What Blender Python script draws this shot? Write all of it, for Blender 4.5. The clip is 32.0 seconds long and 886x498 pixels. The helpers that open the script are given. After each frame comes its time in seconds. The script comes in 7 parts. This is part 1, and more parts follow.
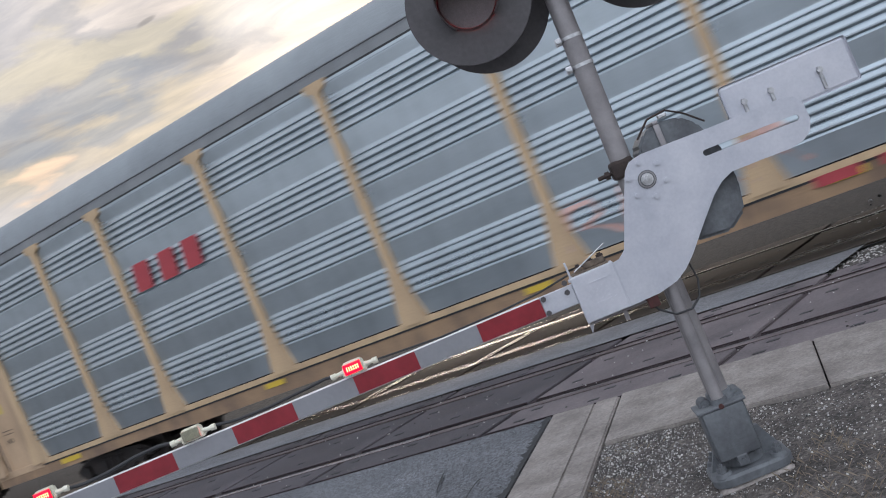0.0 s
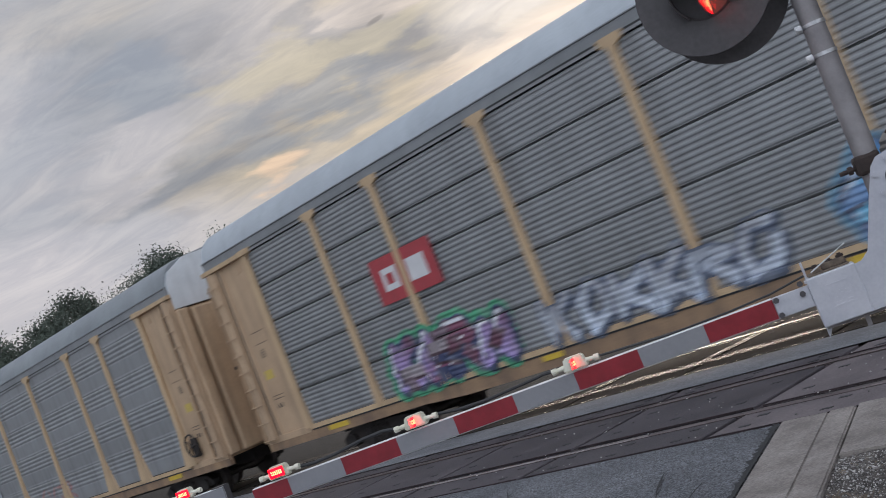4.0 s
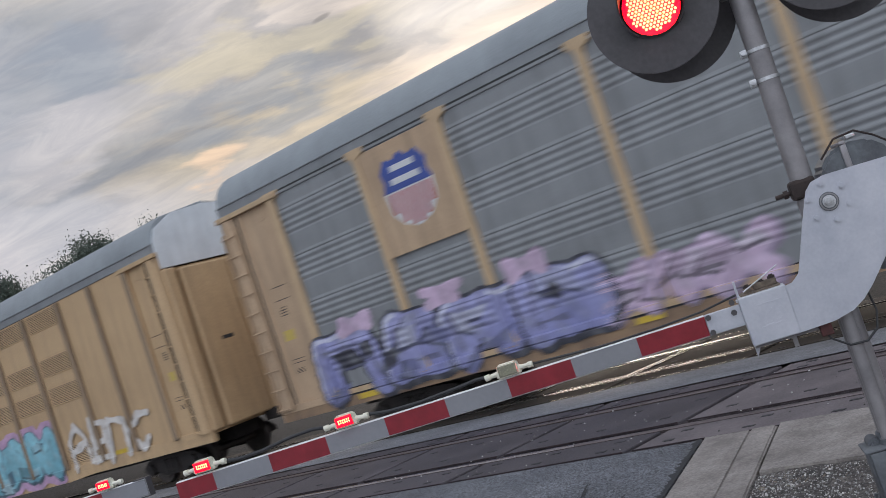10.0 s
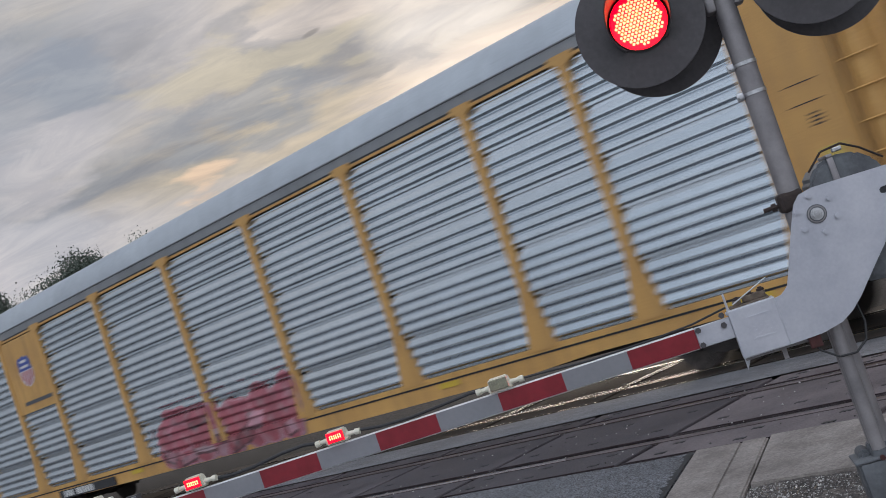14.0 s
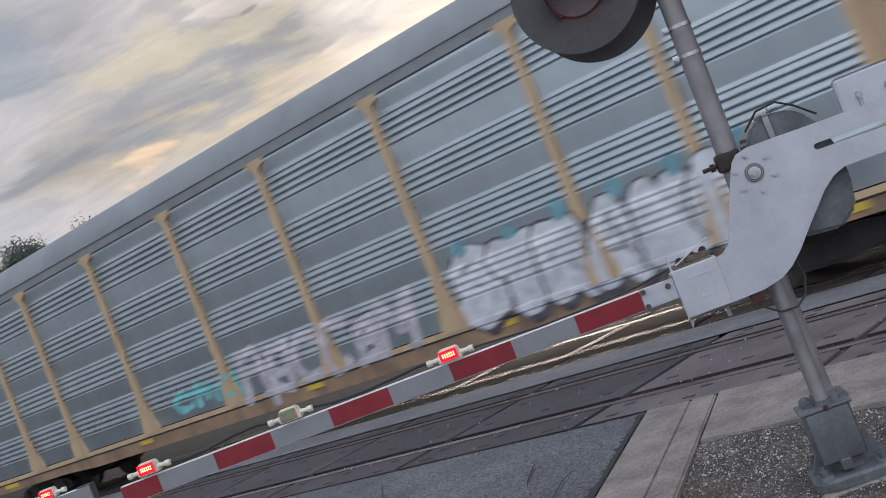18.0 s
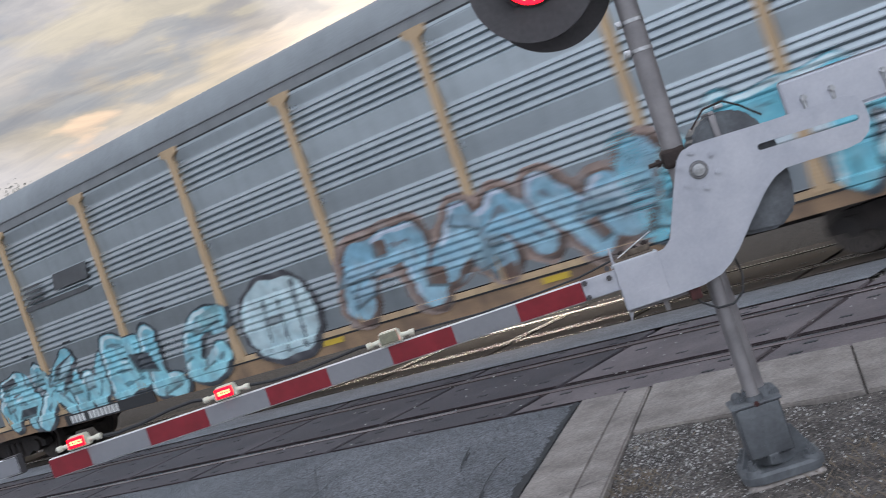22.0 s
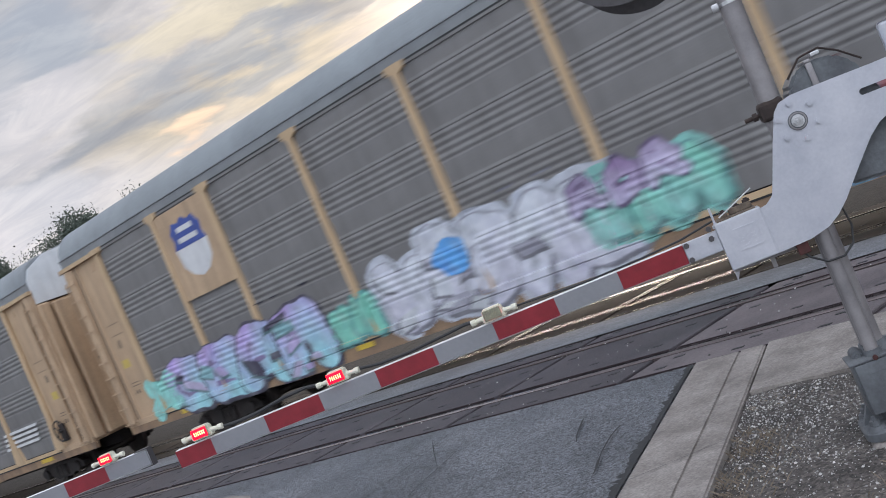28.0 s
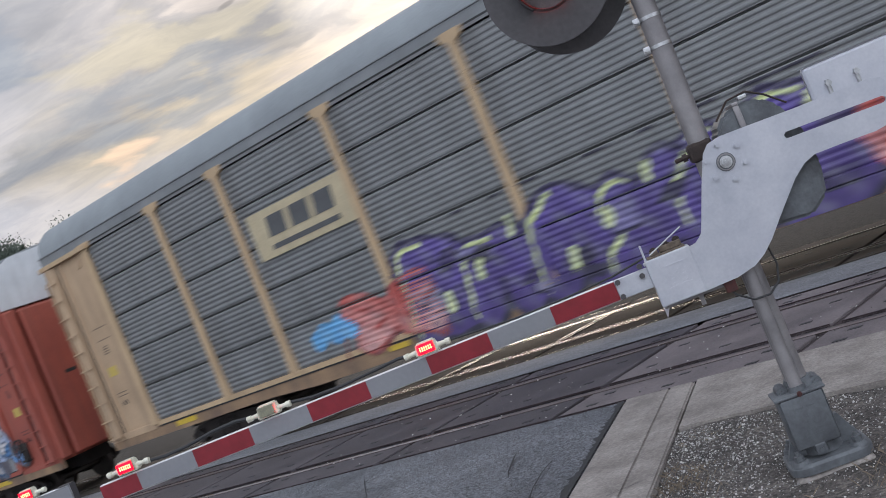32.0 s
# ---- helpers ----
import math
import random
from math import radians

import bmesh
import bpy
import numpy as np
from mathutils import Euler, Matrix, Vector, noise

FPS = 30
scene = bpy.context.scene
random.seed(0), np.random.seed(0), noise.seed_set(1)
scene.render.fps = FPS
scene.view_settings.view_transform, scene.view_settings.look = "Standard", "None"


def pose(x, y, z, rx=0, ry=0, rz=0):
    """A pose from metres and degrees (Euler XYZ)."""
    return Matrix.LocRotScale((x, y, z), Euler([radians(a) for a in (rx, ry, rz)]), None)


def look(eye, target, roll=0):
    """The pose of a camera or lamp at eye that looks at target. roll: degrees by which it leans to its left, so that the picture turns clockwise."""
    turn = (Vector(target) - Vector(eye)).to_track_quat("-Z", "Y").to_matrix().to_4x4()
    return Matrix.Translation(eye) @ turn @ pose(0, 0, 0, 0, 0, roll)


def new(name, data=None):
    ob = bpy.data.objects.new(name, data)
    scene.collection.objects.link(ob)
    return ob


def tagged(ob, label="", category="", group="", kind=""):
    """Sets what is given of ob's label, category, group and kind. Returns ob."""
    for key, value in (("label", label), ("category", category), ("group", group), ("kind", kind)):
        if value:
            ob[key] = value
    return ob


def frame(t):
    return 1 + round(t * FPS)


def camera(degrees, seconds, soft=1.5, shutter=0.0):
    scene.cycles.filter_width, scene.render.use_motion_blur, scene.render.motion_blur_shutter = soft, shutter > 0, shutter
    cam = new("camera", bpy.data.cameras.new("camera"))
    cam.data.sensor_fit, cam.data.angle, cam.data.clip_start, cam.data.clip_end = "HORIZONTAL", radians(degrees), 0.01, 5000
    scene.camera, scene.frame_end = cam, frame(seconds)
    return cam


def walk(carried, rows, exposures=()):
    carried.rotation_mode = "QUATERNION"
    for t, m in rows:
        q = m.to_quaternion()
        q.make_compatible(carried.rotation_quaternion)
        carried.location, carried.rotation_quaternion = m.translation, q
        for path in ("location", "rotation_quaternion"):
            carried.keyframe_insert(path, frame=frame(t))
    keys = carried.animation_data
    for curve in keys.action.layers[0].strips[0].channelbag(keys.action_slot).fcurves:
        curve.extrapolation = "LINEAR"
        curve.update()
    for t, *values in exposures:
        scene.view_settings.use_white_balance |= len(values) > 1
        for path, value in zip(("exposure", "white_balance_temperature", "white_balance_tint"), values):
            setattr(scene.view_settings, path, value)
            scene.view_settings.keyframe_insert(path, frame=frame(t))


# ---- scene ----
cam = camera(46.4, 32.0, soft=0.8, shutter=0.35)
PATH = [
    (0.0, pose(0.035, 0.006, 1.946, 88.94, 23.19, 32.30)),
    (0.5, pose(0.051, 0.002, 1.956, 90.46, 23.91, 31.99)),
    (1.0, pose(0.055, 0.011, 1.947, 92.05, 24.31, 31.81)),
    (1.5, pose(0.039, -0.007, 1.950, 93.53, 24.11, 35.26)),
    (2.0, pose(0.025, -0.032, 1.951, 94.64, 22.74, 41.71)),
    (2.5, pose(-0.016, -0.015, 1.958, 94.46, 21.34, 46.89)),
    (4.5, pose(0.008, 0.015, 1.958, 92.76, 22.22, 43.22)),
    (5.0, pose(0.044, 0.027, 1.961, 92.52, 23.08, 39.06)),
    (5.5, pose(0.067, 0.046, 1.957, 93.76, 23.28, 35.28)),
    (6.0, pose(0.036, 0.051, 1.955, 93.94, 23.26, 36.24)),
    (6.5, pose(-0.005, 0.017, 1.957, 93.93, 22.70, 38.32)),
    (7.0, pose(-0.015, -0.006, 1.966, 94.85, 21.39, 39.42)),
    (7.5, pose(-0.027, -0.022, 1.968, 94.53, 19.21, 38.58)),
    (8.0, pose(-0.031, -0.006, 1.959, 93.24, 18.75, 38.48)),
    (8.5, pose(-0.047, -0.002, 1.955, 92.11, 18.31, 39.39)),
    (9.0, pose(-0.041, -0.010, 1.955, 91.94, 17.86, 39.69)),
    (9.5, pose(-0.034, -0.014, 1.957, 92.36, 18.37, 40.33)),
    (10.0, pose(-0.033, -0.017, 1.960, 92.43, 18.83, 41.22)),
    (10.5, pose(-0.032, -0.018, 1.962, 92.06, 19.21, 41.24)),
    (11.0, pose(-0.024, -0.023, 1.959, 91.79, 19.47, 40.66)),
    (11.5, pose(-0.014, -0.013, 1.959, 91.77, 19.75, 40.32)),
    (12.0, pose(-0.020, -0.011, 1.959, 91.72, 19.67, 40.04)),
    (12.5, pose(-0.028, -0.008, 1.957, 91.85, 19.04, 40.24)),
    (13.0, pose(-0.032, -0.009, 1.959, 92.35, 18.71, 40.82)),
    (13.5, pose(-0.028, -0.026, 1.956, 92.86, 18.86, 40.94)),
    (14.0, pose(-0.024, -0.023, 1.962, 93.04, 19.23, 40.69)),
    (14.5, pose(-0.019, -0.015, 1.962, 92.73, 19.75, 40.17)),
    (15.0, pose(-0.020, -0.003, 1.959, 91.54, 20.48, 39.41)),
    (15.5, pose(-0.019, -0.005, 1.954, 90.71, 20.93, 38.74)),
    (17.5, pose(-0.005, -0.001, 1.956, 90.91, 21.62, 37.97)),
    (18.0, pose(-0.005, -0.009, 1.951, 90.52, 21.74, 37.80)),
    (18.5, pose(-0.004, -0.014, 1.951, 90.25, 21.48, 37.80)),
    (19.0, pose(0.006, -0.025, 1.951, 90.65, 21.21, 38.27)),
    (19.5, pose(0.012, -0.017, 1.953, 91.41, 21.12, 38.77)),
    (20.0, pose(0.002, -0.002, 1.956, 91.30, 21.50, 38.52)),
    (20.5, pose(-0.008, -0.005, 1.956, 90.17, 21.90, 37.40)),
    (21.0, pose(-0.020, -0.008, 1.954, 89.12, 21.84, 36.84)),
    (21.5, pose(-0.034, -0.014, 1.937, 88.49, 20.30, 37.18)),
    (22.0, pose(-0.026, -0.016, 1.952, 88.48, 19.24, 34.34)),
    (22.5, pose(-0.013, 0.044, 1.944, 88.50, 21.16, 29.05)),
    (23.0, pose(-0.026, 0.007, 1.937, 88.99, 21.46, 32.39)),
    (23.5, pose(-0.022, -0.000, 1.929, 89.03, 21.07, 38.03)),
    (24.0, pose(-0.025, -0.002, 1.932, 88.54, 20.31, 40.33)),
    (24.5, pose(-0.030, 0.007, 1.939, 88.14, 20.34, 40.87)),
    (26.5, pose(0.020, 0.028, 1.950, 88.98, 22.36, 40.46)),
    (27.0, pose(0.017, 0.018, 1.948, 88.91, 22.52, 41.69)),
    (27.5, pose(0.031, 0.009, 1.952, 88.98, 23.06, 41.47)),
    (28.0, pose(0.030, 0.015, 1.955, 89.21, 23.52, 40.65)),
    (28.5, pose(0.043, 0.011, 1.950, 89.36, 23.83, 40.09)),
    (29.0, pose(0.053, 0.012, 1.951, 89.72, 24.14, 39.62)),
    (29.5, pose(0.060, 0.014, 1.951, 90.15, 24.30, 39.27)),
    (30.0, pose(0.062, 0.026, 1.955, 90.43, 24.46, 38.94)),
    (30.5, pose(0.059, 0.032, 1.955, 90.55, 24.59, 38.45)),
    (31.0, pose(0.060, 0.039, 1.952, 90.48, 24.65, 37.86)),
    (31.5, pose(0.053, 0.023, 1.953, 90.23, 24.17, 36.99)),
    (32.0, pose(0.036, 0.001, 1.939, 89.72, 22.67, 36.75)),
]
EXPOSURES = [(0.0, 0.05, 6500, 18), (1.5, -0.15, 6500, 18), (2.5, -0.36, 6500, 18), (5.0, -0.30, 6500, 18), (7.0, -0.44, 6500, 18), (8.0, -0.46, 6500, 18), (9.0, -0.32, 6500, 18), (11.0, -0.16, 6500, 18), (13.0, -0.28, 6500, 18), (14.0, -0.36, 6500, 18), (15.0, -0.34, 6500, 18), (18.0, -0.18, 6500, 18), (20.0, -0.20, 6500, 18), (21.5, -0.10, 6500, 18), (22.5, 0.06, 6500, 18), (24.0, 0.14, 6500, 18), (28.0, 0.12, 6500, 18), (30.0, 0.10, 6500, 18), (32.0, 0.00, 6500, 18)]
walk(cam, PATH, EXPOSURES)

# ---- sky and light ----
SUN_AZ, SUN_EL = 34.8, 15.2        # degrees left of the road's far side, and above the horizon
world = bpy.data.worlds.new("sky")
scene.world = world
world.use_nodes = True


def link(nt, a, b):
    nt.links.new(a, b)


RAGS = [
    ((88.0, 15.0, 60.0, 15.0), 7.5, (0.82, 0.87, 0.92), 0.55, 0.2),
    ((78.0, 6.5, 55.0, 7.5), 4.2, (1.02, 1.03, 1.04), 0.85, 0.10),
    ((59.4, 17.0, 52.7, 17.6), 2.2, (0.47, 0.55, 0.62), 0.7, 0.22),
    ((62.1, 9.4, 57.6, 9.9), 2.0, (0.80, 0.85, 0.89), 0.5, 0.16),
    ((62.5, 13.4, 55.1, 14.4), 1.6, (0.86, 0.87, 0.87), 0.7, 0.16),
    ((53.0, 16.2, 38.1, 14.9), 1.4, (0.90, 0.85, 0.65), 0.75, 0.16),
    ((53.8, 12.9, 41.3, 13.5), 1.0, (0.54, 0.60, 0.63), 0.62, 0.20),
    ((49.3, 10.4, 40.9, 12.8), 1.1, (0.98, 0.88, 0.66), 0.65, 0.14),
    ((43.1, 14.0, 36.5, 13.9), 0.5, (0.56, 0.56, 0.54), 0.7, 0.10),
    ((47.8, 17.4, 43.2, 17.5), 0.9, (0.58, 0.60, 0.60), 0.6, 0.2),
    ((53.0, 10.5, 49.8, 10.8), 0.7, (1.35, 1.05, 0.74), 0.85, 0.10),
    ((43.2, 16.25, 42.2, 16.5), 0.15, (0.46, 0.45, 0.42), 0.85, 0.01),
]


def build_sky():
    nt = world.node_tree
    nt.nodes.clear()
    out = nt.nodes.new("ShaderNodeOutputWorld")
    bg = nt.nodes.new("ShaderNodeBackground")
    link(nt, bg.outputs[0], out.inputs[0])
    sky = nt.nodes.new("ShaderNodeTexSky")
    sky.sky_type, sky.sun_disc = "NISHITA", False
    sky.sun_elevation, sky.sun_rotation = radians(SUN_EL), radians(-SUN_AZ)
    sky.dust_density = 2.5
    tc = nt.nodes.new("ShaderNodeTexCoord")
    sep = nt.nodes.new("ShaderNodeSeparateXYZ")
    link(nt, tc.outputs["Generated"], sep.inputs[0])

    def math_node(op, a, b, clamp=False):
        n = nt.nodes.new("ShaderNodeMath")
        n.operation, n.use_clamp = op, clamp
        for k, v in enumerate((a, b)):
            if isinstance(v, (int, float)):
                n.inputs[k].default_value = v
            else:
                link(nt, v, n.inputs[k])
        return n.outputs[0]
    # clouds lie on a flat layer, so they flatten towards the horizon
    zz = math_node("ADD", math_node("MAXIMUM", sep.outputs[2], 0.0), 0.22)
    comb = nt.nodes.new("ShaderNodeCombineXYZ")
    link(nt, math_node("DIVIDE", sep.outputs[0], zz), comb.inputs[0])
    link(nt, math_node("DIVIDE", sep.outputs[1], zz), comb.inputs[1])
    turn = nt.nodes.new("ShaderNodeMapping")
    turn.vector_type = "TEXTURE"
    turn.inputs["Rotation"].default_value = (0, 0, radians(33))
    turn.inputs["Scale"].default_value = (1.45, 0.62, 1)
    link(nt, comb.outputs[0], turn.inputs[0])

    def cloud(scale, detail, rough, dist, lo, hi):
        n = nt.nodes.new("ShaderNodeTexNoise")
        n.inputs["Scale"].default_value = scale
        n.inputs["Detail"].default_value = detail
        n.inputs["Roughness"].default_value = rough
        n.inputs["Distortion"].default_value = dist
        link(nt, turn.outputs[0], n.inputs["Vector"])
        r = nt.nodes.new("ShaderNodeMapRange")
        r.interpolation_type = "SMOOTHSTEP"
        r.inputs[1].default_value, r.inputs[2].default_value = lo, hi
        link(nt, n.outputs[0], r.inputs[0])
        return r.outputs[0]
    big = cloud(1.15, 6, 0.52, 0.3, 0.38, 0.62)
    fine = cloud(2.6, 6, 0.54, 0.5, 0.40, 0.66)
    # nearness to the hidden sun
    az, el = radians(SUN_AZ), radians(SUN_EL)
    sun_way = Vector((-math.sin(az) * math.cos(el), math.cos(az) * math.cos(el), math.sin(el)))
    dot = nt.nodes.new("ShaderNodeVectorMath")
    dot.operation = "DOT_PRODUCT"
    link(nt, tc.outputs["Generated"], dot.inputs[0])
    dot.inputs[1].default_value = sun_way
    near = nt.nodes.new("ShaderNodeMapRange")
    near.interpolation_type = "SMOOTHSTEP"
    near.inputs[1].default_value, near.inputs[2].default_value = 0.86, 0.995
    link(nt, dot.outputs["Value"], near.inputs[0])
    glow = nt.nodes.new("ShaderNodeMapRange")
    glow.interpolation_type = "SMOOTHSTEP"
    glow.inputs[1].default_value, glow.inputs[2].default_value = 0.9945, 0.9998
    link(nt, dot.outputs["Value"], glow.inputs[0])

    def mix(fac, a, b, blend="MIX"):
        m = nt.nodes.new("ShaderNodeMix")
        m.data_type, m.blend_type = "RGBA", blend
        for k, v in ((0, fac), (6, a), (7, b)):
            if isinstance(v, (int, float)):
                m.inputs[k].default_value = v
            elif isinstance(v, tuple):
                m.inputs[k].default_value = (*v, 1)
            else:
                link(nt, v, m.inputs[k])
        return m.outputs[2]
    clear = mix(0.85, mix(1.0, sky.outputs[0], (0.12, 0.12, 0.12), "MULTIPLY"), (0.47, 0.55, 0.62))
    grey = mix(fine, (0.44, 0.515, 0.575), (0.69, 0.705, 0.71))
    warm = mix(fine, (0.45, 0.465, 0.465), (0.86, 0.78, 0.57))
    white = mix(near.outputs[0], grey, warm)
    low = mix(big, clear, white)
    # the banks and rags of cloud that stand over the train: two ends, half width, colour, strength
    wob = nt.nodes.new("ShaderNodeTexNoise")
    wob.inputs["Scale"].default_value, wob.inputs["Detail"].default_value = 9.0, 6
    flat_way = nt.nodes.new("ShaderNodeMapping")
    flat_way.inputs["Scale"].default_value = (1, 1, 3.4)
    link(nt, tc.outputs["Generated"], flat_way.inputs[0])
    link(nt, flat_way.outputs[0], wob.inputs["Vector"])
    shift = nt.nodes.new("ShaderNodeVectorMath")
    shift.operation = "SUBTRACT"
    link(nt, wob.outputs["Color"], shift.inputs[0])
    shift.inputs[1].default_value = (0.5, 0.5, 0.5)

    def bent(amount):
        n = nt.nodes.new("ShaderNodeVectorMath")
        n.operation = "MULTIPLY_ADD"
        link(nt, shift.outputs[0], n.inputs[0])
        n.inputs[1].default_value = (amount, amount, amount)
        link(nt, tc.outputs["Generated"], n.inputs[2])
        return n.outputs[0]

    def way(a, e):
        a, e = radians(a), radians(e)
        return Vector((-math.sin(a) * math.cos(e), math.cos(a) * math.cos(e), math.sin(e)))

    def rag(base, ends, half, colour, strength, uneven=0.16):
        p, q = way(*ends[:2]), way(*ends[2:])
        mid = ((p + q) / 2).normalized()
        along = (q - p).normalized()
        across = mid.cross(along).normalized()
        src = bent(uneven)
        terms = []
        for axis, size in ((along, (q - p).length / 2), (across, radians(half))):
            d = nt.nodes.new("ShaderNodeVectorMath")
            d.operation = "DOT_PRODUCT"
            link(nt, src, d.inputs[0])
            d.inputs[1].default_value = axis / size
            off = math_node("SUBTRACT", d.outputs["Value"], mid.dot(axis) / size)
            terms.append(math_node("MULTIPLY", off, off))
        r = nt.nodes.new("ShaderNodeMapRange")
        r.interpolation_type = "SMOOTHSTEP"
        r.inputs[1].default_value, r.inputs[2].default_value, r.inputs[3].default_value, r.inputs[4].default_value = 0.1, 1.9, strength, 0.0
        link(nt, math_node("ADD", *terms), r.inputs[0])
        return mix(r.outputs[0], base, colour)
    for ends, half, colour, strength, uneven in RAGS:
        low = rag(low, ends, half, colour, strength, uneven)
    warm_glow = mix(math_node("MULTIPLY", glow.outputs[0], math_node("ADD", math_node("MULTIPLY", big, 0.7), 0.3)), low, (1.38, 1.33, 1.18))
    thin = cloud(5.0, 9, 0.68, 1.2, 0.36, 0.66)
    link(nt, mix(1.0, warm_glow, mix(thin, (0.90, 0.91, 0.925), (1.09, 1.08, 1.05)), "MULTIPLY"), bg.inputs[0])
    # an overcast sky is brighter overhead than along the horizon
    height = math_node("MAXIMUM", sep.outputs[2], 0.0)
    lift = math_node("ADD", math_node("MULTIPLY", height, math_node("ADD", math_node("MULTIPLY", height, 0.72), 0.40)), 0.675)
    # and the open half away from the sun is paler than the bank of cloud before it
    back = nt.nodes.new("ShaderNodeMapRange")
    back.interpolation_type = "SMOOTHSTEP"
    back.inputs[1].default_value, back.inputs[2].default_value = 0.25, -0.6
    back.inputs[3].default_value, back.inputs[4].default_value = 1.0, 3.0
    link(nt, dot.outputs["Value"], back.inputs[0])
    link(nt, math_node("MULTIPLY", lift, back.outputs[0]), bg.inputs[1])
    return sun_way


sun_way = build_sky()
sun = new("sun", bpy.data.lights.new("sun", "SUN"))
sun.data.energy, sun.data.angle, sun.data.color = 1.0, radians(20), (1.0, 0.9, 0.75)
sun.matrix_basis = look(sun_way * 50, (0, 0, 0))
scene.view_settings.exposure = 0.0


# ---- materials ----
def material(name, colour, second=None, rough=0.6, metal=0.0, scale=4.0, stretch=(1, 1, 1), bump=0.1, fine=40.0, speck=0.3, grime=0.0, glow=0.0, coat=0.0, random=0.0, chips=0.0, chip_size=70.0, island=0.0):
    m = bpy.data.materials.new(name)
    m.use_nodes = True
    nt = m.node_tree
    p = nt.nodes["Principled BSDF"]
    second = second or tuple(c * 0.75 for c in colour)
    tc = nt.nodes.new("ShaderNodeTexCoord")
    mp = nt.nodes.new("ShaderNodeMapping")
    mp.inputs["Scale"].default_value = stretch
    link(nt, tc.outputs["Object"], mp.inputs[0])
    n1 = nt.nodes.new("ShaderNodeTexNoise")
    n1.inputs["Scale"].default_value, n1.inputs["Detail"].default_value, n1.inputs["Roughness"].default_value = scale, 6, 0.6
    link(nt, mp.outputs[0], n1.inputs["Vector"])
    n2 = nt.nodes.new("ShaderNodeTexNoise")
    n2.inputs["Scale"].default_value, n2.inputs["Detail"].default_value = fine, 4
    link(nt, tc.outputs["Object"], n2.inputs["Vector"])
    ramp = nt.nodes.new("ShaderNodeMapRange")
    ramp.inputs[1].default_value, ramp.inputs[2].default_value = 0.34, 0.66
    link(nt, n1.outputs[0], ramp.inputs[0])
    mx = nt.nodes.new("ShaderNodeMix")
    mx.data_type = "RGBA"
    mx.inputs[6].default_value, mx.inputs[7].default_value = (*second, 1), (*colour, 1)
    link(nt, ramp.outputs[0], mx.inputs[0])
    mg = nt.nodes.new("ShaderNodeMix")
    mg.data_type, mg.blend_type = "RGBA", "OVERLAY"
    mg.inputs[0].default_value = speck
    link(nt, mx.outputs[2], mg.inputs[6])
    link(nt, n2.outputs[0], mg.inputs[7])
    last = mg.outputs[2]
    if chips:
        vo = nt.nodes.new("ShaderNodeTexVoronoi")
        vo.inputs["Scale"].default_value = chip_size
        link(nt, tc.outputs["Object"], vo.inputs["Vector"])
        sc = nt.nodes.new("ShaderNodeSeparateColor")
        link(nt, vo.outputs["Color"], sc.inputs[0])
        cr = nt.nodes.new("ShaderNodeMapRange")
        cr.inputs[3].default_value, cr.inputs[4].default_value = 1 - chips, 1 + chips
        link(nt, sc.outputs[0], cr.inputs[0])
        cm = nt.nodes.new("ShaderNodeMix")
        cm.data_type, cm.blend_type = "RGBA", "MULTIPLY"
        cm.inputs[0].default_value = 1.0
        link(nt, last, cm.inputs[6])
        link(nt, cr.outputs[0], cm.inputs[7])
        last = cm.outputs[2]
    if grime:
        n3 = nt.nodes.new("ShaderNodeTexNoise")
        n3.inputs["Scale"].default_value, n3.inputs["Detail"].default_value = 1.0, 5
        m3 = nt.nodes.new("ShaderNodeMapping")
        m3.inputs["Scale"].default_value = (5.0, 5.0, 0.35)
        link(nt, tc.outputs["Object"], m3.inputs[0])
        link(nt, m3.outputs[0], n3.inputs["Vector"])
        r3 = nt.nodes.new("ShaderNodeMapRange")
        r3.inputs[1].default_value, r3.inputs[2].default_value, r3.inputs[4].default_value = 0.45, 0.75, grime
        link(nt, n3.outputs[0], r3.inputs[0])
        md = nt.nodes.new("ShaderNodeMix")
        md.data_type = "RGBA"
        md.inputs[7].default_value = (0.06, 0.05, 0.045, 1)
        link(nt, r3.outputs[0], md.inputs[0])
        link(nt, last, md.inputs[6])
        last = md.outputs[2]
    if random or island:
        oi = nt.nodes.new("ShaderNodeObjectInfo" if random else "ShaderNodeNewGeometry")
        hv = nt.nodes.new("ShaderNodeHueSaturation")
        rr = nt.nodes.new("ShaderNodeMapRange")
        rr.inputs[3].default_value, rr.inputs[4].default_value = 1 - max(random, island), 1 + max(random, island)
        link(nt, oi.outputs["Random" if random else "Random Per Island"], rr.inputs[0])
        link(nt, rr.outputs[0], hv.inputs["Value"])
        link(nt, last, hv.inputs["Color"])
        last = hv.outputs[0]
    link(nt, last, p.inputs["Base Color"])
    p.inputs["Metallic"].default_value = metal
    rv = nt.nodes.new("ShaderNodeMapRange")
    rv.inputs[3].default_value, rv.inputs[4].default_value = max(rough - 0.12, 0.02), min(rough + 0.12, 1)
    link(nt, n1.outputs[0], rv.inputs[0])
    link(nt, rv.outputs[0], p.inputs["Roughness"])
    p.inputs["Coat Weight"].default_value = coat
    if bump:
        b = nt.nodes.new("ShaderNodeBump")
        b.inputs["Strength"].default_value, b.inputs["Distance"].default_value = bump, 0.02
        link(nt, n2.outputs[0], b.inputs["Height"])
        link(nt, b.outputs[0], p.inputs["Normal"])
    if glow:
        p.inputs["Emission Color"].default_value = (*colour, 1)
        p.inputs["Emission Strength"].default_value = glow
    return m


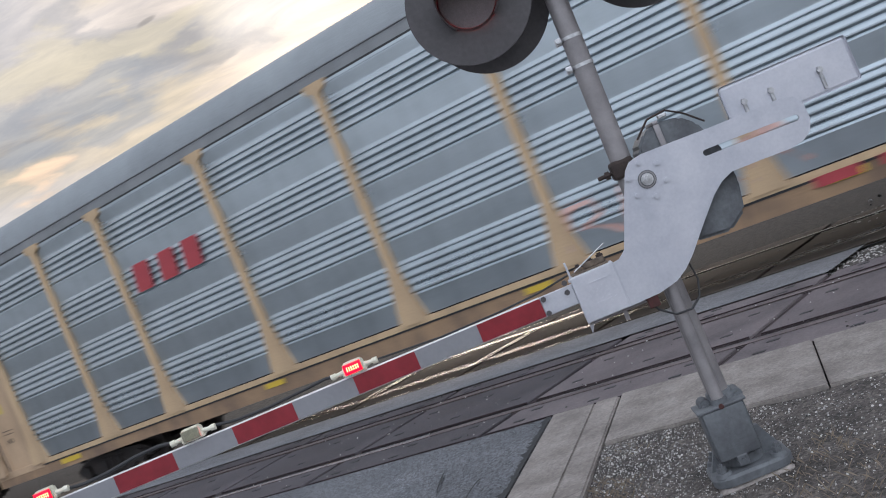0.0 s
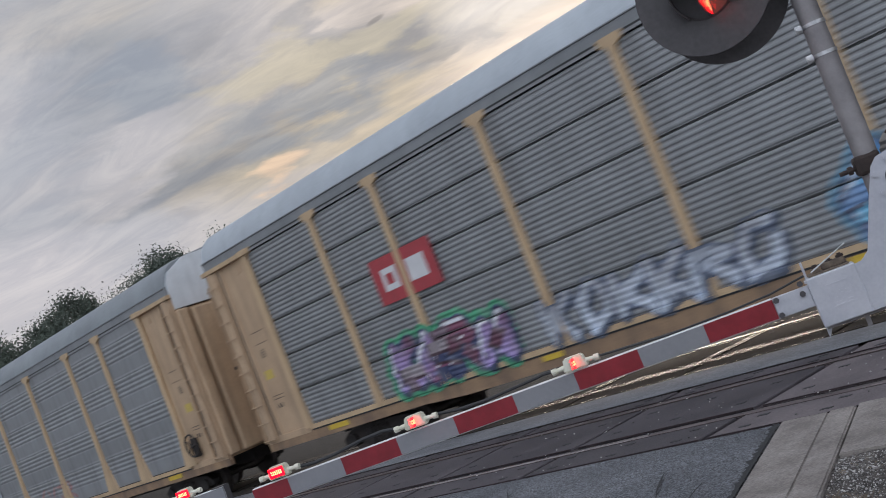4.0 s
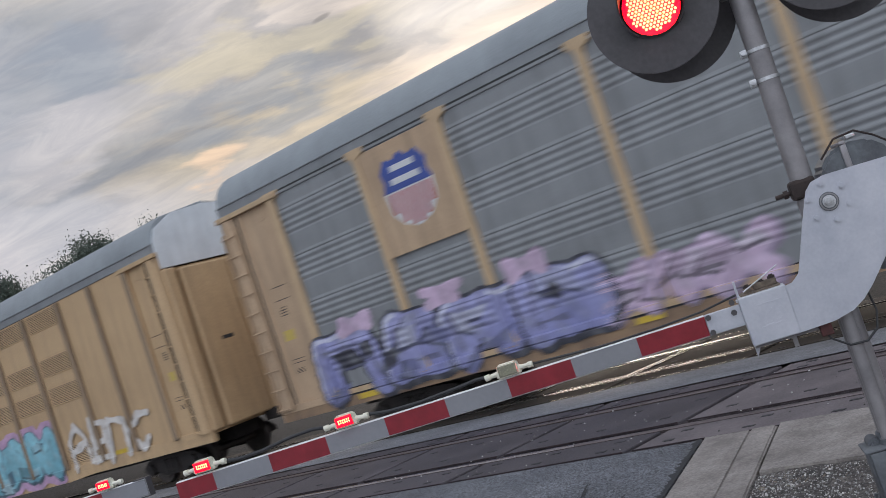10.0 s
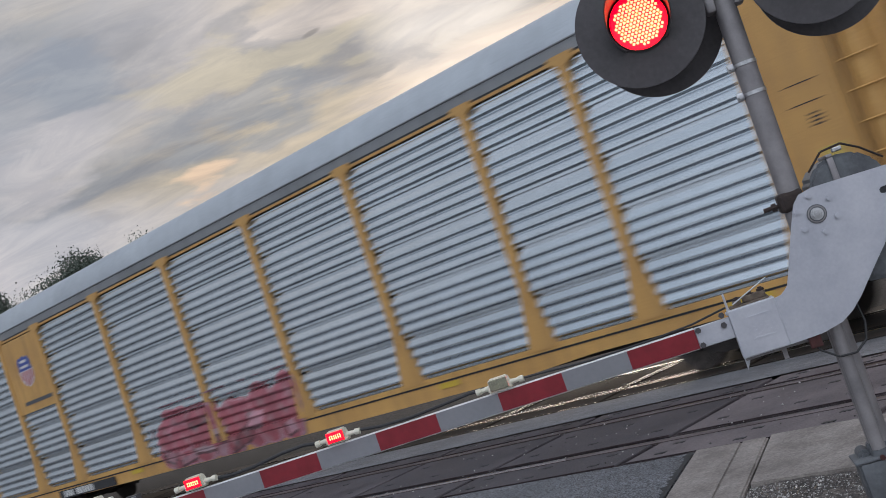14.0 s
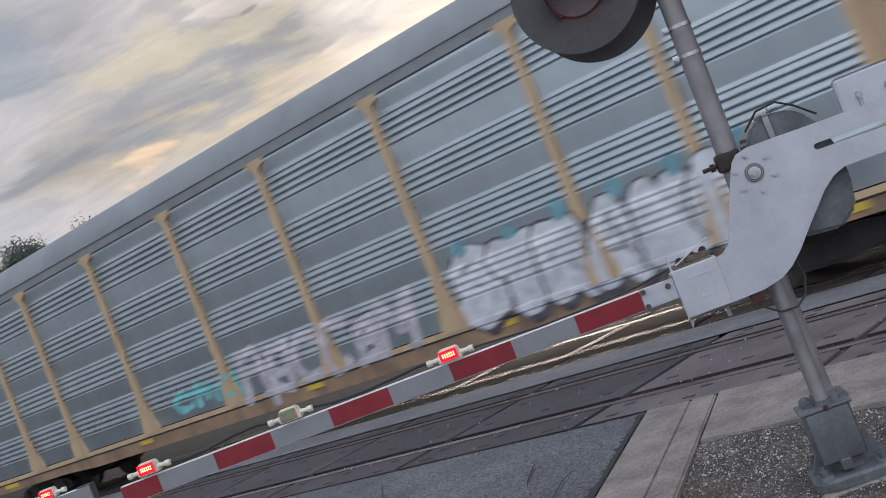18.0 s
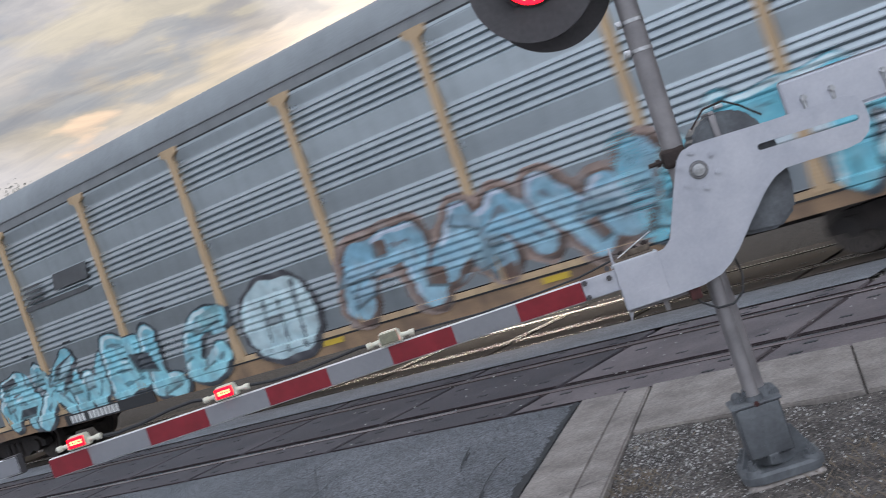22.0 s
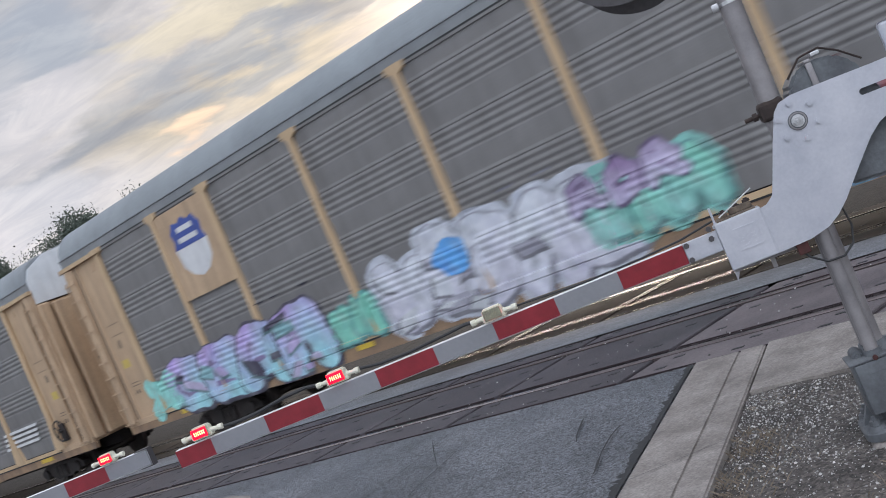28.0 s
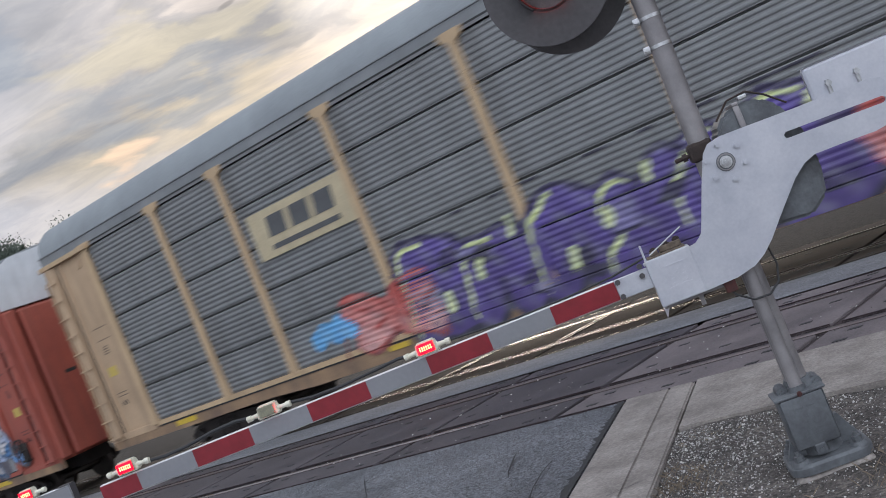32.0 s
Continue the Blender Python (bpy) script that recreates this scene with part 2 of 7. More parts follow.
ASPHALT = material("asphalt", (0.160, 0.166, 0.182), (0.080, 0.085, 0.096), rough=0.5, scale=0.9, bump=1.0, fine=75, speck=0.85, chips=0.85, chip_size=66)
ASPHALT_OLD = material("worn_asphalt", (0.235, 0.238, 0.255), (0.145, 0.148, 0.160), rough=0.6, scale=1.6, bump=0.7, fine=40, speck=0.5, chips=0.4, chip_size=50)
CONCRETE = material("concrete", (0.30, 0.268, 0.246), (0.172, 0.150, 0.138), rough=0.85, scale=2.6, bump=0.25, fine=38, speck=0.4, chips=0.14, chip_size=70, random=0.06)
PANEL = material("crossing_panel_concrete", (0.082, 0.070, 0.077), (0.044, 0.038, 0.043), rough=0.6, scale=1.4, bump=0.25, fine=45, speck=0.5, random=0.12)
PANEL_DUSTY = material("dusty_crossing_panel_concrete", (0.165, 0.138, 0.142), (0.095, 0.080, 0.084), rough=0.75, scale=1.4, bump=0.25, fine=45, speck=0.5, random=0.12)
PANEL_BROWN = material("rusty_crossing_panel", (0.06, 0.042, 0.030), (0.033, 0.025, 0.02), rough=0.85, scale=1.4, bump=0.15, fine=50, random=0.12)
# near-black because the shade under the train is put into the colour
BALLAST = material("shade_dark_ballast", (0.022, 0.018, 0.016), (0.010, 0.009, 0.008), rough=0.95, scale=3, bump=1.0, fine=30, speck=0.7, chips=0.8, chip_size=22)
GRAVEL = material("gravel_and_soil", (0.125, 0.108, 0.098), (0.050, 0.043, 0.039), rough=0.95, scale=3, bump=1.0, fine=48, speck=0.9, chips=0.5, chip_size=45)
DIRT = material("dirt", (0.10, 0.088, 0.075), (0.05, 0.044, 0.038), rough=0.95, scale=0.6, bump=1.0, fine=30)
STONE = material("loose_stone", (0.40, 0.385, 0.37), (0.25, 0.24, 0.23), rough=0.85, scale=8, bump=0.2, island=0.9)
RAIL = material("polished_rail_steel", (0.55, 0.52, 0.48), (0.40, 0.37, 0.33), rough=0.24, metal=1.0, scale=3, stretch=(0.05, 6, 6), bump=0.003)
RAIL_DULL = material("dull_brown_rail_head", (0.20, 0.165, 0.165), (0.10, 0.08, 0.08), rough=0.34, metal=0.7, scale=4, stretch=(0.3, 4, 4), bump=0.05)
# the dull rail head made paler and smoother to carry a glint
RAIL_GLINT = material("glint_bright_rail_head", (0.34, 0.30, 0.30), (0.20, 0.17, 0.165), rough=0.27, metal=0.9, scale=4, stretch=(0.3, 4, 4), bump=0.03)
RUST = material("rusty_steel", (0.055, 0.038, 0.033), (0.03, 0.022, 0.02), rough=0.9, metal=0.0, scale=6, bump=0.3)
FLANGE_DIRT = material("dark_red_brown_flangeway_dirt", (0.052, 0.034, 0.037), (0.026, 0.018, 0.020), rough=0.9, scale=4, bump=0.6, fine=40)
CORRODED = material("corroded_tan_metal", (0.21, 0.165, 0.125), (0.10, 0.075, 0.06), rough=0.8, metal=0.3, scale=25, bump=0.3)
RUST_RED = material("red_brown_rust", (0.075, 0.022, 0.020), (0.05, 0.018, 0.016), rough=0.8, scale=20)
RUBBER = material("black_rubber", (0.025, 0.025, 0.027), rough=0.6, bump=0.1)
GALV = material("aluminium_paint", (0.31, 0.29, 0.292), (0.20, 0.187, 0.192), rough=0.5, metal=0.4, scale=5, bump=0.03, fine=90, speck=0.08)
PLATE_W = material("brushed_aluminium_plate", (0.56, 0.56, 0.60), (0.44, 0.45, 0.50), rough=0.40, metal=0.35, scale=3.5, bump=0.02, fine=60, speck=0.1)
GREY_PAINT = material("grey_cast_iron_paint", (0.145, 0.155, 0.165), (0.088, 0.092, 0.10), rough=0.6, metal=0.2, scale=6, bump=0.15)
HOOD = material("glossy_black_hood", (0.10, 0.09, 0.092), (0.085, 0.077, 0.078), rough=0.5, scale=6, bump=0.02)
BLACK = material("matt_black_paint", (0.075, 0.068, 0.071), (0.058, 0.053, 0.056), rough=0.6, scale=4, bump=0.05)
STEEL = material("zinc_bolt", (0.55, 0.55, 0.56), rough=0.35, metal=0.9, scale=20)
RED_TAPE = material("red_reflective_sheeting", (0.25, 0.014, 0.024), (0.19, 0.011, 0.018), rough=0.38, scale=9, bump=0.02, speck=0.1)
WHITE_TAPE = material("white_reflective_sheeting", (0.235, 0.235, 0.25), (0.205, 0.205, 0.22), rough=0.42, scale=3, bump=0.02, speck=0.08)
WHITE_EDGE = material("white_arm_edge", (0.74, 0.74, 0.75), (0.6, 0.6, 0.6), rough=0.45, scale=9)
LAMP_BODY = material("cream_lamp_housing", (0.72, 0.70, 0.58), (0.6, 0.57, 0.46), rough=0.4, scale=9, bump=0.03)
LAMP_LENS = material("unlit_grey_yellow_lens", (0.30, 0.29, 0.20), (0.20, 0.19, 0.14), rough=0.35, scale=30, bump=0.1, fine=120)
LENS_DARK = material("unlit_red_lens", (0.135, 0.095, 0.096), (0.11, 0.078, 0.08), rough=0.45, scale=30, bump=0.1, fine=120)
RED_GLOW = material("lit_red_lens", (1.0, 0.0006, 0.006), (1.0, 0.0006, 0.006), rough=0.3, glow=7.0, bump=0)
DIODE = material("lit_diodes", (1.0, 0.78, 0.30), (1.0, 0.78, 0.30), rough=0.3, glow=2.0, bump=0)
GRASS = material("grass_blades", (0.10, 0.16, 0.035), (0.06, 0.11, 0.025), rough=0.8, scale=3, bump=0)
DRY_GRASS = material("dry_grass", (0.25, 0.20, 0.15), (0.15, 0.115, 0.085), rough=0.9, scale=5, bump=0)
BARK = material("bark", (0.09, 0.075, 0.06), rough=0.95, scale=6, bump=0.6)
LEAF = material("dark_foliage", (0.12, 0.145, 0.115), (0.075, 0.095, 0.075), rough=0.8, scale=0.8, bump=0)


# ---- mesh helpers ----
def add_box(bm, x0, x1, y0, y1, z0, z1, bevel=0.0, segments=2):
    vs = [bm.verts.new((x, y, z)) for x in (x0, x1) for y in (y0, y1) for z in (z0, z1)]
    fs = [bm.faces.new([vs[i] for i in q]) for q in ((0, 1, 3, 2), (4, 6, 7, 5), (0, 4, 5, 1), (2, 3, 7, 6), (0, 2, 6, 4), (1, 5, 7, 3))]
    if bevel:
        es = {e for f in fs for e in f.edges}
        bmesh.ops.bevel(bm, geom=list(es), offset=bevel, segments=segments, profile=0.5, affect="EDGES")
    return vs


def add_prism(bm, outline, y0, y1):
    """An outline in x and z, drawn out from y0 to y1."""
    a = [bm.verts.new((x, y0, z)) for x, z in outline]
    b = [bm.verts.new((x, y1, z)) for x, z in outline]
    bm.faces.new(a)
    bm.faces.new(b[::-1])
    for i in range(len(a)):
        j = (i + 1) % len(a)
        bm.faces.new((a[i], b[i], b[j], a[j]))


def add_tube(bm, p0, p1, r0, r1=None, seg=16, caps=True):
    p0, p1 = Vector(p0), Vector(p1)
    r1 = r0 if r1 is None else r1
    q = (p1 - p0).to_track_quat("Z", "Y")
    rings = []
    for p, r in ((p0, r0), (p1, r1)):
        rings.append([bm.verts.new(p + q @ Vector((r * math.cos(2 * math.pi * k / seg), r * math.sin(2 * math.pi * k / seg), 0))) for k in range(seg)])
    for k in range(seg):
        j = (k + 1) % seg
        bm.faces.new((rings[0][k], rings[0][j], rings[1][j], rings[1][k]))
    if caps:
        bm.faces.new(rings[0][::-1])
        bm.faces.new(rings[1])


def add_path(bm, points, r, seg=8):
    for a, b in zip(points, points[1:]):
        add_tube(bm, a, b, r, seg=seg)


def mesh_of(name, bm, mat, smooth=False):
    bmesh.ops.recalc_face_normals(bm, faces=bm.faces)
    me = bpy.data.meshes.new(name)
    bm.to_mesh(me)
    bm.free()
    for m in (mat if isinstance(mat, (list, tuple)) else [mat]):
        me.materials.append(m)
    if smooth:
        me.polygons.foreach_set("use_smooth", [True] * len(me.polygons))
        me.set_sharp_from_angle(angle=radians(35))
    return me


def part(name, bm, mat, parent=None, label="", smooth=False):
    ob = new(name, mesh_of(name, bm, mat, smooth) if isinstance(bm, bmesh.types.BMesh) else bm)
    if parent is not None:
        ob.parent = parent
    if label:
        ob["label"] = label
    return ob


def thing(name, m, label, category, group="", kind=""):
    ob = new(name)
    ob.empty_display_size = 0.2
    ob.matrix_basis = m
    return tagged(ob, label, category, group, kind)

# ---- ground, road and tracks ----
RAIL_1 = (8.77, 10.275)      # rails of the empty track
RAIL_2 = (13.67, 15.175)     # rails under the train
LOW = -0.20                  # the second track lies a little lower


def lie(y):
    return 0.0 if y < 10.75 else LOW * min((y - 10.75) / 2.1, 1.0)


def curb_x(y):
    """The road's right-hand edge, which runs askew to the tracks."""
    return -4.77 - (y - 8.1) * 0.283


def build_ground():
    bm = bmesh.new()
    ys = [-900, -200, -60, -20, 0, 3, 5.5, 10.75, 11.4, 12.1, 12.85, 20, 60, 200, 900]
    xs = [-1500, -300, -80, -30, -10, 0, 10, 40, 200, 900]
    grid = [[bm.verts.new((x, y, lie(y) - (0.05 if y > 10 else 0.13))) for x in xs] for y in ys]
    for a, b in zip(grid, grid[1:]):
        for i in range(len(xs) - 1):
            bm.faces.new((a[i], a[i + 1], b[i + 1], b[i]))
    tagged(part("ground", bm, DIRT), "bare grey-brown dirt and ballast ground", "ground", kind="structure")
    # the road on this side, then the strip between the tracks
    bm = bmesh.new()
    near = [(-24, -30), (curb_x(-30) , -30), (curb_x(8.02), 8.02), (-24, 8.02)]
    vs = [bm.verts.new((x, y, 0.0)) for x, y in near]
    bm.faces.new(vs)
    bmesh.ops.subdivide_edges(bm, edges=bm.edges[:], cuts=24, use_grid_fill=True)
    for v in bm.verts:
        v.co.z += 0.012 * noise.noise(v.co * 0.5)
    tagged(part("road", bm, ASPHALT), "dark grey worn asphalt road before the rails", "road", kind="structure")
    bm = bmesh.new()
    rows = [[bm.verts.new((x, y, lie(y) + 0.004)) for x in (-40, -20, -9, -2.7)] for y in (10.80, 11.5, 12.2, 12.87)]
    for a, b in zip(rows, rows[1:]):
        for i in range(3):
            bm.faces.new((a[i], a[i + 1], b[i + 1], b[i]))
    tagged(part("road_between_tracks", bm, ASPHALT_OLD), "light worn asphalt strip between the two tracks", "road", kind="structure")
    # the bed of the second track and its far shoulder, shade painted in as near-black
    bm = bmesh.new()
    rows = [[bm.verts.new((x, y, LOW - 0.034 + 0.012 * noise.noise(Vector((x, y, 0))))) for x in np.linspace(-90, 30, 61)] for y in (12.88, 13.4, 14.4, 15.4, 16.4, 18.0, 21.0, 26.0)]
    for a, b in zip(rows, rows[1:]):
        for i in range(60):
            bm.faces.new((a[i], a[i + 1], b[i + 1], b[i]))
    tagged(part("ballast_bed", bm, BALLAST), "ballast under and beyond the train, coloured dark for the shade there", "ballast", kind="structure")
    # gravel lot on the right
    bm = bmesh.new()
    xs = np.linspace(0, 1, 60)
    ys = np.linspace(-3, 6.76, 90)
    grid = []
    for y in ys:
        x0 = curb_x(y) + 0.70
        grid.append([bm.verts.new((x0 + (8 - x0) * k, y, -0.045 + 0.04 * min(max((y - 6.1) / 0.6, 0), 1) + 0.03 * noise.noise(Vector((x0 + (8 - x0) * k, y, 0)) * 1.6) + 0.012 * noise.noise(Vector((x0 + (8 - x0) * k, y, 3)) * 7))) for k in xs ** 1.4])
    for a, b in zip(grid, grid[1:]):
        for i in range(len(xs) - 1):
            bm.faces.new((a[i], a[i + 1], b[i + 1], b[i]))
    tagged(part("gravel_lot", bm, GRAVEL, smooth=True), "grey gravel and dirt verge with dry grass", "ground", kind="structure")


def build_kerb():
    def strip(name, a, b, y0, y1, z, label):
        bm = bmesh.new()
        base = [(curb_x(y0) + a, y0), (curb_x(y0) + b, y0), (curb_x(y1) + b, y1), (curb_x(y1) + a, y1)]
        top = [bm.verts.new((x, y, z)) for x, y in base]
        low = [bm.verts.new((x, y, -0.2)) for x, y in base]
        bm.faces.new(top)
        for i in range(4):
            bm.faces.new((low[i], low[(i + 1) % 4], top[(i + 1) % 4], top[i]))
        bmesh.ops.bevel(bm, geom=[e for e in bm.edges if all(v.co.z > -0.1 for v in e.verts)], offset=0.014, segments=3, affect="EDGES")
        return part(name, bm, CONCRETE)
    kerb = thing("kerb", pose(0, 0, 0), "pale concrete kerb and gutter along the road's edge", "kerb", kind="structure")
    for y0, y1 in ((-9, -3.6), (-3.59, 0.9), (0.91, 4.66), (4.67, 8.07)):
        strip("gutter_slab", 0.0, 0.456, y0, y1, 0.008, "").parent = kerb
        strip("kerb_stone", 0.459, 0.70, y0, y1, 0.013, "").parent = kerb
    # a crack across both
    random.seed(14)
    bm = bmesh.new()
    prev = None
    for k in range(15):
        x, y = -4.0 + 0.0405 * k, 5.38 + 0.031 * k + random.uniform(-0.006, 0.006)
        w = random.uniform(0.002, 0.005)
        pair = [bm.verts.new((x, y - w, 0.0150)), bm.verts.new((x, y + w, 0.0150))]
        if prev:
            bm.faces.new((prev[0], pair[0], pair[1], prev[1]))
        prev = pair
    part("hairline_crack", bm, RUBBER, kerb)
    walk_way = thing("pavement", pose(0, 0, 0), "pale concrete pavement slabs beside the rails", "pavement", kind="structure")
    edges = [-4.052, -2.33, -0.6, 1.2, 3.0, 4.8]
    for i, (a, b) in enumerate(zip(edges, edges[1:])):
        bm = bmesh.new()
        s0, s1 = 0.283 * 1.33, 0.283 * 1.33
        lo = [(a + s0 + 0.006, 6.77), (b + s1 - 0.006, 6.77), (b - 0.006, 8.10), (a + 0.006, 8.10)]
        top = [bm.verts.new((x, y, 0.016)) for x, y in lo]
        low = [bm.verts.new((x, y, -0.12)) for x, y in lo]
        bm.faces.new(top)
        for k in range(4):
            bm.faces.new((low[k], low[(k + 1) % 4], top[(k + 1) % 4], top[k]))
        bmesh.ops.bevel(bm, geom=[e for e in bm.edges if all(v.co.z > 0.0 for v in e.verts)], offset=0.01, segments=2, affect="EDGES")
        part("slab", bm, CONCRETE, walk_way)


def skew(bm, y0):
    """The panels lie askew to the rails, by the road's angle."""
    for v in bm.verts:
        v.co.x += 0.21 * (v.co.y - y0)


def build_tracks():
    def rail(y, z, x0, x1, top):
        name = "rail"
        bm = bmesh.new()
        head = [(-0.036, -0.016), (-0.031, -0.007), (-0.020, -0.002), (-0.007, 0.0), (0.009, 0.0), (0.036, -0.006), (0.036, -0.03), (0.012, -0.045), (0.012, -0.13), (0.07, -0.15), (-0.07, -0.15), (-0.012, -0.13), (-0.012, -0.045), (-0.036, -0.03)]
        a = [bm.verts.new((x0, y + p, z + q)) for p, q in head]
        b = [bm.verts.new((x1, y + p, z + q)) for p, q in head]
        for i in range(len(a)):
            j = (i + 1) % len(a)
            bm.faces.new((a[i], a[j], b[j], b[i]))
        bmesh.ops.recalc_face_normals(bm, faces=bm.faces)
        for f in bm.faces:
            c = f.calc_center_median()
            f.material_index = 0 if c.z > z - 0.013 else 1
        return part(name, bm, [top, RUST])
    for n, (pair, z) in enumerate(((RAIL_1, 0.0), (RAIL_2, LOW))):
        track = thing("railway_track", pose(0, 0, 0), ("empty track with rails sunk flush in concrete crossing panels", "polished rails under the passing train")[n], "track", kind="structure")
        # the nearest rail's sky glint, up to the road's edge, is a brighter material
        for y in pair:
            bright = RAIL if n else RAIL_GLINT if y == pair[0] else RAIL_DULL
            rail(y, z, -240, -6.66, bright).parent = track
            rail(y, z, -6.655, 120, RAIL if n else RAIL_DULL).parent = track
        y0, y1 = pair
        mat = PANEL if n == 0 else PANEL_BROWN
        ends = (-27.16, 6.8) if n == 0 else (-28.08, -3.3)
        xs = np.arange(ends[0], ends[1], 2.41)
        shapes = {}
        for key, a, b in (("field", y0 - 0.67, y0 - 0.105), ("gauge", y0 + 0.155, y1 - 0.155), ("far_field", y1 + 0.105, y1 + 0.47)):
            bm = bmesh.new()
            add_box(bm, 0.052, 2.358, a, b, -0.25, -0.006, bevel=0.008, segments=1)
            skew(bm, y0)
            shapes[key] = mesh_of("crossing_panel", bm, mat)
            shapes[key + "_dusty"] = shapes[key].copy()
            shapes[key + "_dusty"].materials[0] = PANEL_DUSTY if n == 0 else mat
            bm = bmesh.new()
            for e in ((a, a + 0.008), (b - 0.008, b)):
                add_box(bm, 0.056, 2.354, e[0], e[1], -0.03, -0.003)
            skew(bm, y0)
            shapes[key + "_edge"] = mesh_of("steel_edge", bm, RAIL if n else FLANGE_DIRT)
            bm = bmesh.new()
            for i in range(3):
                for yy in ((a + b) / 2 - 0.25 * (b - a), (a + b) / 2 + 0.25 * (b - a)):
                    add_box(bm, 0.3 + 0.82 * i, 0.41 + 0.82 * i, yy - 0.022, yy + 0.022, -0.009, -0.002)
            skew(bm, y0)
            shapes[key + "_lug"] = mesh_of("lifting_pocket", bm, RUBBER)
        for x in xs:
            for key in ("field", "gauge", "far_field"):
                # beyond the road nothing wipes the dust off
                pan = part("crossing_panel", shapes[key + ("_dusty" if x > -6.2 else "")], None, track)
                pan.location = (x, 0, z)
                for sub in ("_edge", "_lug"):
                    s = part("steel_edge" if sub == "_edge" else "lifting_pocket", shapes[key + sub], None, pan)
        if n:
            for x in (-13.85, -11.44, -9.03, -6.62):
                bm = bmesh.new()
                for dx, w in ((0.0, 0.018), (0.16, 0.012)):
                    vs = [bm.verts.new(v) for v in ((x + dx, y0 + 0.07, z + 0.004), (x + dx + w, y0 + 0.07, z + 0.004), (x + dx + w + 0.42, y1 - 0.07, z + 0.004), (x + dx + 0.42, y1 - 0.07, z + 0.004))]
                    low = [bm.verts.new((v.co.x, v.co.y, z - 0.03)) for v in vs]
                    bm.faces.new(vs)
                    for k in range(4):
                        bm.faces.new((low[k], low[(k + 1) % 4], vs[(k + 1) % 4], vs[k]))
                part("joint_strip", bm, RAIL, track, "bright steel strip across the gauge")
        bm = bmesh.new()
        add_box(bm, ends[0], ends[1], y0 - 0.665, y1 + 0.465, z - 0.24, z - 0.034)
        for v in bm.verts:
            v.co.x += 0.21 * (v.co.y - y0)
        part("panel_bed", bm, FLANGE_DIRT, track, "dark red-brown dirt in the joints")
        # sleepers and ballast where the panels end
        bm = bmesh.new()
        for i in range(60):
            x = ends[1] + 0.5 + i * 0.55
            add_box(bm, x, x + 0.23, y0 - 0.55, y1 + 0.55, z - 0.34, z - 0.16)
        ob = part("sleepers", bm, RUST, track)
        ob["kind"] = "stuff"
        # rubber along the rails
        for y in pair:
            for s in (-1, 1):
                bm = bmesh.new()
                add_box(bm, ends[0], ends[1], y + s * 0.048 - 0.011, y + s * 0.048 + 0.011, z - 0.12, z - 0.026)
                part("flangeway_filler", bm, FLANGE_DIRT, track)


def build_ballast():
    random.seed(5)
    verts, faces = [], []

    def stone(x, y, z, r):
        n = len(verts)
        ang = random.uniform(0, 6.3)
        pts = [(r * random.uniform(.7, 1.2) * math.cos(ang + k * 1.57), r * random.uniform(.7, 1.2) * math.sin(ang + k * 1.57), -r * .3) for k in range(4)]
        pts += [(r * .55 * math.cos(ang + .8 + k * 1.57), r * .55 * math.sin(ang + .8 + k * 1.57), r * random.uniform(.35, .75)) for k in range(4)]
        verts.extend((x + a, y + b, z + c) for a, b, c in pts)
        faces.append((n + 4, n + 5, n + 6, n + 7))
        for k in range(4):
            j = (k + 1) % 4
            faces.append((n + k, n + j, n + 4 + k))
            faces.append((n + j, n + 4 + j, n + 4 + k))
    # chips on the verge, denser beside the slabs
    for i in range(7000):
        y = 6.72 - abs(random.gauss(0, 1.1))
        x = curb_x(y) + 0.72 + abs(random.gauss(0, 1.0)) ** 1.1 * random.choice((1, 1, 2.4))
        if x < 2 and y > 2.5:
            stone(x, y, -0.042 + 0.04 * min(max((y - 6.1) / 0.6, 0), 1) + 0.03 * noise.noise(Vector((x, y, 0)) * 1.6), random.uniform(0.002, 0.0055) * random.choice((1, 1, 1, 1, 1, 1.7, 2.2)))
    for i in range(2600):
        stone(random.uniform(-2.9, 3.5), random.uniform(10.9, 12.9), 0, random.uniform(0.010, 0.022))
    for i in range(400):
        stone(random.uniform(-3.2, 3.5), random.uniform(13.1, 17.5), LOW - 0.02, random.uniform(0.02, 0.045))
    # crumbs lying on the crossing panels
    for i in range(170):
        stone(random.uniform(-9.5, -1.5), random.uniform(8.15, 10.7), 0.0, random.uniform(0.005, 0.012))
    verts[:] = [(x, y, z + (lie(y) - 0.05 if y > 10.8 and y < 13 else 0)) for x, y, z in verts]
    me = bpy.data.meshes.new("gravel_stones")
    me.from_pydata(verts, [], faces)
    me.materials.append(STONE)
    tagged(new("gravel_stones", me), "loose pale gravel stones on the verge", "gravel", kind="stuff")


def blades(name, spots, mat, height, label, lean=0.5):
    verts, faces = [], []
    for x, y, z in spots:
        a = random.uniform(0, 6.3)
        h = height * random.uniform(0.5, 1.3)
        dx, dy = lean * h * math.cos(a), lean * h * math.sin(a)
        w = 0.006 if height > 0.1 else 0.0025
        n = len(verts)
        verts.extend([(x - w * math.sin(a), y + w * math.cos(a), z), (x + w * math.sin(a), y - w * math.cos(a), z), (x + dx * .5, y + dy * .5, z + h * .7), (x + dx, y + dy, z + h)])
        faces.extend([(n, n + 1, n + 2), (n, n + 2, n + 3)])
    me = bpy.data.meshes.new(name)
    me.from_pydata(verts, [], faces)
    me.materials.append(mat)
    tagged(new(name, me), label, "grass", kind="stuff")


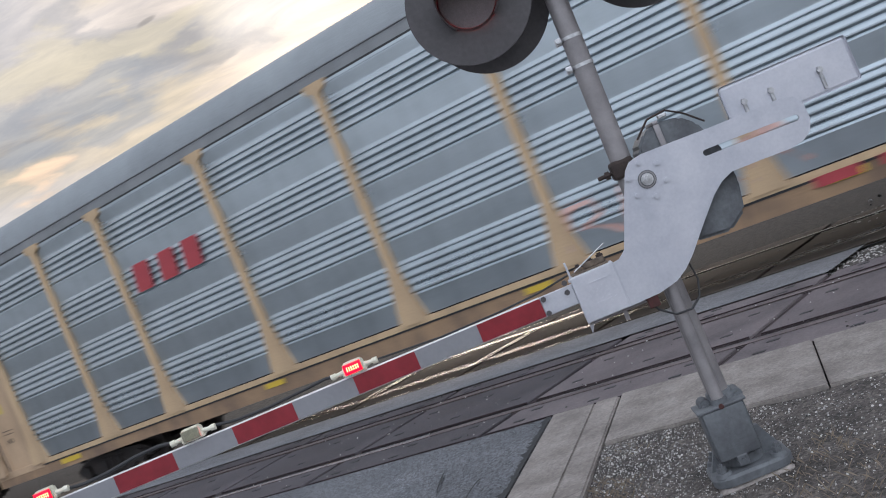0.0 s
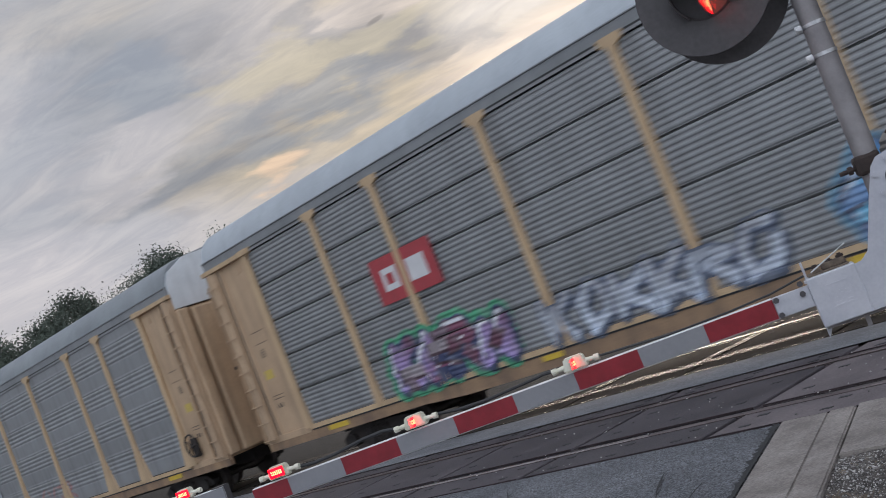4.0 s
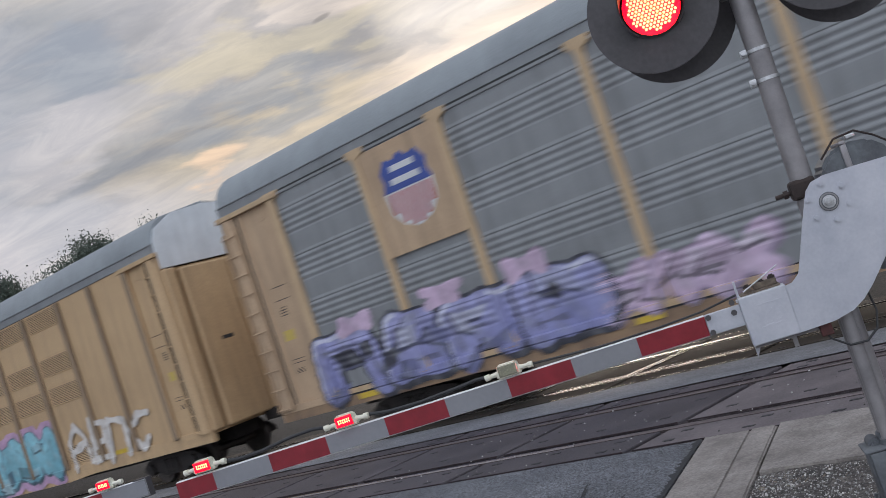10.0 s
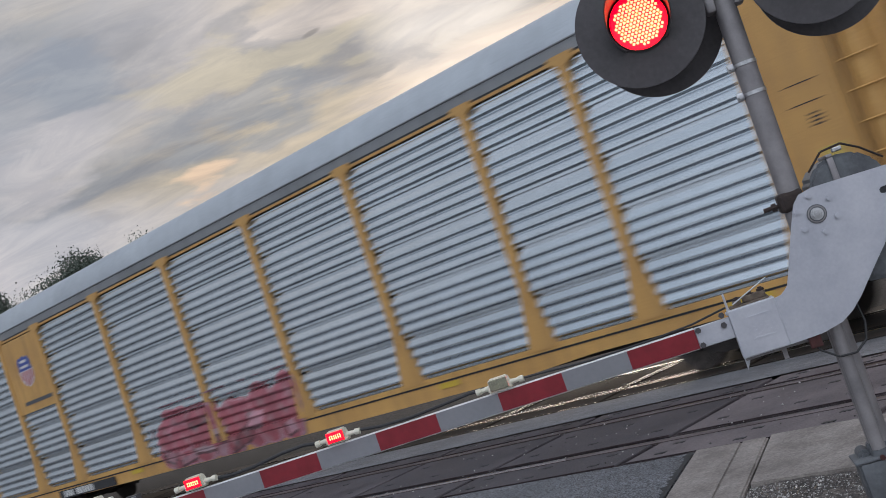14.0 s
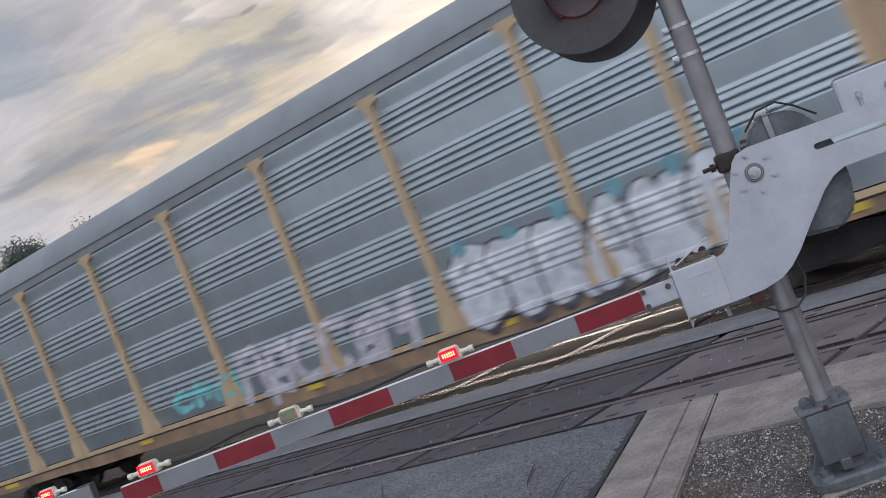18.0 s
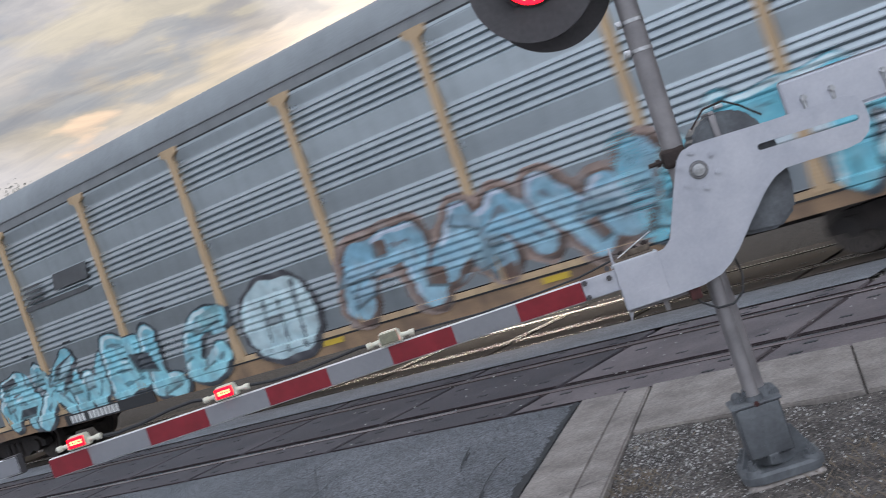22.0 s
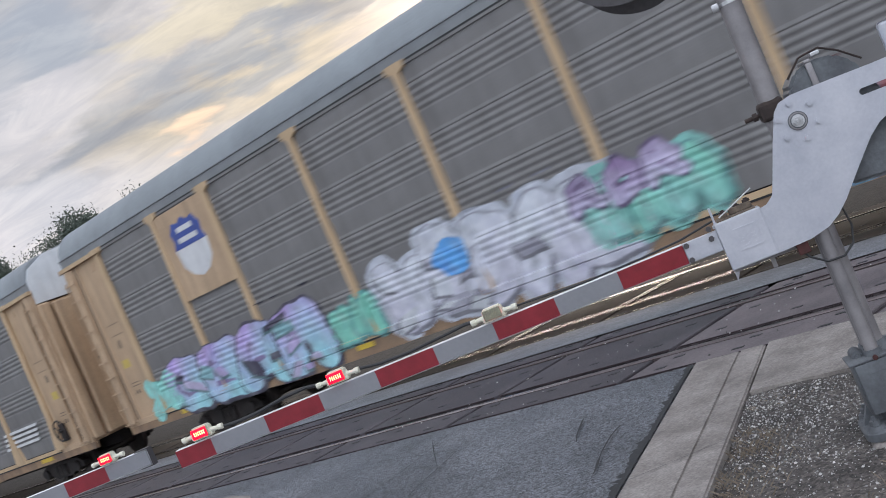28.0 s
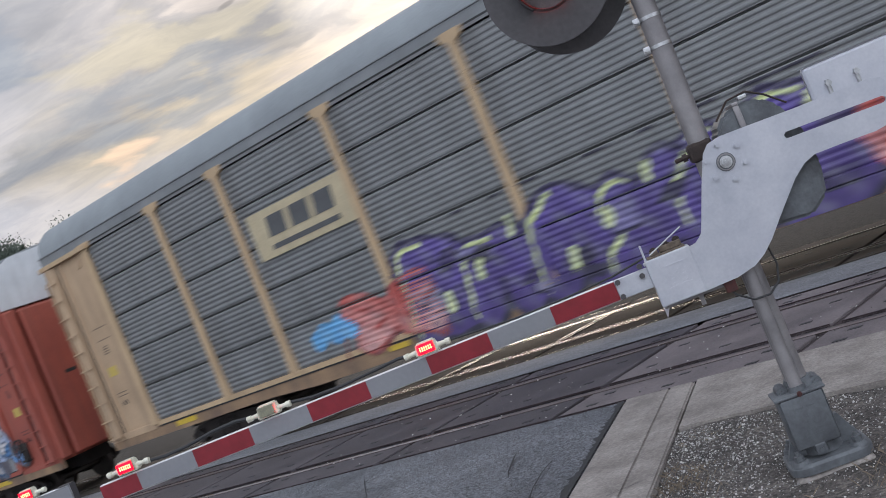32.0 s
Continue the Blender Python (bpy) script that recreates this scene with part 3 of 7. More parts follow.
def build_island():
    """The grassy corner with its kerb on the road's far side."""
    outline = [(-9.75, 4.0), (-9.72, 5.6), (-9.78, 6.2), (-10.0, 6.75), (-10.5, 7.15), (-11.2, 7.35), (-24, 8.0), (-24, 4.0)]

    def inset(d):
        return [(x - d if x > -23 else x, y - d * (1 if y > 6.5 else 0.3)) for x, y in outline]

    def slab(bm, ring, z):
        top = [bm.verts.new((x, y, z)) for x, y in ring]
        low = [bm.verts.new((x, y, -0.1)) for x, y in ring]
        bm.faces.new(top)
        for k in range(len(ring)):
            j = (k + 1) % len(ring)
            bm.faces.new((low[k], low[j], top[j], top[k]))
    island = thing("corner_island", pose(0, 0, 0), "grassy road corner edged by a pale concrete kerb", "verge", kind="structure")
    bm = bmesh.new()
    slab(bm, outline, 0.02)
    part("apron", bm, CONCRETE, island)
    bm = bmesh.new()
    slab(bm, inset(0.30), 0.10)
    part("kerb_edge", bm, CONCRETE, island)
    bm = bmesh.new()
    slab(bm, inset(0.48), 0.112)
    part("lawn", bm, DIRT, island)
    random.seed(9)
    spots = []
    while len(spots) < 20000:
        x, y = random.uniform(-17, -10.7), random.uniform(4.2, 7.2)
        if y < 6.80 + (-11.4 - x) * 0.05 + 0.10 * noise.noise(Vector((x, y, 0)) * 2) and (x < -11.0 or y < 6.1):
            spots.append((x, y, 0.11))
    blades("grass", spots, GRASS, 0.13, "fresh green unmown grass on the corner")
    spots = []
    for i in range(1500):
        y = random.uniform(3.2, 6.6)
        x = curb_x(y) + 0.72 + abs(random.gauss(0, 0.22))
        if noise.noise(Vector((x, y, 9)) * 2.2) > -0.05:
            spots.append((x, y, -0.05))
    for i in range(1600):
        x, y = random.uniform(-2.2, 0.5), random.uniform(4.3, 6.2)
        if noise.noise(Vector((x, y, 2)) * 1.7) > 0.12:
            spots.append((x, y, -0.05))
    blades("dry_grass", spots, DRY_GRASS, 0.05, "thin dry grass tufts along the kerb", lean=1.1)


def build_cracks():
    """Tarred and open cracks in the road."""
    random.seed(21)
    road_marks = thing("road_cracks", pose(0, 0, 0), "thin dark cracks and tar seams in the asphalt", "crack", kind="structure")
    for start, way, length, width in (((-5.41, 7.09), (0.5, -1), 0.95, 0.022), ((-4.76, 6.65), (0.08, -1), 1.5, 0.020), ((-6.6, 6.22), (1, 0.02), 1.4, 0.009), ((-7.7, 7.54), (0.85, -0.75), 1.5, 0.010), ((-6.9, 7.0), (0.28, -1), 1.6, 0.012), ((-7.6, 7.7), (0.12, -1), 2.6, 0.014), ((-8.6, 7.7), (-0.3, -1), 2.6, 0.012), ((-6.9, 7.05), (-1, 0.1), 1.7, 0.010), ((-7.5, 6.1), (-1, -0.15), 1.9, 0.010)):
        bm = bmesh.new()
        p, w = Vector((*start, 0)), Vector((*way, 0)).normalized()
        prev = None
        n = int(length / 0.12)
        for i in range(n):
            side = Vector((-w.y, w.x, 0)) * width * 0.5 * random.uniform(0.4, 1.3) * min(1, (n - i) / 4)
            pair = [bm.verts.new((p + s * side).to_tuple()[:2] + (0.016,)) for s in (-1, 1)]
            if prev:
                bm.faces.new((prev[0], prev[1], pair[1], pair[0]))
            prev = pair
            w = (w + Vector((random.gauss(0, 0.05), random.gauss(0, 0.05), 0))).normalized()
            p = p + w * 0.12
        part("crack", bm, RUBBER, road_marks)
    # the ragged broken edge along the gutter
    bm = bmesh.new()
    prev = None
    for y in np.arange(-3.0, 8.0, 0.035):
        x = curb_x(y)
        pair = [bm.verts.new((x - 0.02 - 0.018 * (1 + noise.noise(Vector((0, y * 6, 0)))) - 0.07 * random.random() ** 2.4, y, 0.0155)), bm.verts.new((x + 0.004, y, 0.0155))]
        if prev:
            bm.faces.new((prev[0], prev[1], pair[1], pair[0]))
        prev = pair
    part("ragged_edge", bm, RUBBER, road_marks, "dark broken asphalt edge")


build_ground()
build_cracks()
build_kerb()
build_tracks()
build_ballast()
build_island()

# ---- crossing signal and gate ----
GATE = pose(-2.799, 5.138, 0, 0, 0, 207.72)    # x runs out along the arm, y towards the road user, z up
MAST = (-0.733, -0.15)
STRIPE = 0.388
LIT_FROM, CYCLE = 0.42, 1.19                   # the left lamp lights for the first half of each cycle
FLASHERS = []


def turning_rows(first_on):
    """The lamp insert turns half round, there and back, at each change. first_on: whether it is lit in the first half of the cycle."""
    half_turn = 179.8
    angle = half_turn if first_on else 0.0
    rows = [(0.0, angle)]
    k = 0
    while LIT_FROM + k * CYCLE / 2 < 31.97:
        start = int((LIT_FROM + k * CYCLE / 2) * 30 - 0.1) - (2 if k == 48 else 0)
        other = half_turn - angle
        rows += [(start / 30, angle), ((start + 1) / 30, half_turn / 2), ((start + 2) / 30, other)]
        angle = other
        k += 1
    if rows[-1][0] < 31.99:
        rows.append((32.0, angle))
    return rows


def dot_disc(radius, pitch, r):
    pts = []
    n = int(radius / pitch) + 2
    for i in range(-n, n + 1):
        for j in range(-n, n + 1):
            x, z = (i + 0.5 * (j % 2)) * pitch, j * pitch * 0.866
            if math.hypot(x, z) < radius - r:
                pts.append((x, z))
    return pts


def build_signal():
    sig = thing("crossing_signal", GATE, "grey steel railway crossing mast with twin red flashing lamps", "crossing signal")
    mx, my = MAST
    bm = bmesh.new()
    add_tube(bm, (mx, my, 0.35), (mx, my, 1.5), 0.0625, seg=28)
    add_tube(bm, (mx, my, 1.5), (mx, my, 3.9), 0.0625, seg=28)
    part("pole", bm, GALV, sig, "dull aluminium-painted pole", smooth=True)
    # cast base: flange, ribs, junction box
    def rounded(bm, hx, hy, r, z0, z1, inset=0.0):
        ring = []
        for k in range(24):
            a = 2 * math.pi * k / 24
            cx0, cy0 = math.copysign(hx - r, math.cos(a)), math.copysign(hy - r, math.sin(a))
            ring.append((mx + cx0 + r * math.cos(a), my + cy0 + r * math.sin(a)))
        low = [bm.verts.new((x, y, z0)) for x, y in ring]
        mid = [bm.verts.new((x, y, z1 - inset)) for x, y in ring]
        top = [bm.verts.new((mx + (x - mx) * (1 - inset / hx), my + (y - my) * (1 - inset / hy), z1)) for x, y in ring]
        bm.faces.new(low[::-1])
        bm.faces.new(top)
        for a, b in ((low, mid), (mid, top)):
            for k in range(24):
                bm.faces.new((a[k], a[(k + 1) % 24], b[(k + 1) % 24], b[k]))
    bm = bmesh.new()
    rounded(bm, 0.235, 0.205, 0.11, 0.045, 0.095, 0.014)
    for sx in (-1, 1):
        for sy in (-1, 1):
            add_tube(bm, (mx + sx * 0.165, my + sy * 0.135, 0.09), (mx + sx * 0.165, my + sy * 0.135, 0.112), 0.052, 0.044, seg=18)
    part("base_flange", bm, GREY_PAINT, sig, "rounded cast base flange", smooth=True)
    bm = bmesh.new()
    add_tube(bm, (mx, my, 0.09), (mx, my, 0.40), 0.105, 0.085, seg=24)
    part("base_column", bm, GREY_PAINT, sig, smooth=True)
    for s in (-1, 1):
        bm = bmesh.new()
        add_prism(bm, [(mx + s * 0.09, 0.09), (mx + s * 0.215, 0.09), (mx + s * 0.13, 0.24), (mx + s * 0.09, 0.24)], my - 0.02, my + 0.02)
        part("rib", bm, GREY_PAINT, sig)
    bx = mx + 0.03
    bm = bmesh.new()
    add_box(bm, bx - 0.13, bx + 0.13, my - 0.06, my + 0.135, 0.145, 0.42, bevel=0.025, segments=3)
    part("junction_box", bm, GREY_PAINT, sig, "grey cast junction box", smooth=True)
    bm = bmesh.new()
    add_box(bm, bx - 0.145, bx + 0.145, my - 0.07, my + 0.150, 0.405, 0.424, bevel=0.008)
    add_box(bm, bx - 0.122, bx + 0.122, my + 0.130, my + 0.148, 0.155, 0.405, bevel=0.012)
    part("box_lid", bm, GREY_PAINT, sig, smooth=True)
    for z, w in ((0.345, 0.11), (0.30, 0.04), (0.265, 0.05), (0.235, 0.08), (0.205, 0.10)):
        bm = bmesh.new()
        add_box(bm, bx - w / 2, bx + w / 2, my + 0.147, my + 0.1500, z, z + 0.006)
        part("cast_lettering", bm, GREY_PAINT, sig)
    bm = bmesh.new()
    add_box(bm, bx - 0.032, bx + 0.032, my + 0.10, my + 0.150, 0.105, 0.165, bevel=0.01)
    add_tube(bm, (bx, my + 0.148, 0.132), (bx, my + 0.160, 0.132), 0.014, seg=6)
    part("lid_lug", bm, GREY_PAINT, sig)
    bm = bmesh.new()
    add_tube(bm, (bx, my + 0.142, 0.417), (bx, my + 0.158, 0.417), 0.015, seg=8)
    part("lid_bolt", bm, RUST_RED, sig, "small red-brown lid bolt")
    # the cable conduit in front of the pole
    bm = bmesh.new()
    add_tube(bm, (mx + 0.024, my + 0.078, 0.42), (mx + 0.018, my + 0.070, 1.30), 0.037, seg=20)
    part("conduit", bm, GALV, sig, "dull grey cable conduit", smooth=True)
    bm = bmesh.new()
    add_tube(bm, (mx + 0.024, my + 0.078, 0.424), (mx + 0.024, my + 0.078, 0.452), 0.052, 0.049, seg=20)
    part("conduit_collar", bm, GREY_PAINT, sig, smooth=True)
    bm = bmesh.new()
    add_tube(bm, (mx, my, 0.40), (mx, my, 0.475), 0.092, 0.074, seg=24)
    part("pole_socket", bm, GREY_PAINT, sig, smooth=True)
    for s in (-1, 1):
        bm = bmesh.new()
        add_tube(bm, (mx + 0.008 + s * 0.095, my + 0.05, 0.425), (mx + 0.008 + s * 0.095, my - 0.07, 0.425), 0.035, seg=16)
        add_tube(bm, (mx + 0.008 + s * 0.095, my + 0.07, 0.425), (mx + 0.008 + s * 0.095, my + 0.05, 0.425), 0.018, seg=6)
        part("clamp_bolt", bm, GREY_PAINT, sig, smooth=True)
    for sx in (-1, 1):
        for sy in (-1, 1):
            bm = bmesh.new()
            x, y = mx + sx * 0.165, my + sy * 0.135
            add_tube(bm, (x, y, -0.02), (x, y, 0.155), 0.013, seg=8)
            add_tube(bm, (x, y, 0.112), (x, y, 0.137), 0.028, seg=6)
            add_tube(bm, (x, y, 0.012), (x, y, 0.045), 0.034, seg=6)
            part("anchor_bolt", bm, GREY_PAINT, sig)
    bm = bmesh.new()
    rounded(bm, 0.225, 0.20, 0.04, -0.2, -0.022, 0.02)
    for v in bm.verts:
        v.co += Vector((1, 1, 0.4)) * 0.02 * noise.noise(v.co * 9)
    part("footing", bm, CONCRETE, sig, "rough pale broken concrete footing")
    for z in (2.50, 2.67):
        bm = bmesh.new()
        add_tube(bm, (mx, my, z - 0.010), (mx, my, z + 0.010), 0.067, seg=28)
        add_box(bm, mx + 0.062, mx + 0.10, my + 0.005, my + 0.022, z - 0.022, z + 0.022, bevel=0.004)
        add_tube(bm, (mx + 0.085, my - 0.03, z), (mx + 0.085, my + 0.05, z), 0.011, seg=8)
        part("band", bm, STEEL, sig, smooth=True)
    for ob in sig.children:
        if ob.name.split(".")[0] in ("base_flange", "base_column", "rib", "junction_box", "box_lid", "cast_lettering", "lid_lug", "anchor_bolt"):
            for v in ob.data.vertices:
                if v.co.z < 0.40:
                    v.co.z = 0.40 - (0.40 - v.co.z) * 1.17
    # crossarm and lamp heads
    lean = lambda z: -0.017 * max(0.0, z - 1.5)
    zc = 3.08
    bm = bmesh.new()
    add_tube(bm, (mx - 0.50, my - 0.02, zc + 0.02), (mx + 0.50, my - 0.02, zc + 0.02), 0.034, seg=16)
    part("crossarm", bm, GALV, sig, smooth=True)
    for s in (-1, 1):
        bm = bmesh.new()
        for z0, z1, w in ((zc - 0.085, zc + 0.0, 0.105), (zc + 0.012, zc + 0.10, 0.125)):
            a, b = sorted((mx + s * 0.05, mx + s * w))
            add_box(bm, a, b, my - 0.055, my + 0.055, z0, z1, bevel=0.012)
        add_tube(bm, (mx + s * 0.09, my - 0.075, zc + 0.05), (mx + s * 0.09, my + 0.075, zc + 0.05), 0.011, seg=8)
        part("arm_clamp", bm, GALV, sig, "ribbed cast clamp on the pole", smooth=True)
    for s, first in ((1, True), (-1, False)):
        cx = mx + s * 0.475
        cy = my + 0.13
        bm = bmesh.new()
        add_tube(bm, (cx - 0.004, cy - 0.006, zc - 0.004), (cx - 0.004, cy + 0.006, zc - 0.004), 0.360, seg=64)
        part("lamp_background", bm, BLACK, sig, "round matt black lamp background", smooth=True)
        # the lamp that faces the far side, back to back with this one
        bm = bmesh.new()
        add_tube(bm, (cx - 0.090, my - 0.166, zc - 0.034), (cx - 0.090, my - 0.154, zc - 0.034), 0.377, seg=64)
        part("lamp_background", bm, BLACK, sig, "round matt black lamp background", smooth=True)
        bm = bmesh.new()
        add_tube(bm, (cx, cy - 0.16, zc), (cx, cy - 0.01, zc), 0.13, 0.17, seg=32)
        part("lamp_body", bm, BLACK, sig, smooth=True)
        # visor: a tube open below, longest at the top
        bm = bmesh.new()
        seg, outer, inner = 40, [], []
        for k in range(seg + 1):
            a = radians(-50 + 280 * k / seg)
            depth = 0.035 + 0.40 * max(0.0, math.sin(a) * 0.5 + 0.5) ** 1.15
            outer.append((0.179 * math.cos(a), 0.179 * math.sin(a), depth))
            inner.append((0.172 * math.cos(a), 0.172 * math.sin(a), depth))
        ring = []
        for (x, z, d), (xi, zi, _) in zip(outer, inner):
            ring.append([bm.verts.new((cx + x, cy + 0.006, zc + z)), bm.verts.new((cx + x, cy + d, zc + z)), bm.verts.new((cx + xi, cy + d, zc + zi)), bm.verts.new((cx + xi, cy + 0.006, zc + zi))])
        for a, b in zip(ring, ring[1:]):
            for k in range(3):
                bm.faces.new((a[k], b[k], b[k + 1], a[k + 1]))
        part("visor", bm, HOOD, sig, smooth=True)
        bm = bmesh.new()
        for k in range(48):
            a0, a1 = 2 * math.pi * k / 48, 2 * math.pi * (k + 1) / 48
            q = [bm.verts.new((cx + r * math.cos(a), y, zc + r * math.sin(a))) for a in (a0, a1) for r, y in ((0.172, cy + 0.008), (0.160, cy + 0.02))]
            bm.faces.new((q[0], q[1], q[3], q[2]))
        part("lens_ring", bm, HOOD, sig, smooth=True)
        # the insert: diodes on one face, dark lens on the other
        bm = bmesh.new()
        add_tube(bm, (0, -0.006, 0), (0, 0.006, 0), 0.160, seg=40)
        insert = part("lamp_insert", bm, [LENS_DARK], sig, "red lamp lens")
        insert.location = (cx, cy + 0.03, zc)
        bm = bmesh.new()
        add_tube(bm, (0, 0.0065, 0), (0, 0.0085, 0), 0.158, seg=40)
        part("lit_lens", bm, RED_GLOW, insert)
        bm = bmesh.new()
        for x, z in dot_disc(0.136, 0.0215, 0.005):
            add_tube(bm, (x, 0.0085, z), (x, 0.0105, z), 0.0082, seg=8)
        part("diode_face", bm, DIODE, insert)
        insert.location.x += lean(zc)
        FLASHERS.append((insert, (cx + lean(zc), cy + 0.03, zc), first))
    # the mast leans a little
    for ob in sig.children:
        if ob.name.split(".")[0] != "lamp_insert":
            for v in ob.data.vertices:
                v.co.x += lean(v.co.z)


def arm_lamp(parent, a, z, blinking=None):
    """A small trapezoid lamp on top of the arm."""
    bm = bmesh.new()
    add_prism(bm, [(a - 0.075, z), (a + 0.075, z), (a + 0.056, z + 0.078), (a - 0.056, z + 0.078)], -0.035, 0.03)
    bmesh.ops.bevel(bm, geom=bm.edges[:], offset=0.008, segments=2, affect="EDGES")
    body = part("arm_lamp", bm, LAMP_BODY, parent, "cream plastic gate arm lamp", smooth=True)
    for s in (-1, 1):
        bm = bmesh.new()
        add_tube(bm, (a + s * 0.06, 0, z + 0.03), (a + s * 0.115, 0, z + 0.028), 0.016, 0.012, seg=12)
        add_tube(bm, (a + s * 0.115, 0, z + 0.028), (a + s * 0.145, 0, z + 0.026), 0.019, seg=10)
        part("cable_gland", bm, LAMP_BODY, body, smooth=True)
    bm = bmesh.new()
    add_box(bm, -0.055, 0.055, -0.004, 0.004, -0.031, 0.031, bevel=0.003, segments=1)
    for i in range(7):
        add_box(bm, -0.046 + i * 0.0145, -0.040 + i * 0.0145, -0.0065, -0.004, -0.026, 0.026)
    insert = part("lamp_insert", bm, LAMP_LENS, body)
    insert.location = (a, 0.036, z + 0.04)
    bm = bmesh.new()
    add_box(bm, -0.053, 0.053, 0.0042, 0.0055, -0.029, 0.029)
    bm2 = bmesh.new()
    for i in range(6):
        for j in (-0.0125, 0.0015):
            add_box(bm2, -0.0375 + i * 0.0135, -0.0305 + i * 0.0135, 0.0055, 0.007, j, j + 0.011)
    # the glowing face and its diodes are one mesh, two materials
    me = mesh_of("lit_face", bm, [RED_GLOW, DIODE])
    bm = bmesh.new()
    bm.from_mesh(me)
    n = len(bm.faces)
    tmp = mesh_of("diode_bars", bm2, [DIODE])
    bm.from_mesh(tmp)
    bm.faces.ensure_lookup_table()
    for f in bm.faces[n:]:
        f.material_index = 1
    bm.to_mesh(me)
    bm.free()
    bpy.data.meshes.remove(tmp)
    face = new("lit_face", me)
    # a lamp that blinks carries its lit face on the insert, joined to it
    ib = bmesh.new()
    ib.from_mesh(insert.data)
    k = len(ib.faces)
    ib.from_mesh(me)
    ib.faces.ensure_lookup_table()
    for i, f in enumerate(ib.faces[k:]):
        f.material_index = 1 if i < n else 2
    ib.to_mesh(insert.data)
    ib.free()
    insert.data.materials.append(RED_GLOW)
    insert.data.materials.append(DIODE)
    bpy.data.objects.remove(face)
    bpy.data.meshes.remove(me)
    if blinking is not None:
        FLASHERS.append((insert, (a, 0.036, z + 0.04), blinking))
    return body


def stripes(parent, start, stop, first_red, z0, z1, step):
    a, red = start, first_red
    while a < stop - 0.01:
        b = min(a + step, stop)
        bm = bmesh.new()
        add_box(bm, a, b, 0.0, 0.004, z0 + 0.006, z1 - 0.006)
        part("red_stripe" if red else "white_stripe", bm, RED_TAPE if red else WHITE_TAPE, parent)
        a, red = b, not red
    bm = bmesh.new()
    add_box(bm, start, stop, -0.045, -0.0005, z0, z1, bevel=0.004, segments=1)
    part("arm_beam", bm, WHITE_EDGE, parent)


def build_gate():
    gate = thing("crossing_gate", GATE, "lowered red and white striped crossing gate with bare metal plate", "crossing gate")
    # the bent support plate, with its long slot
    outline = [(-0.72, 1.845), (-0.76, 1.885), (-0.83, 1.90), (-1.0, 1.895), (-1.26, 1.885), (-1.66, 1.88), (-1.72, 1.862), (-1.755, 1.81), (-1.76, 1.72), (-1.735, 1.655), (-1.68, 1.615),
               (-1.60, 1.603), (-1.40, 1.61), (-1.26, 1.612), (-1.19, 1.585), (-1.12, 1.53), (-1.00, 1.40), (-0.885, 1.27), (-0.82, 1.21), (-0.75, 1.168), (-0.64, 1.142), (-0.47, 1.136), (-0.215, 1.15),
               (-0.215, 1.40), (-0.44, 1.395), (-0.50, 1.405), (-0.545, 1.44), (-0.58, 1.52), (-0.65, 1.69)]
    slot = [(-1.17 + 0.018 * math.cos(radians(-90 + 30 * k)), 1.765 + 0.018 * math.sin(radians(-90 + 30 * k))) for k in range(7)] + \
           [(-1.69 + 0.018 * math.cos(radians(90 + 30 * k)), 1.748 + 0.018 * math.sin(radians(90 + 30 * k))) for k in range(7)]
    bm = bmesh.new()
    loops = []
    for ring in (outline, slot):
        vs = [bm.verts.new((x, 0.012, z)) for x, z in ring]
        for i in range(len(vs)):
            bm.edges.new((vs[i], vs[(i + 1) % len(vs)]))
        loops.append(vs)
    bmesh.ops.triangle_fill(bm, use_beauty=True, edges=bm.edges[:])
    front = list(bm.faces)
    back = {v: bm.verts.new((v.co.x, -0.004, v.co.z)) for v in list(bm.verts)}
    for f in front:
        bm.faces.new([back[v] for v in f.verts][::-1])
    for vs in loops:
        for i in range(len(vs)):
            j = (i + 1) % len(vs)
            bm.faces.new((vs[i], vs[j], back[vs[j]], back[vs[i]]))
    part("support_plate", bm, PLATE_W, gate, "bent bare aluminium support plate with a long slot")
    # second plate behind, and counterweight
    bm = bmesh.new()
    add_box(bm, -2.15, -1.39, -0.16, -0.148, 1.80, 2.07, bevel=0.02)
    cw = part("counterweight_plate", bm, PLATE_W, gate)
    for x in (-1.50, -1.66, -1.95):
        bm = bmesh.new()
        add_tube(bm, (x, -0.146, 1.83), (x, -0.146, 1.96), 0.012, seg=8)
        add_tube(bm, (x, -0.15, 1.94), (x, -0.12, 1.94), 0.018, seg=6)
        part("stud", bm, STEEL, cw)
    # mechanism housing
    bm = bmesh.new()
    outline = [(-0.84, 1.42), (-0.84, 1.93), (-0.90, 2.0), (-1.0, 2.03), (-1.12, 2.01), (-1.20, 1.94), (-1.27, 1.78), (-1.29, 1.55), (-1.26, 1.38), (-1.15, 1.30), (-0.95, 1.32)]
    add_prism(bm, outline, -0.42, -0.06)
    bmesh.ops.bevel(bm, geom=[e for e in bm.edges], offset=0.02, segments=2, affect="EDGES")
    mech = part("mechanism_housing", bm, GREY_PAINT, gate, "rounded grey gate mechanism housing", smooth=True)
    bm = bmesh.new()
    add_box(bm, -1.00, -0.965, -0.06, -0.045, 1.75, 2.02, bevel=0.006)
    add_box(bm, -1.00, -0.965, -0.35, -0.045, 2.02, 2.04, bevel=0.006)
    part("hasp", bm, GALV, mech, smooth=True)
    bm = bmesh.new()
    add_path(bm, [(-0.86, -0.08, 1.98), (-0.95, -0.06, 2.065), (-1.06, -0.06, 2.075), (-1.15, -0.08, 2.02), (-1.25, -0.1, 1.93)], 0.006)
    part("hinge_wire", bm, RUST, mech)
    bm = bmesh.new()
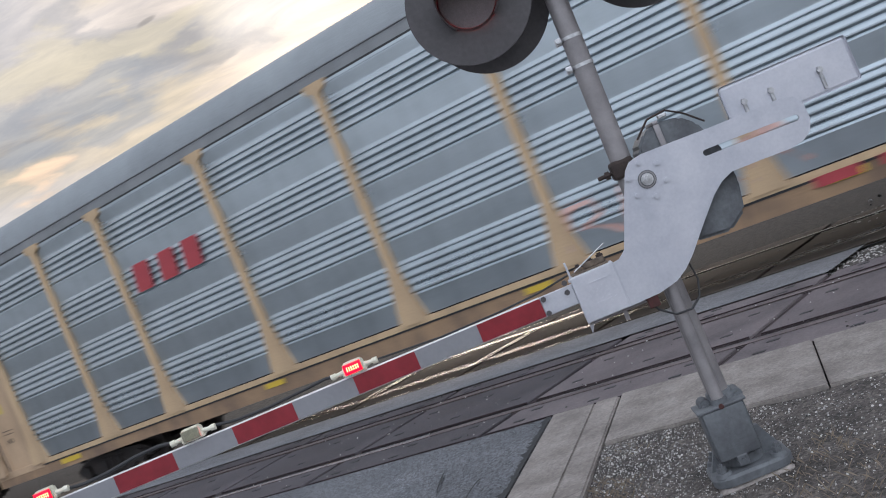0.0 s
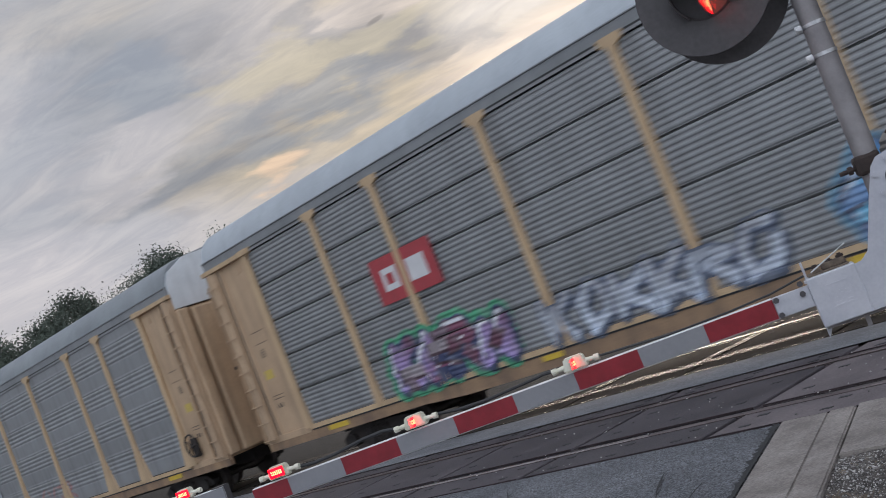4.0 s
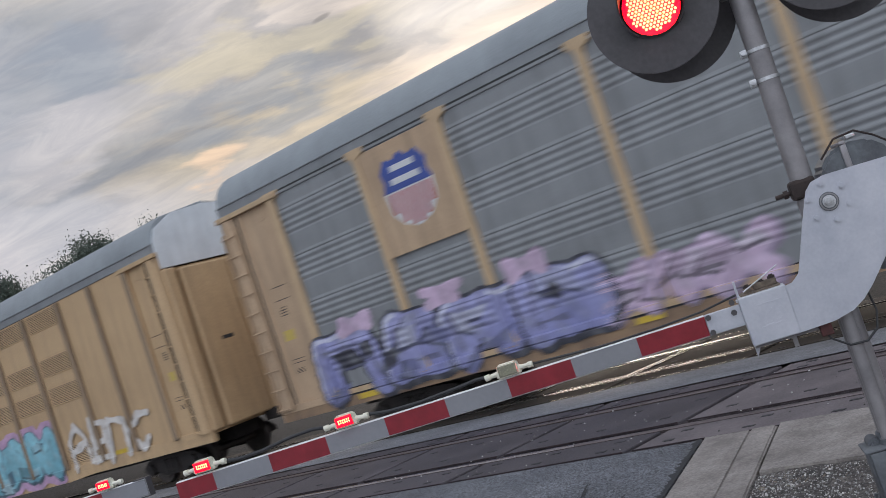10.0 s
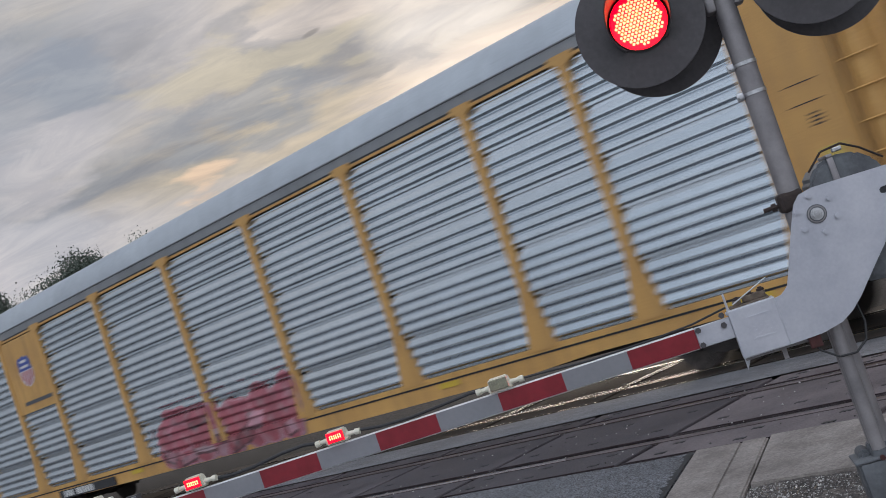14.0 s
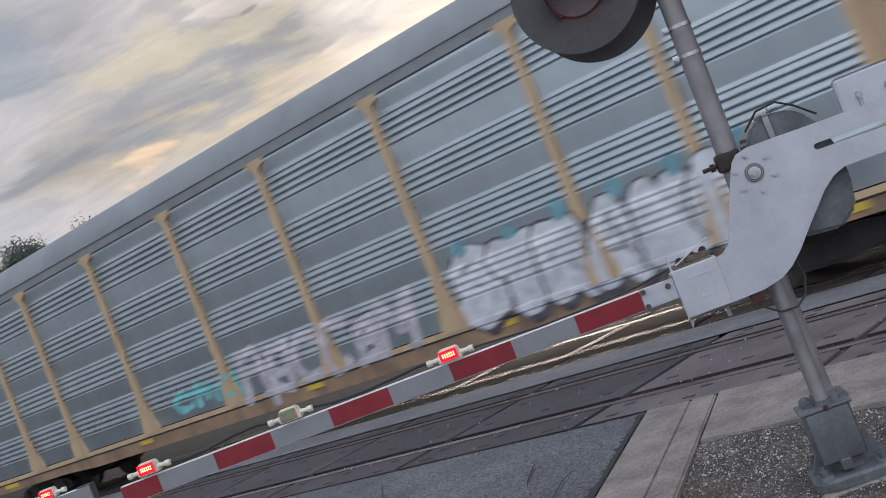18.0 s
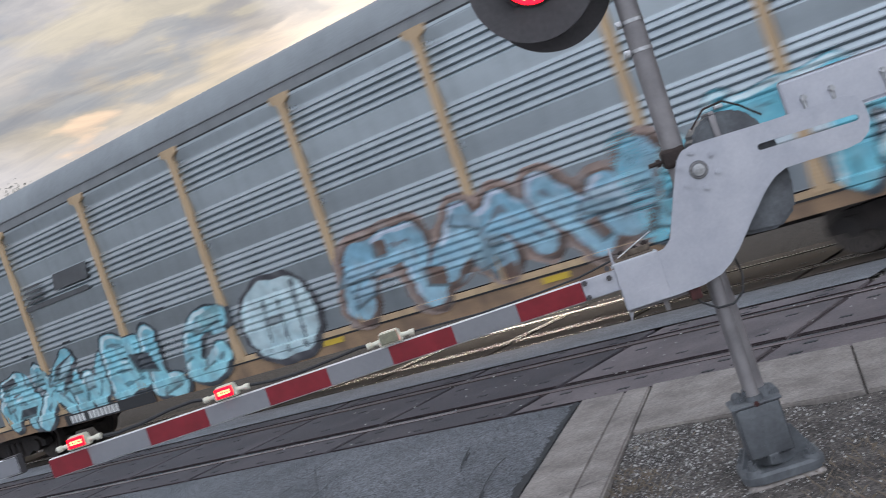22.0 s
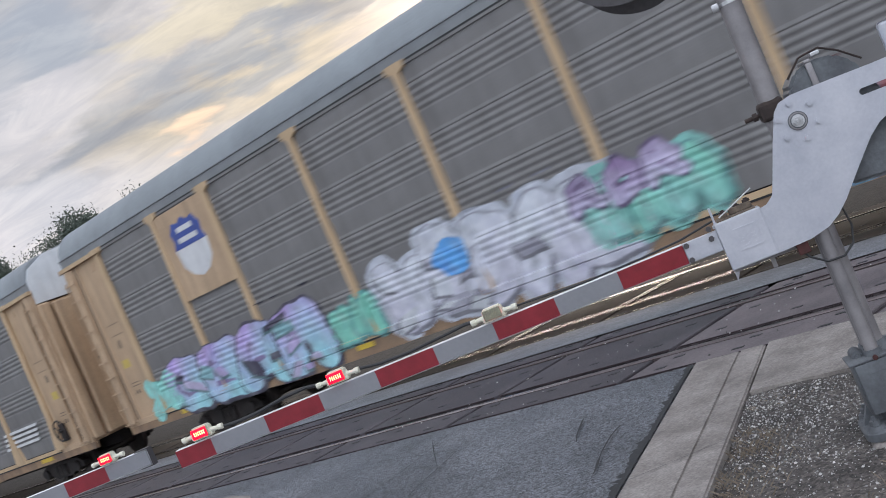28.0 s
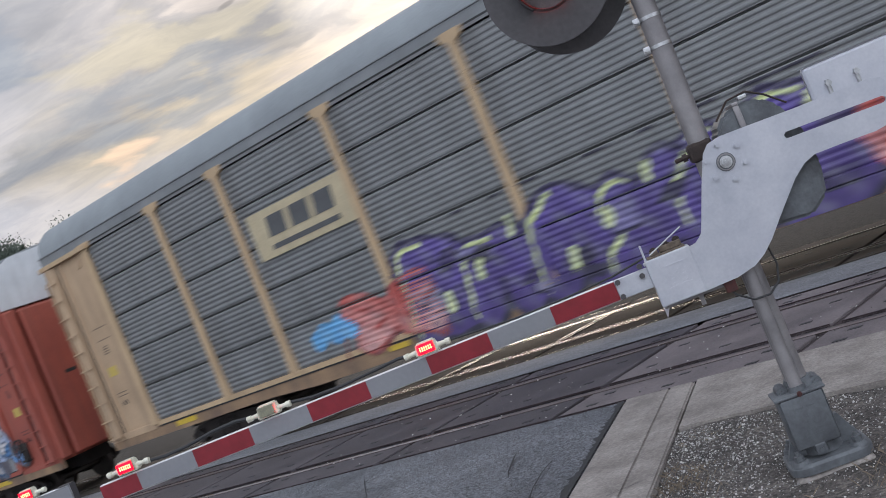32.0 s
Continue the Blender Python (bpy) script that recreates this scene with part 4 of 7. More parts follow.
    add_box(bm, -1.06, -1.01, -0.10, -0.05, 2.04, 2.065, bevel=0.006)
    part("padlock", bm, STEEL, mech)
    # pole clamp at the side
    bm = bmesh.new()
    add_box(bm, -0.80, -0.66, -0.22, -0.08, 1.81, 1.92, bevel=0.02)
    add_tube(bm, (-0.67, -0.12, 1.86), (-0.575, -0.12, 1.86), 0.013, seg=10)
    add_tube(bm, (-0.645, -0.12, 1.86), (-0.62, -0.12, 1.86), 0.026, seg=6)
    part("pole_clamp", bm, RUST, gate, "rusty pole clamp and bolt")
    # pivot and ring of bolts
    px, pz = -0.815, 1.757
    bm = bmesh.new()
    add_tube(bm, (px, 0.012, pz), (px, 0.018, pz), 0.052, seg=28)
    part("pivot_washer", bm, GREY_PAINT, gate, "dark greasy pivot washer")
    bm = bmesh.new()
    add_tube(bm, (px, 0.018, pz), (px, 0.022, pz), 0.047, seg=28)
    part("pivot_ring", bm, GALV, gate)
    bm = bmesh.new()
    add_tube(bm, (px, 0.022, pz), (px, 0.0225, pz), 0.040, seg=28)
    part("pivot_groove", bm, GREY_PAINT, gate)
    bm = bmesh.new()
    add_tube(bm, (px, 0.022, pz), (px, 0.03, pz), 0.034, seg=28)
    add_tube(bm, (px, 0.03, pz), (px, 0.05, pz), 0.024, seg=6)
    add_tube(bm, (px, 0.05, pz), (px, 0.062, pz), 0.011, seg=10)
    part("pivot_nut", bm, STEEL, gate)
    for k in range(6):
        a = radians(60 * k + 24)
        x, z = px + 0.105 * math.cos(a), pz + 0.105 * math.sin(a)
        bm = bmesh.new()
        add_tube(bm, (x, 0.012, z), (x, 0.016, z), 0.021, seg=16)
        add_tube(bm, (x, 0.016, z), (x, 0.029, z), 0.014, seg=6)
        part("plate_bolt", bm, PLATE_W, gate)
    # arm holder, with a cast label
    bm = bmesh.new()
    add_box(bm, -0.46, -0.20, -0.10, 0.02, 1.135, 1.41, bevel=0.006)
    hold = part("arm_holder", bm, PLATE_W, gate)
    bm = bmesh.new()
    for x0, x1, z0, z1 in ((-0.435, -0.245, 1.375, 1.381), (-0.435, -0.245, 1.205, 1.211), (-0.435, -0.429, 1.205, 1.381), (-0.251, -0.245, 1.205, 1.381)):
        add_box(bm, x0, x1, 0.02, 0.024, z0, z1)
    for i, (x, w, z, h) in enumerate(((-0.41, 0.04, 1.30, 0.05), (-0.355, 0.025, 1.31, 0.04), (-0.315, 0.035, 1.29, 0.05), (-0.41, 0.05, 1.23, 0.045), (-0.34, 0.06, 1.23, 0.04))):
        add_box(bm, x, x + w, 0.02, 0.023, z, z + 0.008)
        add_box(bm, x, x + 0.008, 0.02, 0.023, z - h * 0.5, z + h * 0.5)
        add_box(bm, x, x + w, 0.02, 0.023, z - h * 0.5, z - h * 0.5 + 0.008)
    for v in bm.verts:
        v.co.x, v.co.z = -0.345 + (v.co.x + 0.34) * 0.72, 1.285 + (v.co.z - 1.293) * 0.72
    part("cast_label", bm, PLATE_W, hold)
    bm = bmesh.new()
    add_box(bm, -0.44, -0.22, -0.13, -0.02, 1.408, 1.420, bevel=0.003)
    add_box(bm, -0.43, -0.30, -0.11, -0.05, 1.42, 1.455, bevel=0.006)
    add_box(bm, -0.29, -0.245, -0.10, -0.03, 1.42, 1.445, bevel=0.004)
    part("shear_bracket", bm, CORRODED, gate, "corroded tan bracket in the arm holder")
    for x, z in ((-0.41, 1.478), (-0.35, 1.468), (-0.27, 1.462)):
        bm = bmesh.new()
        add_tube(bm, (x, -0.08, 1.43), (x, -0.08, z), 0.012, seg=8)
        add_tube(bm, (x, -0.08, z - 0.022), (x, -0.08, z - 0.008), 0.021, seg=6)
        part("shear_bolt", bm, RUST, gate)
    bm = bmesh.new()
    add_box(bm, -0.215, -0.203, -0.08, -0.03, 1.37, 1.50, bevel=0.002, segments=1)
    add_box(bm, -0.235, -0.19, -0.09, -0.02, 1.385, 1.40, bevel=0.002, segments=1)
    part("holder_tab", bm, PLATE_W, gate, "upright metal tab")
    bm = bmesh.new()
    add_tube(bm, (-0.455, -0.02, 1.52), (-0.24, 0.0, 1.435), 0.004, seg=6)
    part("tie_wire", bm, STEEL, gate, "thin bright wire")
    bm = bmesh.new()
    add_box(bm, -0.62, -0.555, -0.06, 0.0, 1.075, 1.15, bevel=0.006)
    part("cable_box", bm, RUST_RED, gate, "dark red-brown cable box")
    bm = bmesh.new()
    add_prism(bm, [(-0.205, 1.06), (-0.255, 1.15), (-0.205, 1.30)], -0.09, -0.075)
    part("holder_leg", bm, PLATE_W, gate)
    bm = bmesh.new()
    for x in (-0.42,):
        add_box(bm, x - 0.012, x + 0.012, -0.07, -0.05, 1.06, 1.14)
    add_box(bm, -0.60, -0.21, -0.08, -0.04, 1.115, 1.135)
    part("lower_bracket", bm, GALV, gate)
    # hanging cable loop
    bm = bmesh.new()
    pts = [(-0.55, -0.03, 1.14), (-0.60, -0.02, 1.05), (-0.68, -0.02, 0.99), (-0.77, -0.03, 0.985), (-0.84, -0.06, 1.03), (-0.87, -0.08, 1.12), (-0.86, -0.10, 1.24)]
    add_path(bm, pts, 0.0065, seg=6)
    part("cable_loop", bm, RUBBER, gate, "black cable loop")
    # arm
    bm = bmesh.new()
    add_box(bm, -0.20, 0.0, -0.03, 0.0, 1.26, 1.378, bevel=0.004, segments=1)
    part("arm_root", bm, PLATE_W, gate)
    for x, z in ((-0.02, 1.36), (-0.16, 1.345), (-0.02, 1.275), (-0.165, 1.40)):
        bm = bmesh.new()
        add_tube(bm, (x, 0.0, z), (x, 0.018, z), 0.017, seg=6)
        part("arm_bolt", bm, BLACK, gate)
    stripes(gate, 0.0, 3.365, True, 1.258, 1.378, STRIPE)
    arm_lamp(gate, 1.135, 1.385, blinking=False)
    arm_lamp(gate, 2.17, 1.39, blinking=True)
    arm_lamp(gate, 3.14, 1.39)
    bm = bmesh.new()
    pts = [(3.02, -0.02, 1.41), (2.9, -0.02, 1.40), (2.75, -0.02, 1.405), (2.55, -0.02, 1.43), (2.40, -0.02, 1.435), (2.30, -0.02, 1.42)]
    add_path(bm, pts, 0.011, seg=8)
    part("arm_cable", bm, RUBBER, gate, "black lamp cable along the arm")
    bm = bmesh.new()
    pts = [(2.04, -0.02, 1.42), (1.9, -0.02, 1.40), (1.7, -0.02, 1.395), (1.45, -0.02, 1.41), (1.33, -0.02, 1.42), (1.27, -0.02, 1.415)]
    add_path(bm, pts, 0.010, seg=8)
    part("arm_cable", bm, RUBBER, gate, "black lamp cable along the arm")
    bm = bmesh.new()
    add_path(bm, [(1.0, -0.02, 1.41), (0.6, -0.02, 1.385), (0.25, -0.02, 1.388), (0.0, -0.02, 1.40), (-0.2, -0.03, 1.43)], 0.006, seg=8)
    part("arm_cable", bm, RUBBER, gate, "black lamp cable along the arm")


def build_far_gate():
    gate = thing("crossing_gate", pose(-7.13, 4.18, 0, 0, 0, 207.72), "second lowered striped gate arm from across the road", "crossing gate")
    stripes(gate, 0.0, 5.0, False, 1.235, 1.365, 0.385)
    bm = bmesh.new()
    for z in (1.228, 1.365):
        add_box(bm, -0.012, 0.10, -0.06, 0.008, z, z + 0.007)
    add_box(bm, -0.016, -0.010, -0.06, 0.008, 1.228, 1.372)
    part("end_cap", bm, BLACK, gate)
    arm_lamp(gate, 0.33, 1.372)
    bm = bmesh.new()
    add_tube(bm, (5.05, -0.2, 0.0), (5.05, -0.2, 3.6), 0.0625, seg=20)
    part("post", bm, GALV, gate)
    bm = bmesh.new()
    add_box(bm, 4.85, 5.4, -0.14, -0.01, 1.05, 1.9, bevel=0.04)
    part("mechanism_housing", bm, GREY_PAINT, gate)


build_signal()
build_gate()
build_far_gate()

# ---- the train ----
SPEED = 14.65
CENTRE_Y, HALF = 14.45, 1.60
BODY = 26.25
BAYS = [1.65, 2.40, 1.95, 2.85, 2.85, 2.85, 2.85, 2.85, 1.95, 2.40, 1.65]
BAYS_BRIGHT = [1.65, 2.73, 1.95, 2.85, 2.85, 2.85, 2.85, 2.85, 1.95, 2.42, 1.65]   # a slightly longer wagon
SILL_LOW, SILL_TOP, WALL_TOP = 0.68, 1.02, 4.98
CARS = []


def post_places(bays):
    x, out = -sum(bays) / 2, []
    for b in bays[:-1]:
        x += b
        out.append(x)
    return out


def corrugation(style):
    """The side sheet's profile: pairs of height and depth, and the heights of the dark seams."""
    pts, seams = [], []
    z0, z1 = SILL_TOP + 0.02, WALL_TOP - 0.10
    if style in ("silver", "grey"):
        # four groups of four ribs, with broad bands between that lean a little downwards
        depth = 0.036 if style == "silver" else 0.015
        lean = 0.020 if style == "silver" else 0.006
        for i in range(4):
            a = z0 + 0.025 + 0.897 * i
            seams.append(a)
            pts += [(a, 0.0), (a + 0.012, 0.0), (a + 0.335, lean)]
            for j in range(4):
                r = a + 0.365 + 0.116 * j
                if style == "silver":
                    pts += [(r, 0.2 * lean), (r + 0.026, depth), (r + 0.046, depth), (r + 0.110, 0.0)]
                else:
                    pts += [(r, 0.0), (r + 0.020, 0.25 * depth), (r + 0.042, 0.85 * depth), (r + 0.058, depth), (r + 0.076, 0.8 * depth), (r + 0.100, 0.15 * depth), (r + 0.112, 0.0)]
            pts += [(a + 0.836, depth * 0.6), (a + 0.850, depth * 0.6), (a + 0.893, 0.0)]
        return pts + [(z0 + 3.64, 0.0), (z1 - 0.02, lean), (z1 + 0.012, lean)], seams
    if style == "bright":
        n, pitch, flat = 5, 0.158, 0.10
        depth = 0.05
    else:
        n, pitch, flat = 5, 0.084, 0.03
        depth = 0.012
    band = (z1 - z0) / n
    gap, sunk = 0.034, -0.082
    for i in range(n):
        a, b = z0 + i * band, z0 + (i + 1) * band
        seams.append(b)
        pts += [(a + 0.012, 0.0), (a + flat / 2, 0.0)]
        k = max(1, int((band - flat) / pitch))
        p = (band - flat) / k
        for j in range(k):
            s = a + flat / 2 + j * p
            if style == "bright":
                pts += [(s + 0.02 * p, 0.0), (s + 0.24 * p, depth), (s + 0.42 * p, depth), (s + 0.96 * p, 0.0)]
            else:
                pts += [(s + 0.12 * p, 0.0), (s + 0.36 * p, depth), (s + 0.64 * p, depth), (s + 0.88 * p, 0.0)]
        pts += [(b - flat / 2, 0.0), (b - gap, 0.0), (b - gap + 0.001, sunk), (b + 0.011, sunk)]
    return pts, seams


def profile_at(style):
    pts, _ = corrugation(style)
    zs = np.array([p[0] for p in pts])
    ds = np.array([p[1] for p in pts])
    return lambda z: np.interp(z, zs, ds)


SHEETS = {}


def sheet_mesh(style, width, mat):
    key = (style, width, mat.name)
    if key not in SHEETS:
        pts, seams = corrugation(style)
        bm = bmesh.new()
        cols = []
        for x in (-width / 2, width / 2):
            cols.append([bm.verts.new((x, -d, z)) for z, d in pts])
        for i in range(len(pts) - 1):
            bm.faces.new((cols[0][i], cols[1][i], cols[1][i + 1], cols[0][i + 1]))
        me = bpy.data.meshes.new("side_panel")
        bm.to_mesh(me)
        bm.free()
        me.materials.append(mat)
        SHEETS[key] = me
    return SHEETS[key]


PAINTS = {
    "yellow": material("faded_yellow_paint", (0.51, 0.355, 0.225), (0.41, 0.28, 0.175), rough=0.6, scale=0.8, bump=0.05, grime=0.35),
    "bright_yellow": material("bright_yellow_paint", (0.60, 0.335, 0.10), (0.48, 0.26, 0.08), rough=0.5, scale=0.8, bump=0.05, grime=0.3),
    "pale_post": material("pale_yellow_post_paint", (0.55, 0.39, 0.235), (0.45, 0.31, 0.185), rough=0.6, scale=0.9, bump=0.05, grime=0.3),
    "tan": material("faded_tan_paint", (0.55, 0.37, 0.205), (0.45, 0.30, 0.165), rough=0.6, scale=0.6, bump=0.04, grime=0.25),
    "orange": material("orange_red_paint", (0.60, 0.165, 0.075), (0.48, 0.12, 0.06), rough=0.55, scale=0.8, bump=0.05, grime=0.3),
    "maroon": material("dull_maroon_paint", (0.16, 0.072, 0.075), (0.105, 0.052, 0.054), rough=0.6, scale=0.8, bump=0.05, grime=0.3),
    "red": material("dull_red_paint", (0.38, 0.09, 0.06), (0.30, 0.07, 0.05), rough=0.6, scale=0.8, bump=0.05, grime=0.3),
}
SIDES = {
    "silver": material("galvanised_side_sheet", (0.46, 0.515, 0.55), (0.35, 0.395, 0.425), rough=0.30, metal=0.85, scale=0.6, stretch=(0.5, 1, 1.5), bump=0.02, grime=0.15, speck=0.1),
    "bright_silver": material("bright_galvanised_sheet", (0.57, 0.625, 0.67), (0.47, 0.515, 0.555), rough=0.22, metal=0.85, scale=0.6, stretch=(0.5, 1, 1.5), bump=0.02, grime=0.06, speck=0.1),
    "grey": material("weathered_grey_sheet", (0.292, 0.300, 0.308), (0.212, 0.218, 0.224), rough=0.6, metal=0.2, scale=0.5, stretch=(0.6, 1, 1.4), bump=0.03, grime=0.3, speck=0.15),
    "brown_grey": material("dusty_brown_grey_sheet", (0.235, 0.226, 0.222), (0.165, 0.158, 0.155), rough=0.6, metal=0.2, scale=0.5, stretch=(0.6, 1, 1.4), bump=0.03, grime=0.3, speck=0.15),
    "dusty": material("dusty_dim_sheet", (0.245, 0.25, 0.255), (0.175, 0.178, 0.182), rough=0.5, metal=0.4, scale=0.5, stretch=(0.6, 1, 1.4), bump=0.03, grime=0.3, speck=0.15),
    "pale": material("dusty_pale_sheet", (0.305, 0.313, 0.322), (0.225, 0.23, 0.236), rough=0.5, metal=0.5, scale=0.5, stretch=(0.6, 1, 1.4), bump=0.03, grime=0.25, speck=0.15),
    "dark": material("dark_brown_grey_sheet", (0.20, 0.19, 0.185), (0.14, 0.135, 0.13), rough=0.6, metal=0.3, scale=0.5, stretch=(0.6, 1, 1.4), bump=0.03, grime=0.35, speck=0.15),
}
SILL = material("rusty_sill_paint", (0.36, 0.23, 0.13), (0.17, 0.11, 0.075), rough=0.75, scale=1.3, bump=0.1, grime=0.4)
ROOF_PALE = material("pale_galvanised_roof", (0.47, 0.51, 0.545), (0.39, 0.425, 0.46), rough=0.45, metal=0.4, scale=0.7, bump=0.04, grime=0.1)
ROOF = material("galvanised_roof", (0.295, 0.32, 0.335), (0.23, 0.25, 0.265), rough=0.58, metal=0.3, scale=0.7, bump=0.04, grime=0.1)
EAVE = material("dull_grey_eave", (0.275, 0.285, 0.295), (0.215, 0.225, 0.235), rough=0.6, metal=0.3, scale=0.9, bump=0.04, grime=0.2)
END_TOP = material("pale_grey_end_sheet", (0.72, 0.75, 0.78), (0.60, 0.63, 0.66), rough=0.5, metal=0.3, scale=2, grime=0.15)
TRUCK = material("dark_bogie_steel", (0.055, 0.045, 0.042), (0.03, 0.027, 0.026), rough=0.75, metal=0.3, scale=5, bump=0.2)
WHEEL = material("worn_wheel_steel", (0.14, 0.12, 0.11), (0.08, 0.07, 0.065), rough=0.5, metal=0.7, scale=5)
DECAL = material("yellow_safety_sticker", (0.62, 0.42, 0.04), (0.5, 0.34, 0.04), rough=0.45, scale=4)
NOTICE = material("faded_yellow_notice", (0.55, 0.40, 0.09), (0.45, 0.33, 0.09), rough=0.5, scale=6)
INK = material("black_stencil_paint", (0.03, 0.03, 0.032), rough=0.6)
STENCIL_W = material("white_stencil_paint", (0.7, 0.7, 0.68), (0.58, 0.58, 0.56), rough=0.6)
MESHES = {}


def shared(key, make):
    if key not in MESHES:
        MESHES[key] = make()
    return MESHES[key]


def roof_mesh(length, mat, seam=0.17):
    half = [(-HALF, WALL_TOP - 0.02), (-HALF + 0.01, WALL_TOP + 0.16)] + [(-HALF + 0.01 + 0.62 * (1 - math.cos(radians(a))), WALL_TOP + 0.16 + 0.58 * math.sin(radians(a))) for a in (15, 30, 45, 60, 75)] + [(-HALF + 0.72, WALL_TOP + 0.76), (0, WALL_TOP + 0.90)]
    line = half + [(-y, z) for y, z in half[-2::-1]]
    bm = bmesh.new()
    n = int(length / seam)
    prev = None
    for i in range(2 * n + 1):
        x = -length / 2 + length * i / (2 * n)
        rib = 0.016 if i % 2 else 0.0
        ring = [bm.verts.new((x, y + math.copysign(rib, y) if 0 < k < 8 or len(line) - 9 < k < len(line) - 1 else y, z + (rib if 3 < k < len(line) - 4 else 0))) for k, (y, z) in enumerate(line)]
        if prev:
            for k in range(len(line) - 1):
                bm.faces.new((prev[k], ring[k], ring[k + 1], prev[k + 1]))
        else:
            bm.faces.new(ring[::-1])
        prev = ring
    bm.faces.new(prev)
    return mesh_of("roof", bm, mat, smooth=True)


def eave_mesh(length):
    """The flat strip under the roof sheets, with the drip edge over it."""
    bm = bmesh.new()
    line = [(-HALF + 0.01, -0.018), (-HALF - 0.022, -0.018), (-HALF - 0.022, 0.148), (-HALF - 0.046, 0.152), (-HALF - 0.046, 0.170), (-HALF + 0.01, 0.174)]
    add_prism_x(bm, -length / 2, length / 2, [(y, WALL_TOP + z) for y, z in line])
    return mesh_of("eave", bm, EAVE)


def eave_gap_mesh(length):
    """The open joint between the eave and the side sheets."""
    bm = bmesh.new()
    add_box(bm, -length / 2 + 1.75, length / 2 - 1.75, -HALF - 0.026, -HALF + 0.02, WALL_TOP - 0.052, WALL_TOP - 0.019)
    return mesh_of("eave_gap", bm, RUBBER)


def post_mesh(mat, flare):
    bm = bmesh.new()
    w = 0.074
    prof = [(SILL_TOP - 0.02, 0.29 if flare else 0.12), (SILL_TOP + 0.12, 0.26 if flare else 0.11), (SILL_TOP + (0.90 if flare else 0.5), 0.084), (WALL_TOP - 0.24, w), (WALL_TOP - 0.17, 0.10), (WALL_TOP - 0.13, 0.19), (WALL_TOP - 0.10, 0.225), (WALL_TOP - 0.03, 0.235), (WALL_TOP - 0.005, 0.21)]
    rows = []
    for z, ww in prof:
        rows.append([bm.verts.new((x, y, z)) for x, y in ((-ww, 0.0), (-ww * 0.9, -0.075), (ww * 0.9, -0.075), (ww, 0.0))])
    for a, b in zip(rows, rows[1:]):
        for k in range(3):
            bm.faces.new((a[k], a[k + 1], b[k + 1], b[k]))
    bm.faces.new(rows[0])
    bm.faces.new(rows[-1][::-1])
    return mesh_of("post", bm, mat)


def sill_mesh(length, mat):
    bm = bmesh.new()
    # deeper in the middle, shallow over the bogies
    outline = [(-length / 2, 0.74), (-length / 2 + 5.2, 0.74), (-length / 2 + 6.4, SILL_LOW), (length / 2 - 6.4, SILL_LOW), (length / 2 - 5.2, 0.74), (length / 2, 0.74), (length / 2, SILL_TOP), (-length / 2, SILL_TOP)]
    add_prism(bm, outline, -HALF - 0.03, -HALF + 0.08)
    add_prism(bm, outline, HALF - 0.08, HALF + 0.03)
    return mesh_of("side_sill", bm, mat)


def sill_rail_mesh(length, mat):
    """The narrow flange along the top of the sill."""
    bm = bmesh.new()
    add_box(bm, -length / 2 + 1.7, length / 2 - 1.7, -HALF - 0.055, -HALF - 0.03, SILL_TOP - 0.062, SILL_TOP + 0.028)
    return mesh_of("sill_rail", bm, mat)


def sill_seam_mesh(length):
    """The open joint between that flange and the sill."""
    bm = bmesh.new()
    add_box(bm, -length / 2 + 1.7, length / 2 - 1.7, -HALF - 0.040, -HALF - 0.03, SILL_TOP - 0.094, SILL_TOP - 0.064)
    return mesh_of("sill_seam", bm, RUBBER)


def core_mesh(length):
    """The closed inside: deck, far side and what stops the light."""
    bm = bmesh.new()
    add_box(bm, -length / 2 + 0.25, length / 2 - 0.25, -HALF + 0.09, HALF - 0.02, 0.95, WALL_TOP)
    add_box(bm, -length / 2 + 1, length / 2 - 1, -0.35, 0.35, 0.55, 0.95)
    for x in np.arange(-length / 2 + 2, length / 2 - 1, 2.2):
        add_box(bm, x, x + 0.12, -HALF + 0.1, HALF - 0.1, 0.74, 0.96)
    return mesh_of("deck_and_core", bm, TRUCK)


def end_mesh(width, mat):
    """The flat side sheet of the end bay with its edge posts and seams; local x runs towards the car's end."""
    bm = bmesh.new()
    add_box(bm, -width / 2, width / 2, 0.0, 0.05, SILL_TOP - 0.16, WALL_TOP - 0.06)
    return mesh_of("end_side_sheet", bm, mat)


